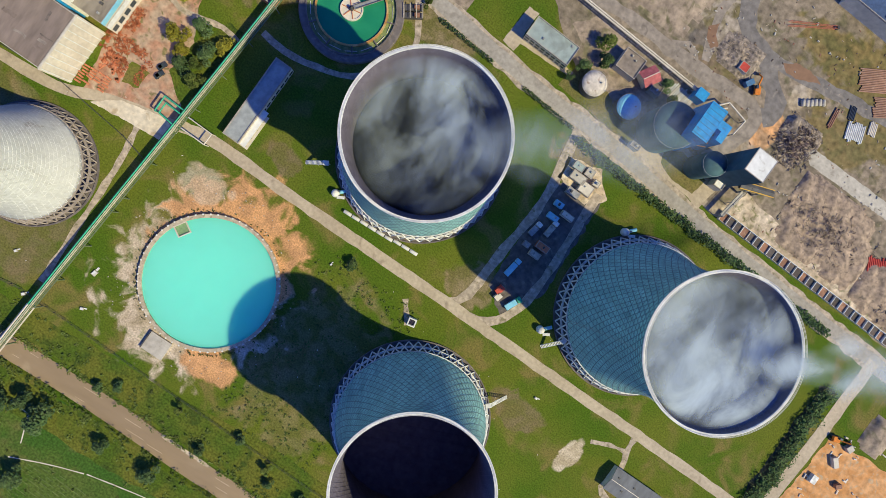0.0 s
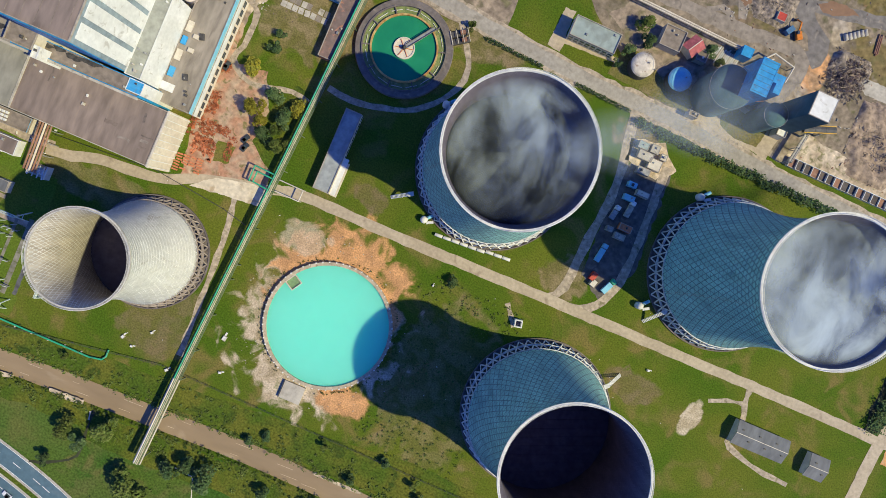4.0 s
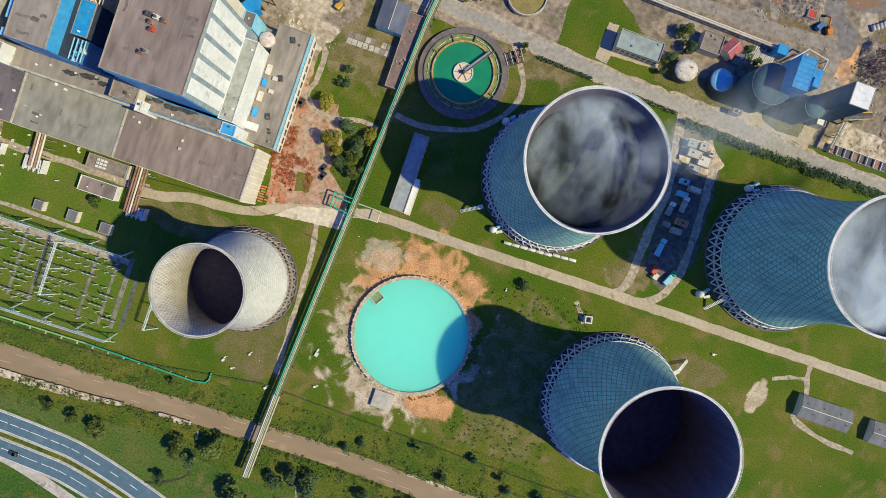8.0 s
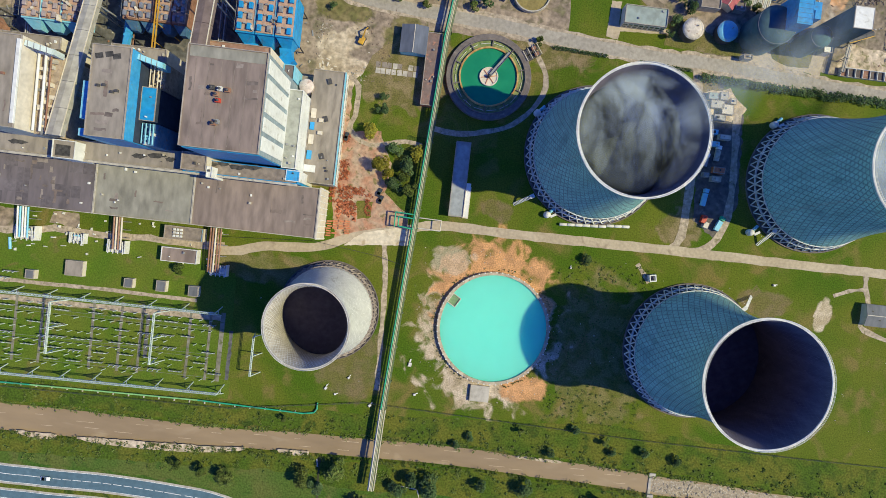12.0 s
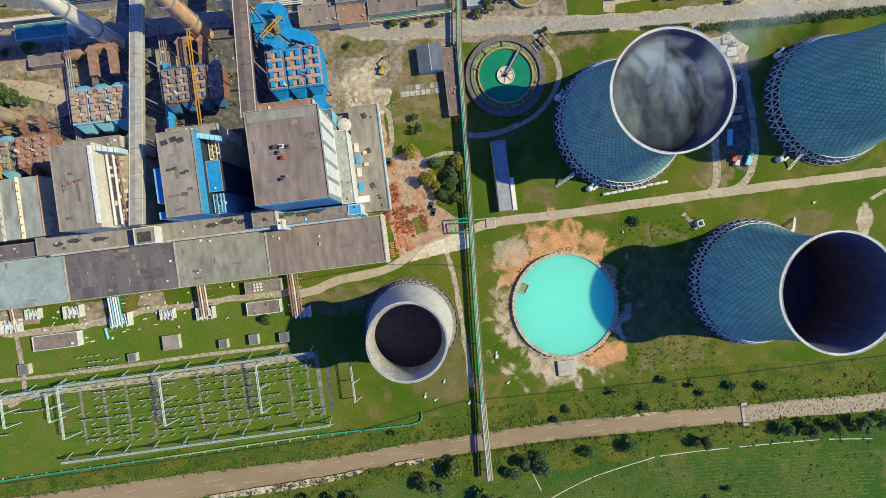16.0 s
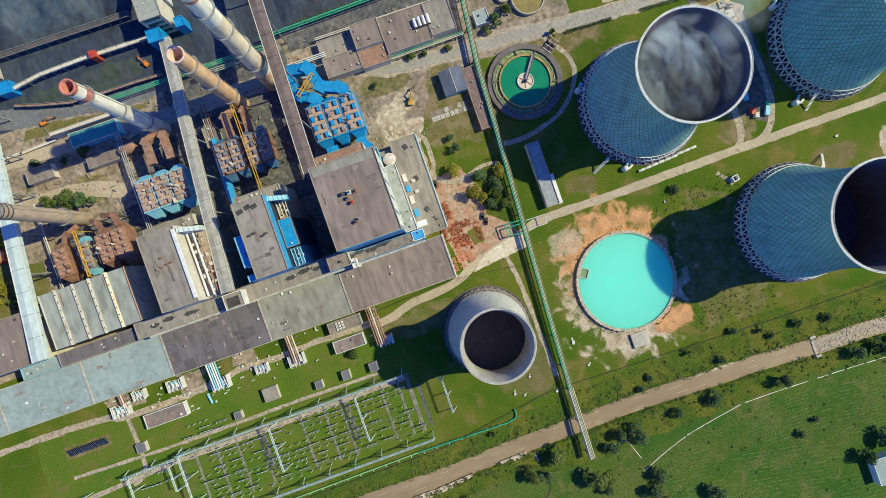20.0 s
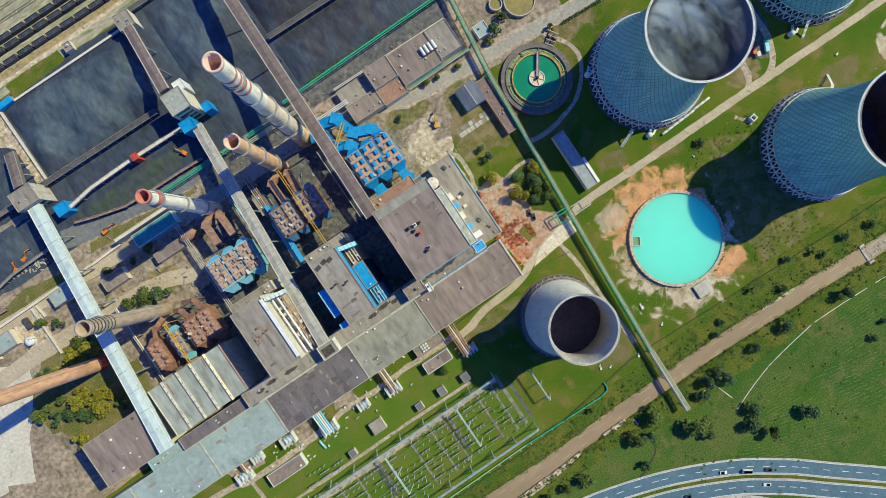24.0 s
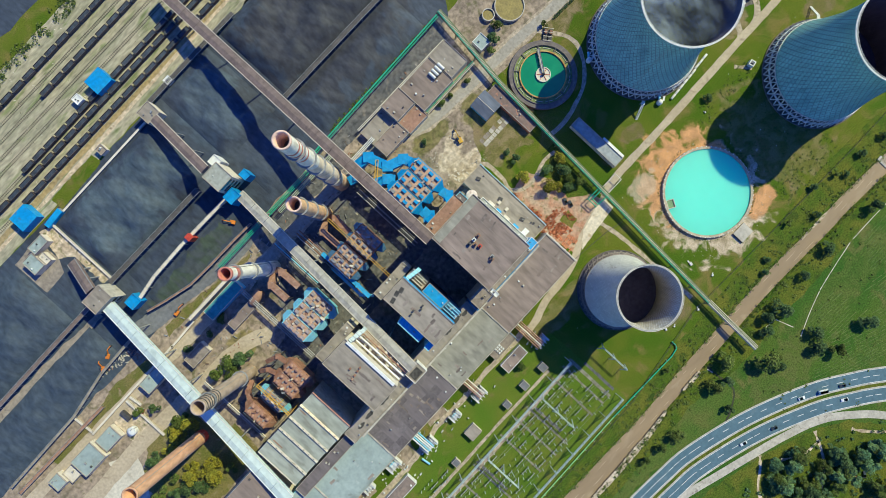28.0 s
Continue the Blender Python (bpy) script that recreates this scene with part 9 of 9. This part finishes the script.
for z in (16, 19, 22):
    bar("crossarm", py, M_STEEL, (0, -3, z), (0, 3, z), 0.25)

# ---- river stones and weir ----
rnd = random.Random(51)
bm = bmesh.new()
stone = []
for i in range(300):
    x = 91 + 80 * rnd.random()
    y = river_y(x) + rnd.gauss(0, 2.2)
    if abs(y - river_y(x)) < 4.4:
        stone.append((x, y, 0.22 + rnd.random() ** 2 * 0.5))
bmesh.ops.create_icosphere(bm, subdivisions=1, radius=1.0)
for v in bm.verts:
    v.co *= 0.8 + 0.4 * rnd.random()
rock = finish("stone", bm, M_STONE)
bed = thing("river_stones", "pale boulders and rapids in the river", "stones", kind="structure")
for x, y, s in stone:
    put("stone", rock, bed, pose(x, y, -1.0, 0, 0, rnd.random() * 360) @ Matrix.Diagonal((s * 1.3, s, s * 0.6, 1)))
wr = thing("weir", "low pale concrete weir across the river", "weir", 90.5, -71.9)
block("sill", wr, M_CONC, 0, 0, -1.8, 1.4, 10.0, 1.25)
block("abutment", wr, M_CONC, 0.3, 5.6, -1.8, 3.2, 1.4, 2.6)
block("abutment", wr, M_CONC, 0.3, -5.6, -1.8, 3.2, 1.4, 2.6)
bm = bmesh.new()
ribbon(bm, [Vector((x, river_y(x), 0)) for x in range(91, 232, 2)], 8.0, -0.97, 0, 1.6, 7)
structure("rapids", bm, mat("white_water", (0.36, 0.295, 0.205), (0.31, 0.245, 0.165), (0.52, 0.48, 0.40), scale=0.6, fine=1.5, mix3=0.6, grain=0.2, rough=0.3), "broken pale water over stones", "rapids")
bm = bmesh.new()
for off, sd in ((-3.6, 1), (3.4, 2)):
    rr_ = random.Random(sd)
    for i in range(17):
        x = -300 + 22.5 * i + rr_.random() * 14
        y = river_y(x) + off * 0.6 + rr_.gauss(0, 0.6)
        w_ = 3.0 + rr_.random() * 6.0
        bm.faces.new([bm.verts.new(p) for p in ((x, y, -0.98), (x + w_, y + 0.1, -0.98), (x + w_, y + 0.27, -0.98), (x, y + 0.16, -0.98))])
tagged(structure("foam_lines", bm, mat("foam", (0.62, 0.5, 0.36), (0.55, 0.42, 0.28)), "thin foam streaks on the muddy river", "foam"), kind="stuff")
for x0, x1, w_, side in ((-202, -118, 2.6, -1), (-232, -210, 1.8, -1), (-102, -84, 1.4, -1), (20, 44, 1.0, 1)):
    far = [(x, river_y(x) + side * (river_half(x) + 0.9 + w_ * math.sin(math.pi * (x - x0) / (x1 - x0)) ** 0.7)) for x in range(x0, x1 + 1, 4)]
    patch("sand_bar", [(x, river_y(x) + side * (river_half(x) - 0.4)) for x in range(x0, x1 + 1, 4)] + far[::-1], -0.4 if side > 0 else 0.09, M_PALE, "pale sand bar on the river bank", "ground", 1.2, 0.5)
for dr in ([(-26, -106), (-11, -100), (3, -95.4)], [(4, -95), (20, -92), (38.9, -88.9)], [(42, -88.7), (62, -88.8), (80, -89.4)], [(86, -89.6), (108, -90.4), (131, -91.6)], [(-38, -85.6), (-29.5, -86.6)], [(-29, -87), (-25, -98.6)], [(136, -92), (160, -95)]):
    road("drain", dr, 0.42, 0.1, M_CREAM, "narrow broken concrete drain through the meadow", "drain", wobble=0.2)
road("drain", [(-80.2, -75), (-80, -86.5), (-79.5, -97), (-90, -104.5), (-98, -107)], 1.1, 0.1, MATS["shade_ditch_earth"], "dark overgrown ditch leading to the river", "ditch", wobble=0.7)
road("drain", [(-81.6, -76), (-80.9, -80)], 0.7, 0.14, M_CONC, "broken concrete rim of the ditch", "drain", wobble=0.3)

# ---- steam ----
def steam_material(name, colour, low, high, most):
    m = bpy.data.materials.new(name)
    m.use_nodes = True
    nt = m.node_tree
    n, l = nt.nodes, nt.links
    bs = n["Principled BSDF"]
    bs.inputs["Base Color"].default_value = (*colour, 1)
    bs.inputs["Roughness"].default_value = 1.0
    bs.inputs["Specular IOR Level"].default_value = 0.0
    geo = n.new("ShaderNodeNewGeometry")
    a = n.new("ShaderNodeTexNoise")
    drift = n.new("ShaderNodeMapping")
    drift.inputs["Location"].default_value, drift.inputs["Rotation"].default_value, drift.inputs["Scale"].default_value = (13, 41, 7), (0.2, 0.3, 0.7), (1.0, 0.6, 1.6)
    a.inputs["Scale"].default_value, a.inputs["Detail"].default_value, a.inputs["Distortion"].default_value = 0.07, 11, 0.55
    a.inputs["Roughness"].default_value = 0.54
    b = n.new("ShaderNodeAttribute")
    b.attribute_name = "thin"
    r = n.new("ShaderNodeMapRange")
    r.interpolation_type = "SMOOTHSTEP"
    r.inputs["From Min"].default_value, r.inputs["From Max"].default_value = low, high
    r.inputs["To Min"].default_value, r.inputs["To Max"].default_value = 0.01, most
    mu = n.new("ShaderNodeMath")
    mu.operation = "MULTIPLY"
    l.new(geo.outputs["Position"], drift.inputs["Vector"])
    l.new(drift.outputs["Vector"], a.inputs["Vector"])
    l.new(a.outputs["Fac"], r.inputs["Value"])
    l.new(r.outputs["Result"], mu.inputs[0]), l.new(b.outputs["Fac"], mu.inputs[1])
    l.new(mu.outputs[0], bs.inputs["Alpha"])
    return m


M_STEAM = steam_material("steam", (0.52, 0.61, 0.67), 0.28, 0.72, 0.15)
M_WISP = steam_material("wispy_steam", (0.60, 0.71, 0.79), 0.4, 0.68, 0.24)


def veil(parent, cx, cy, z, rx, ry, turn, dense, edge, seed, rumple=1.6, off=(0.0, 0.0), vapour=None):
    """One rumpled sheet of vapour that thins out towards its rim."""
    verts, faces, thin = [], [], []
    rings, seg = 14, 40
    ca, sa = math.cos(turn), math.sin(turn)
    for i in range(rings + 1):
        for j in range(seg):
            q = i / rings
            a = 2 * math.pi * j / seg
            lobe = 1 + 0.22 * noise.noise((math.cos(a) * 1.3, math.sin(a) * 1.3, seed * 1.7))
            u, v = rx * q * math.cos(a) * (lobe if edge < 4 else 1), ry * q * math.sin(a) * (lobe if edge < 4 else 1)
            dz = rumple * noise.fractal((u * 0.05 + seed * 3.7, v * 0.05, seed), 1, 2, 3)
            verts.append((cx + ca * u - sa * v, cy + sa * u + ca * v, z + dz))
            thin.append(dense * max(0.15, 1 + q * (off[0] * math.cos(a) + off[1] * math.sin(a))) * max(0.0, 1 - q ** (edge * 3 if edge > 4 else edge)) ** (1.0 if edge > 4 else 1.6))
    for i in range(rings):
        for j in range(seg):
            p, p2 = i * seg + j, i * seg + (j + 1) % seg
            faces.append((p, p2, p2 + seg, p + seg))
    me = bpy.data.meshes.new("veil")
    me.from_pydata(verts, [], faces)
    me.attributes.new("thin", "FLOAT", "POINT").data.foreach_set("value", thin)
    for p in me.polygons:
        p.use_smooth = True
    me.materials.append(vapour or M_STEAM)
    put("veil", me, parent)


def steam(label, x, y, r, z0, z1, layers, seed, dense=1.0, off=(0.0, 0.0), vapour=None):
    """Billowing veils one above another inside a tower; off leans the thickest part to one side."""
    st = tagged(new("steam"), label, "steam", kind="stuff")
    st.matrix_basis = pose(x, y, 0)
    rnd = random.Random(seed)
    for k in range(layers):
        f_ = k / max(layers - 1, 1)
        veil(st, 0, 0, z0 + (z1 - z0) * f_, r, r, 0, dense * (0.8 + 0.4 * rnd.random()), 6, seed + k, 1.6 if f_ < 0.8 else 0.6, off, vapour)
    return st


def plume(label, x, y, z, length, width, ang, puffs, dense, seed):
    """Vapour drifting off a rim: many thin puffs strung along the wind, widening and thinning."""
    st = tagged(new("steam_plume"), label, "steam", kind="stuff")
    st.matrix_basis = pose(x, y, 0)
    rnd = random.Random(seed)
    ca, sa = math.cos(radians(ang)), math.sin(radians(ang))
    for k in range(puffs):
        f_ = (k + rnd.random()) / puffs
        side = rnd.gauss(0, width * 0.28) * (0.6 + 0.8 * f_)
        r_ = width * (0.35 + 0.3 * rnd.random()) * (0.75 + 0.7 * f_)
        veil(st, ca * length * f_ - sa * side, sa * length * f_ + ca * side, z + 4 * f_ + rnd.random() * 2, r_ * 1.5, r_, radians(ang) + rnd.gauss(0, 0.3), dense * (1.1 - 0.7 * f_), 2, seed + k, 1.0)
    return st


steam("thin white steam rising inside the cooling tower", 41.0, 93.1, 24.6, 30, 63, 6, 2, dense=0.76, off=(0.1, 0.8), vapour=M_WISP)
steam("dense white steam rising inside the cooling tower", 156.1, 92.2, 25.4, 40, 66.8, 6, 5, dense=3.6, off=(0.25, -0.4))
plume("faint steam wisp drifting off the cooling tower", 58, 103, 67, 60, 20, 36, 8, 2.0, 9)
plume("white steam plume trailing off the cooling tower", 166, 96, 70.5, 80, 15, 33, 12, 5.5, 12)


# ---- clutter ----
def debris(label, x0, x1, y0, y1, count, material, size, seed, long=1.0, height=0.6, keep=None, name="debris"):
    """Small scattered pieces that nobody could count, as one mesh."""
    r_ = random.Random(seed)
    bm_v, bm_f = [], []
    for _ in range(count):
        x, y = x0 + (x1 - x0) * r_.random(), y0 + (y1 - y0) * r_.random()
        if noise.noise((x * 0.06, y * 0.06, seed)) < -0.05 or (keep and not keep(x, y)):
            continue
        a = r_.choice((0, 1.57)) + r_.gauss(0, 0.25) if long < 3 else r_.random() * 3.14
        sx, sy, sz = size * (0.4 + r_.random()) * long, size * (0.3 + 0.7 * r_.random()), height * (0.4 + r_.random())
        c, s_ = math.cos(a), math.sin(a)
        k = len(bm_v)
        for d in (0.0, sz):
            for u, v in ((-1, -1), (1, -1), (1, 1), (-1, 1)):
                t = 0.82 if d else 1.0
                bm_v.append((x + c * u * sx / 2 * t - s_ * v * sy / 2 * t, y + s_ * u * sx / 2 * t + c * v * sy / 2 * t, 0.05 + d))
        bm_f += [(k + 4, k + 5, k + 6, k + 7), (k, k + 1, k + 5, k + 4), (k + 1, k + 2, k + 6, k + 5), (k + 2, k + 3, k + 7, k + 6), (k + 3, k, k + 4, k + 7)]
    me = bpy.data.meshes.new(name)
    me.from_pydata(bm_v, [], bm_f)
    me.materials.append(material)
    return tagged(put(name, me), label, "debris", kind="stuff")


def clear_of_plant(x, y):
    return not (-140 < x < -86 and 60 < y < 117) and not (-232 < x < -156 and 60 < y < 111) and not (abs(y - 153) < 6 and x > -120) and abs(y - 176) > 4


M_LOG = mat("bleached_wood", (0.50, 0.40, 0.29), (0.40, 0.31, 0.22), scale=0.3, fine=1.5, grain=0.2)
M_SCRAP = mat("brown_scrap", (0.17, 0.125, 0.095), (0.12, 0.095, 0.08), (0.26, 0.17, 0.11), scale=0.3, fine=1.5, mix3=0.4, grain=0.25)
for k, (m_, n_, sz, lg, hh, lab) in enumerate(((M_SCRAP, 240, 0.8, 2.2, 0.5, "dark steel scrap and machine parts in the yard"), (M_RUST, 220, 0.8, 1.8, 0.5, "rusty scrap and machine parts in the yard"), (M_CONC, 260, 0.8, 1.6, 0.35, "broken concrete pieces in the yard"), (M_STEEL, 220, 0.7, 3.5, 0.8, "loose steel beams in the yard"))):
    debris(lab, -300, -64, 110, 190, n_, m_, sz, 60 + k, lg, hh, lambda x, y: clear_of_plant(x, y) and not (-105 < x < -50 and y < 150))
for k, (m_, n_, sz, lg, hh, lab) in enumerate(((M_LOG, 300, 0.3, 4.0, 0.15, "bleached logs and branches strewn over the yard"), (M_SCRAP, 220, 0.5, 2.2, 0.25, "dark scrap strewn over the yard"), (M_CONC, 300, 0.7, 1.6, 0.4, "grey rubble strewn over the yard"), (M_RUST, 200, 0.5, 2.2, 0.25, "rusty scrap strewn over the yard"))):
    debris(lab, 100, 300, 154, 262, n_, m_, sz, 70 + k, lg, hh, lambda x, y: y > 178 or x > 163)


def branches(label, spots, count, material, seed, length=3.0, thick=0.16):
    """A tangle of thin sticks and roots lying over a heap, as one mesh."""
    r_ = random.Random(seed)
    vs, fs = [], []
    for _ in range(count):
        x0, x1, y0, y1, z = r_.choice(spots)
        u, v = min(max(r_.gauss(0.5, 0.22), 0.02), 0.98), min(max(r_.gauss(0.5, 0.22), 0.02), 0.98)
        c = Vector((x0 + (x1 - x0) * u, y0 + (y1 - y0) * v, 0.1 + z * (1 - abs(2 * u - 1) ** 2.5) * (1 - abs(2 * v - 1) ** 2.5) * (0.8 + 0.35 * r_.random())))
        d = Vector((r_.gauss(0, 1), r_.gauss(0, 1), r_.gauss(0, 0.12))).normalized() * length * (0.3 + 0.7 * r_.random())
        n_ = d.cross(Vector((0, 0, 1))).normalized() * thick * (0.5 + r_.random())
        k = len(vs)
        bend = n_ * r_.gauss(0, 3.5)
        for p, f_ in ((c - d / 2, 1.0), (c + bend, 0.8), (c + d / 2, 0.35)):
            vs += [p - n_ * f_, p + n_ * f_, p + Vector((0, 0, n_.length * 1.6 * f_))]
        for q in (0, 3):
            fs += [(k + q, k + q + 2, k + q + 5, k + q + 3), (k + q + 2, k + q + 1, k + q + 4, k + q + 5)]
    me = bpy.data.meshes.new("branches")
    me.from_pydata([tuple(p) for p in vs], [], fs)
    me.materials.append(material)
    return tagged(put("branches", me), label, "branches", kind="stuff")


branches("tangle of bleached branches and roots on the heap", [(161, 181, 185, 207, 2.4)], 420, M_LOG, 80)
branches("dark branches tangled in the heap", [(161, 181, 185, 207, 2.2)], 260, M_SCRAP, 81)
branches("bleached branches strewn over the ash heaps", [(183, 232, 156, 192, 1.7), (232, 300, 152, 180, 1.5)], 520, M_LOG, 92, 2.6, 0.14)
branches("dark roots strewn over the ash heaps", [(183, 232, 156, 192, 1.7), (232, 300, 152, 180, 1.5)], 420, M_SCRAP, 93, 2.6, 0.16)
branches("grey sticks round the red cabin", [(117, 137, 203, 219, 1.3)], 160, M_LOG, 94, 2.0, 0.13)

debris("white broken concrete strewn round the excavator", -104, -78, 116, 144, 130, M_CONC, 0.5, 95, 1.6, 0.25)
debris("brown clods strewn round the excavator", -106, -56, 116, 154, 260, M_SCRAP, 0.45, 96, 1.6, 0.2)
debris("pale slab pieces by the excavator", -104, -79, 119, 128, 60, M_CREAM, 0.9, 82, 1.8, 0.15)
slabs = thing("paving_slabs", "two rows of old grey concrete slabs sunk in the dry grass", "slabs", kind="structure")
slab_rnd = random.Random(91)
for i in range(8):
    for j in range(2):
        if slab_rnd.random() < 0.85:
            block("slab", slabs, M_CONC if slab_rnd.random() < 0.6 else M_SCRAPROAD, -72.6 + 2.7 * i + slab_rnd.gauss(0, 0.1), 122.8 + 3.1 * j, 0.02, 2.3, 2.7, 0.12 + 0.08 * slab_rnd.random(), slab_rnd.gauss(0, 3))
debris("old rails and scrap at the coal yard's end", -340, -306, 186, 200, 110, M_RUST, 0.6, 83, 4.0, 0.3)
debris("pale stones at the coal yard's end", -340, -306, 186, 202, 260, M_CONC, 0.8, 84, 2.0, 0.3)
debris("small pale stones round the pond", -42, 36, -46, 44, 420, M_CONC, 0.45, 85, 1.3, 0.25, lambda x, y: R_POND + 1 < math.hypot(x, y) < 41)
debris("small equipment boxes beside the hall", -300, -140, 12, 34, 130, M_STRUT, 0.9, 86, 1.5, 1.2)
debris("loose planks and boxes on the sand lot", 266, 300, 42, 120, 200, M_CREAM, 0.9, 87, 2.5, 0.5)
debris("scattered pale litter on the grass", -120, 250, -44, 44, 120, M_RIM, 0.4, 88, 1.2, 0.2, lambda x, y: math.hypot(x, y) > 45 and math.hypot(x - 101, y) > 35)
debris("ballast lumps and dark spills in the rail yard", -330, 0, 294, 372, 500, M_RAILBED, 0.6, 89, 2.2, 0.25)
debris("pale spills in the rail yard", -330, 0, 304, 372, 160, M_CREAM, 0.5, 90, 3.0, 0.1)
for x, y0, y1, n_, m_, z in ((-240, 112, 172, 3, M_STEEL, 7), (-191, 112, 170, 4, M_RUST, 8), (-147, 112, 160, 4, M_DARKSTEEL, 9), (-205.5, 140, 176, 3, M_CYAN, 6), (-297, 100, 150, 2, M_CREAM, 5)):
    pk = thing("pipe_rack", "steel pipe rack with pipes between filters and boilers", "pipe rack", x, 0)
    for i in range(n_):
        rod("pipe", pk, m_ if i % 2 else M_STEEL, ((i - n_ / 2) * 1.1, y0, z), ((i - n_ / 2) * 1.1, y1, z), 0.7, 8)
    for i in range(6):
        yy = y0 + (y1 - y0) * (i + 0.5) / 6
        bar("cross_beam", pk, M_DARKSTEEL, (-n_ * 0.7, yy, z - 0.5), (n_ * 0.7, yy, z - 0.5), 0.35)
        for q in (-1, 1):
            bar("leg", pk, M_DARKSTEEL, (q * n_ * 0.65, yy, 0), (q * n_ * 0.65, yy, z - 0.5), 0.4)
for y, x0, x1, m_, z in ((174.5, -118, -140, M_RIM, 6), (190, -240, -150, M_GREEN, 5), (186, -190, -140, M_PALEGREEN, 6)):
    pk = thing("pipe_rack", "pale pipe rack beside the north block", "pipe rack", 0, y)
    for i in range(3):
        rod("pipe", pk, m_, (x0, i * 1.0, z), (x1, i * 1.0, z), 0.6, 8)
    for i in range(6):
        xx = x0 + (x1 - x0) * (i + 0.5) / 6
        bar("leg", pk, M_STEEL, (xx, 0, 0), (xx, 0, z), 0.35)
        bar("cross_beam", pk, M_STEEL, (xx, -0.5, z - 0.4), (xx, 2.6, z - 0.4), 0.3)

# ---- mown swaths on the meadow ----
def swaths(label, x0, x1, y0, y1, gap, angle, seed):
    """Faint rows of cut grass left by the mower, broken and slightly bent."""
    r_ = random.Random(seed)
    bm_ = bmesh.new()
    cx, cy, L = (x0 + x1) / 2, (y0 + y1) / 2, (x1 - x0) / 2
    ca, sa = math.cos(radians(angle)), math.sin(radians(angle))
    v = -(y1 - y0) / 2
    while v < (y1 - y0) / 2:
        u = -L * (0.6 + 0.4 * r_.random())
        end = L * (0.6 + 0.4 * r_.random())
        while u < end:
            du = 3 + 7 * r_.random()
            pts = [Vector((cx + ca * (u + du * k / 3) - sa * (v + 1.2 * math.sin((u + du * k / 3) * 0.05)), cy + sa * (u + du * k / 3) + ca * (v + 1.2 * math.sin((u + du * k / 3) * 0.05)), 0)) for k in range(4)]
            ribbon(bm_, pts, 0.4, 0.045, 0, 0.25, r_.randrange(999))
            u += du + 0.5 + 2.5 * r_.random()
        v += gap * (0.85 + 0.3 * r_.random())
    tagged(structure("mown_swaths", bm_, M_HAY, label, "grass"), kind="stuff")


M_HAY = mat("dry_cut_grass", (0.125, 0.155, 0.045), (0.085, 0.13, 0.034), scale=0.08, fine=1.5, grain=0.3, rough=0.95)
swaths("faint rows of cut grass on the meadow", 36, 84, -116, -92, 1.9, -4, 1)
swaths("faint rows of cut grass on the meadow", -22, 10, -124, -101, 1.9, -8, 2)
swaths("faint rows of cut grass on the meadow", 18, 80, -150, -120, 2.2, -14, 3)
swaths("faint rows of cut grass on the meadow", 84, 160, -128, -98, 2.0, -6, 4)
swaths("faint rows of cut grass on the meadow", -40, 30, -150, -122, 2.0, -22, 5)
swaths("faint rows of cut grass on the meadow", 60, 150, -190, -150, 2.4, -10, 6)
sp = thing("pipe_rack", "pale and green pipes on posts along the north block", "pipe rack")
for k, m_ in enumerate((M_CREAM, M_PALEGREEN, M_GREEN)):
    rod("pipe", sp, m_, (-84, 161.2 + 0.75 * k, 4.6), (-41.5, 161.6 + 0.75 * k, 4.6), 0.45)
for i in range(8):
    bar("post", sp, M_GREEN, (-83 + 5.8 * i, 162, 0), (-83 + 5.8 * i, 162, 4.4), 0.3)
    bar("cross_beam", sp, M_GREEN, (-83 + 5.8 * i, 160.8, 4.25), (-83 + 5.8 * i, 163.2, 4.25), 0.25)
cp = thing("cream_pipeline", "cream lagged pipes on posts behind the north block", "pipeline")
for off in (0.0, 0.9):
    rod("pipe", cp, M_CREAM, (-121, 185.4 + off, 4), (-44, 184.6 + off, 4), 0.6)
for i in range(12):
    bar("post", cp, M_STEEL, (-118 + 6.6 * i, 185.8, 0), (-118 + 6.6 * i, 185.8, 3.9), 0.3)
tank("storage_tank", "squat white tank beside the sheds", -350.6, 162.5, 2.6, 3.2, M_WHITE, M_WHITE)
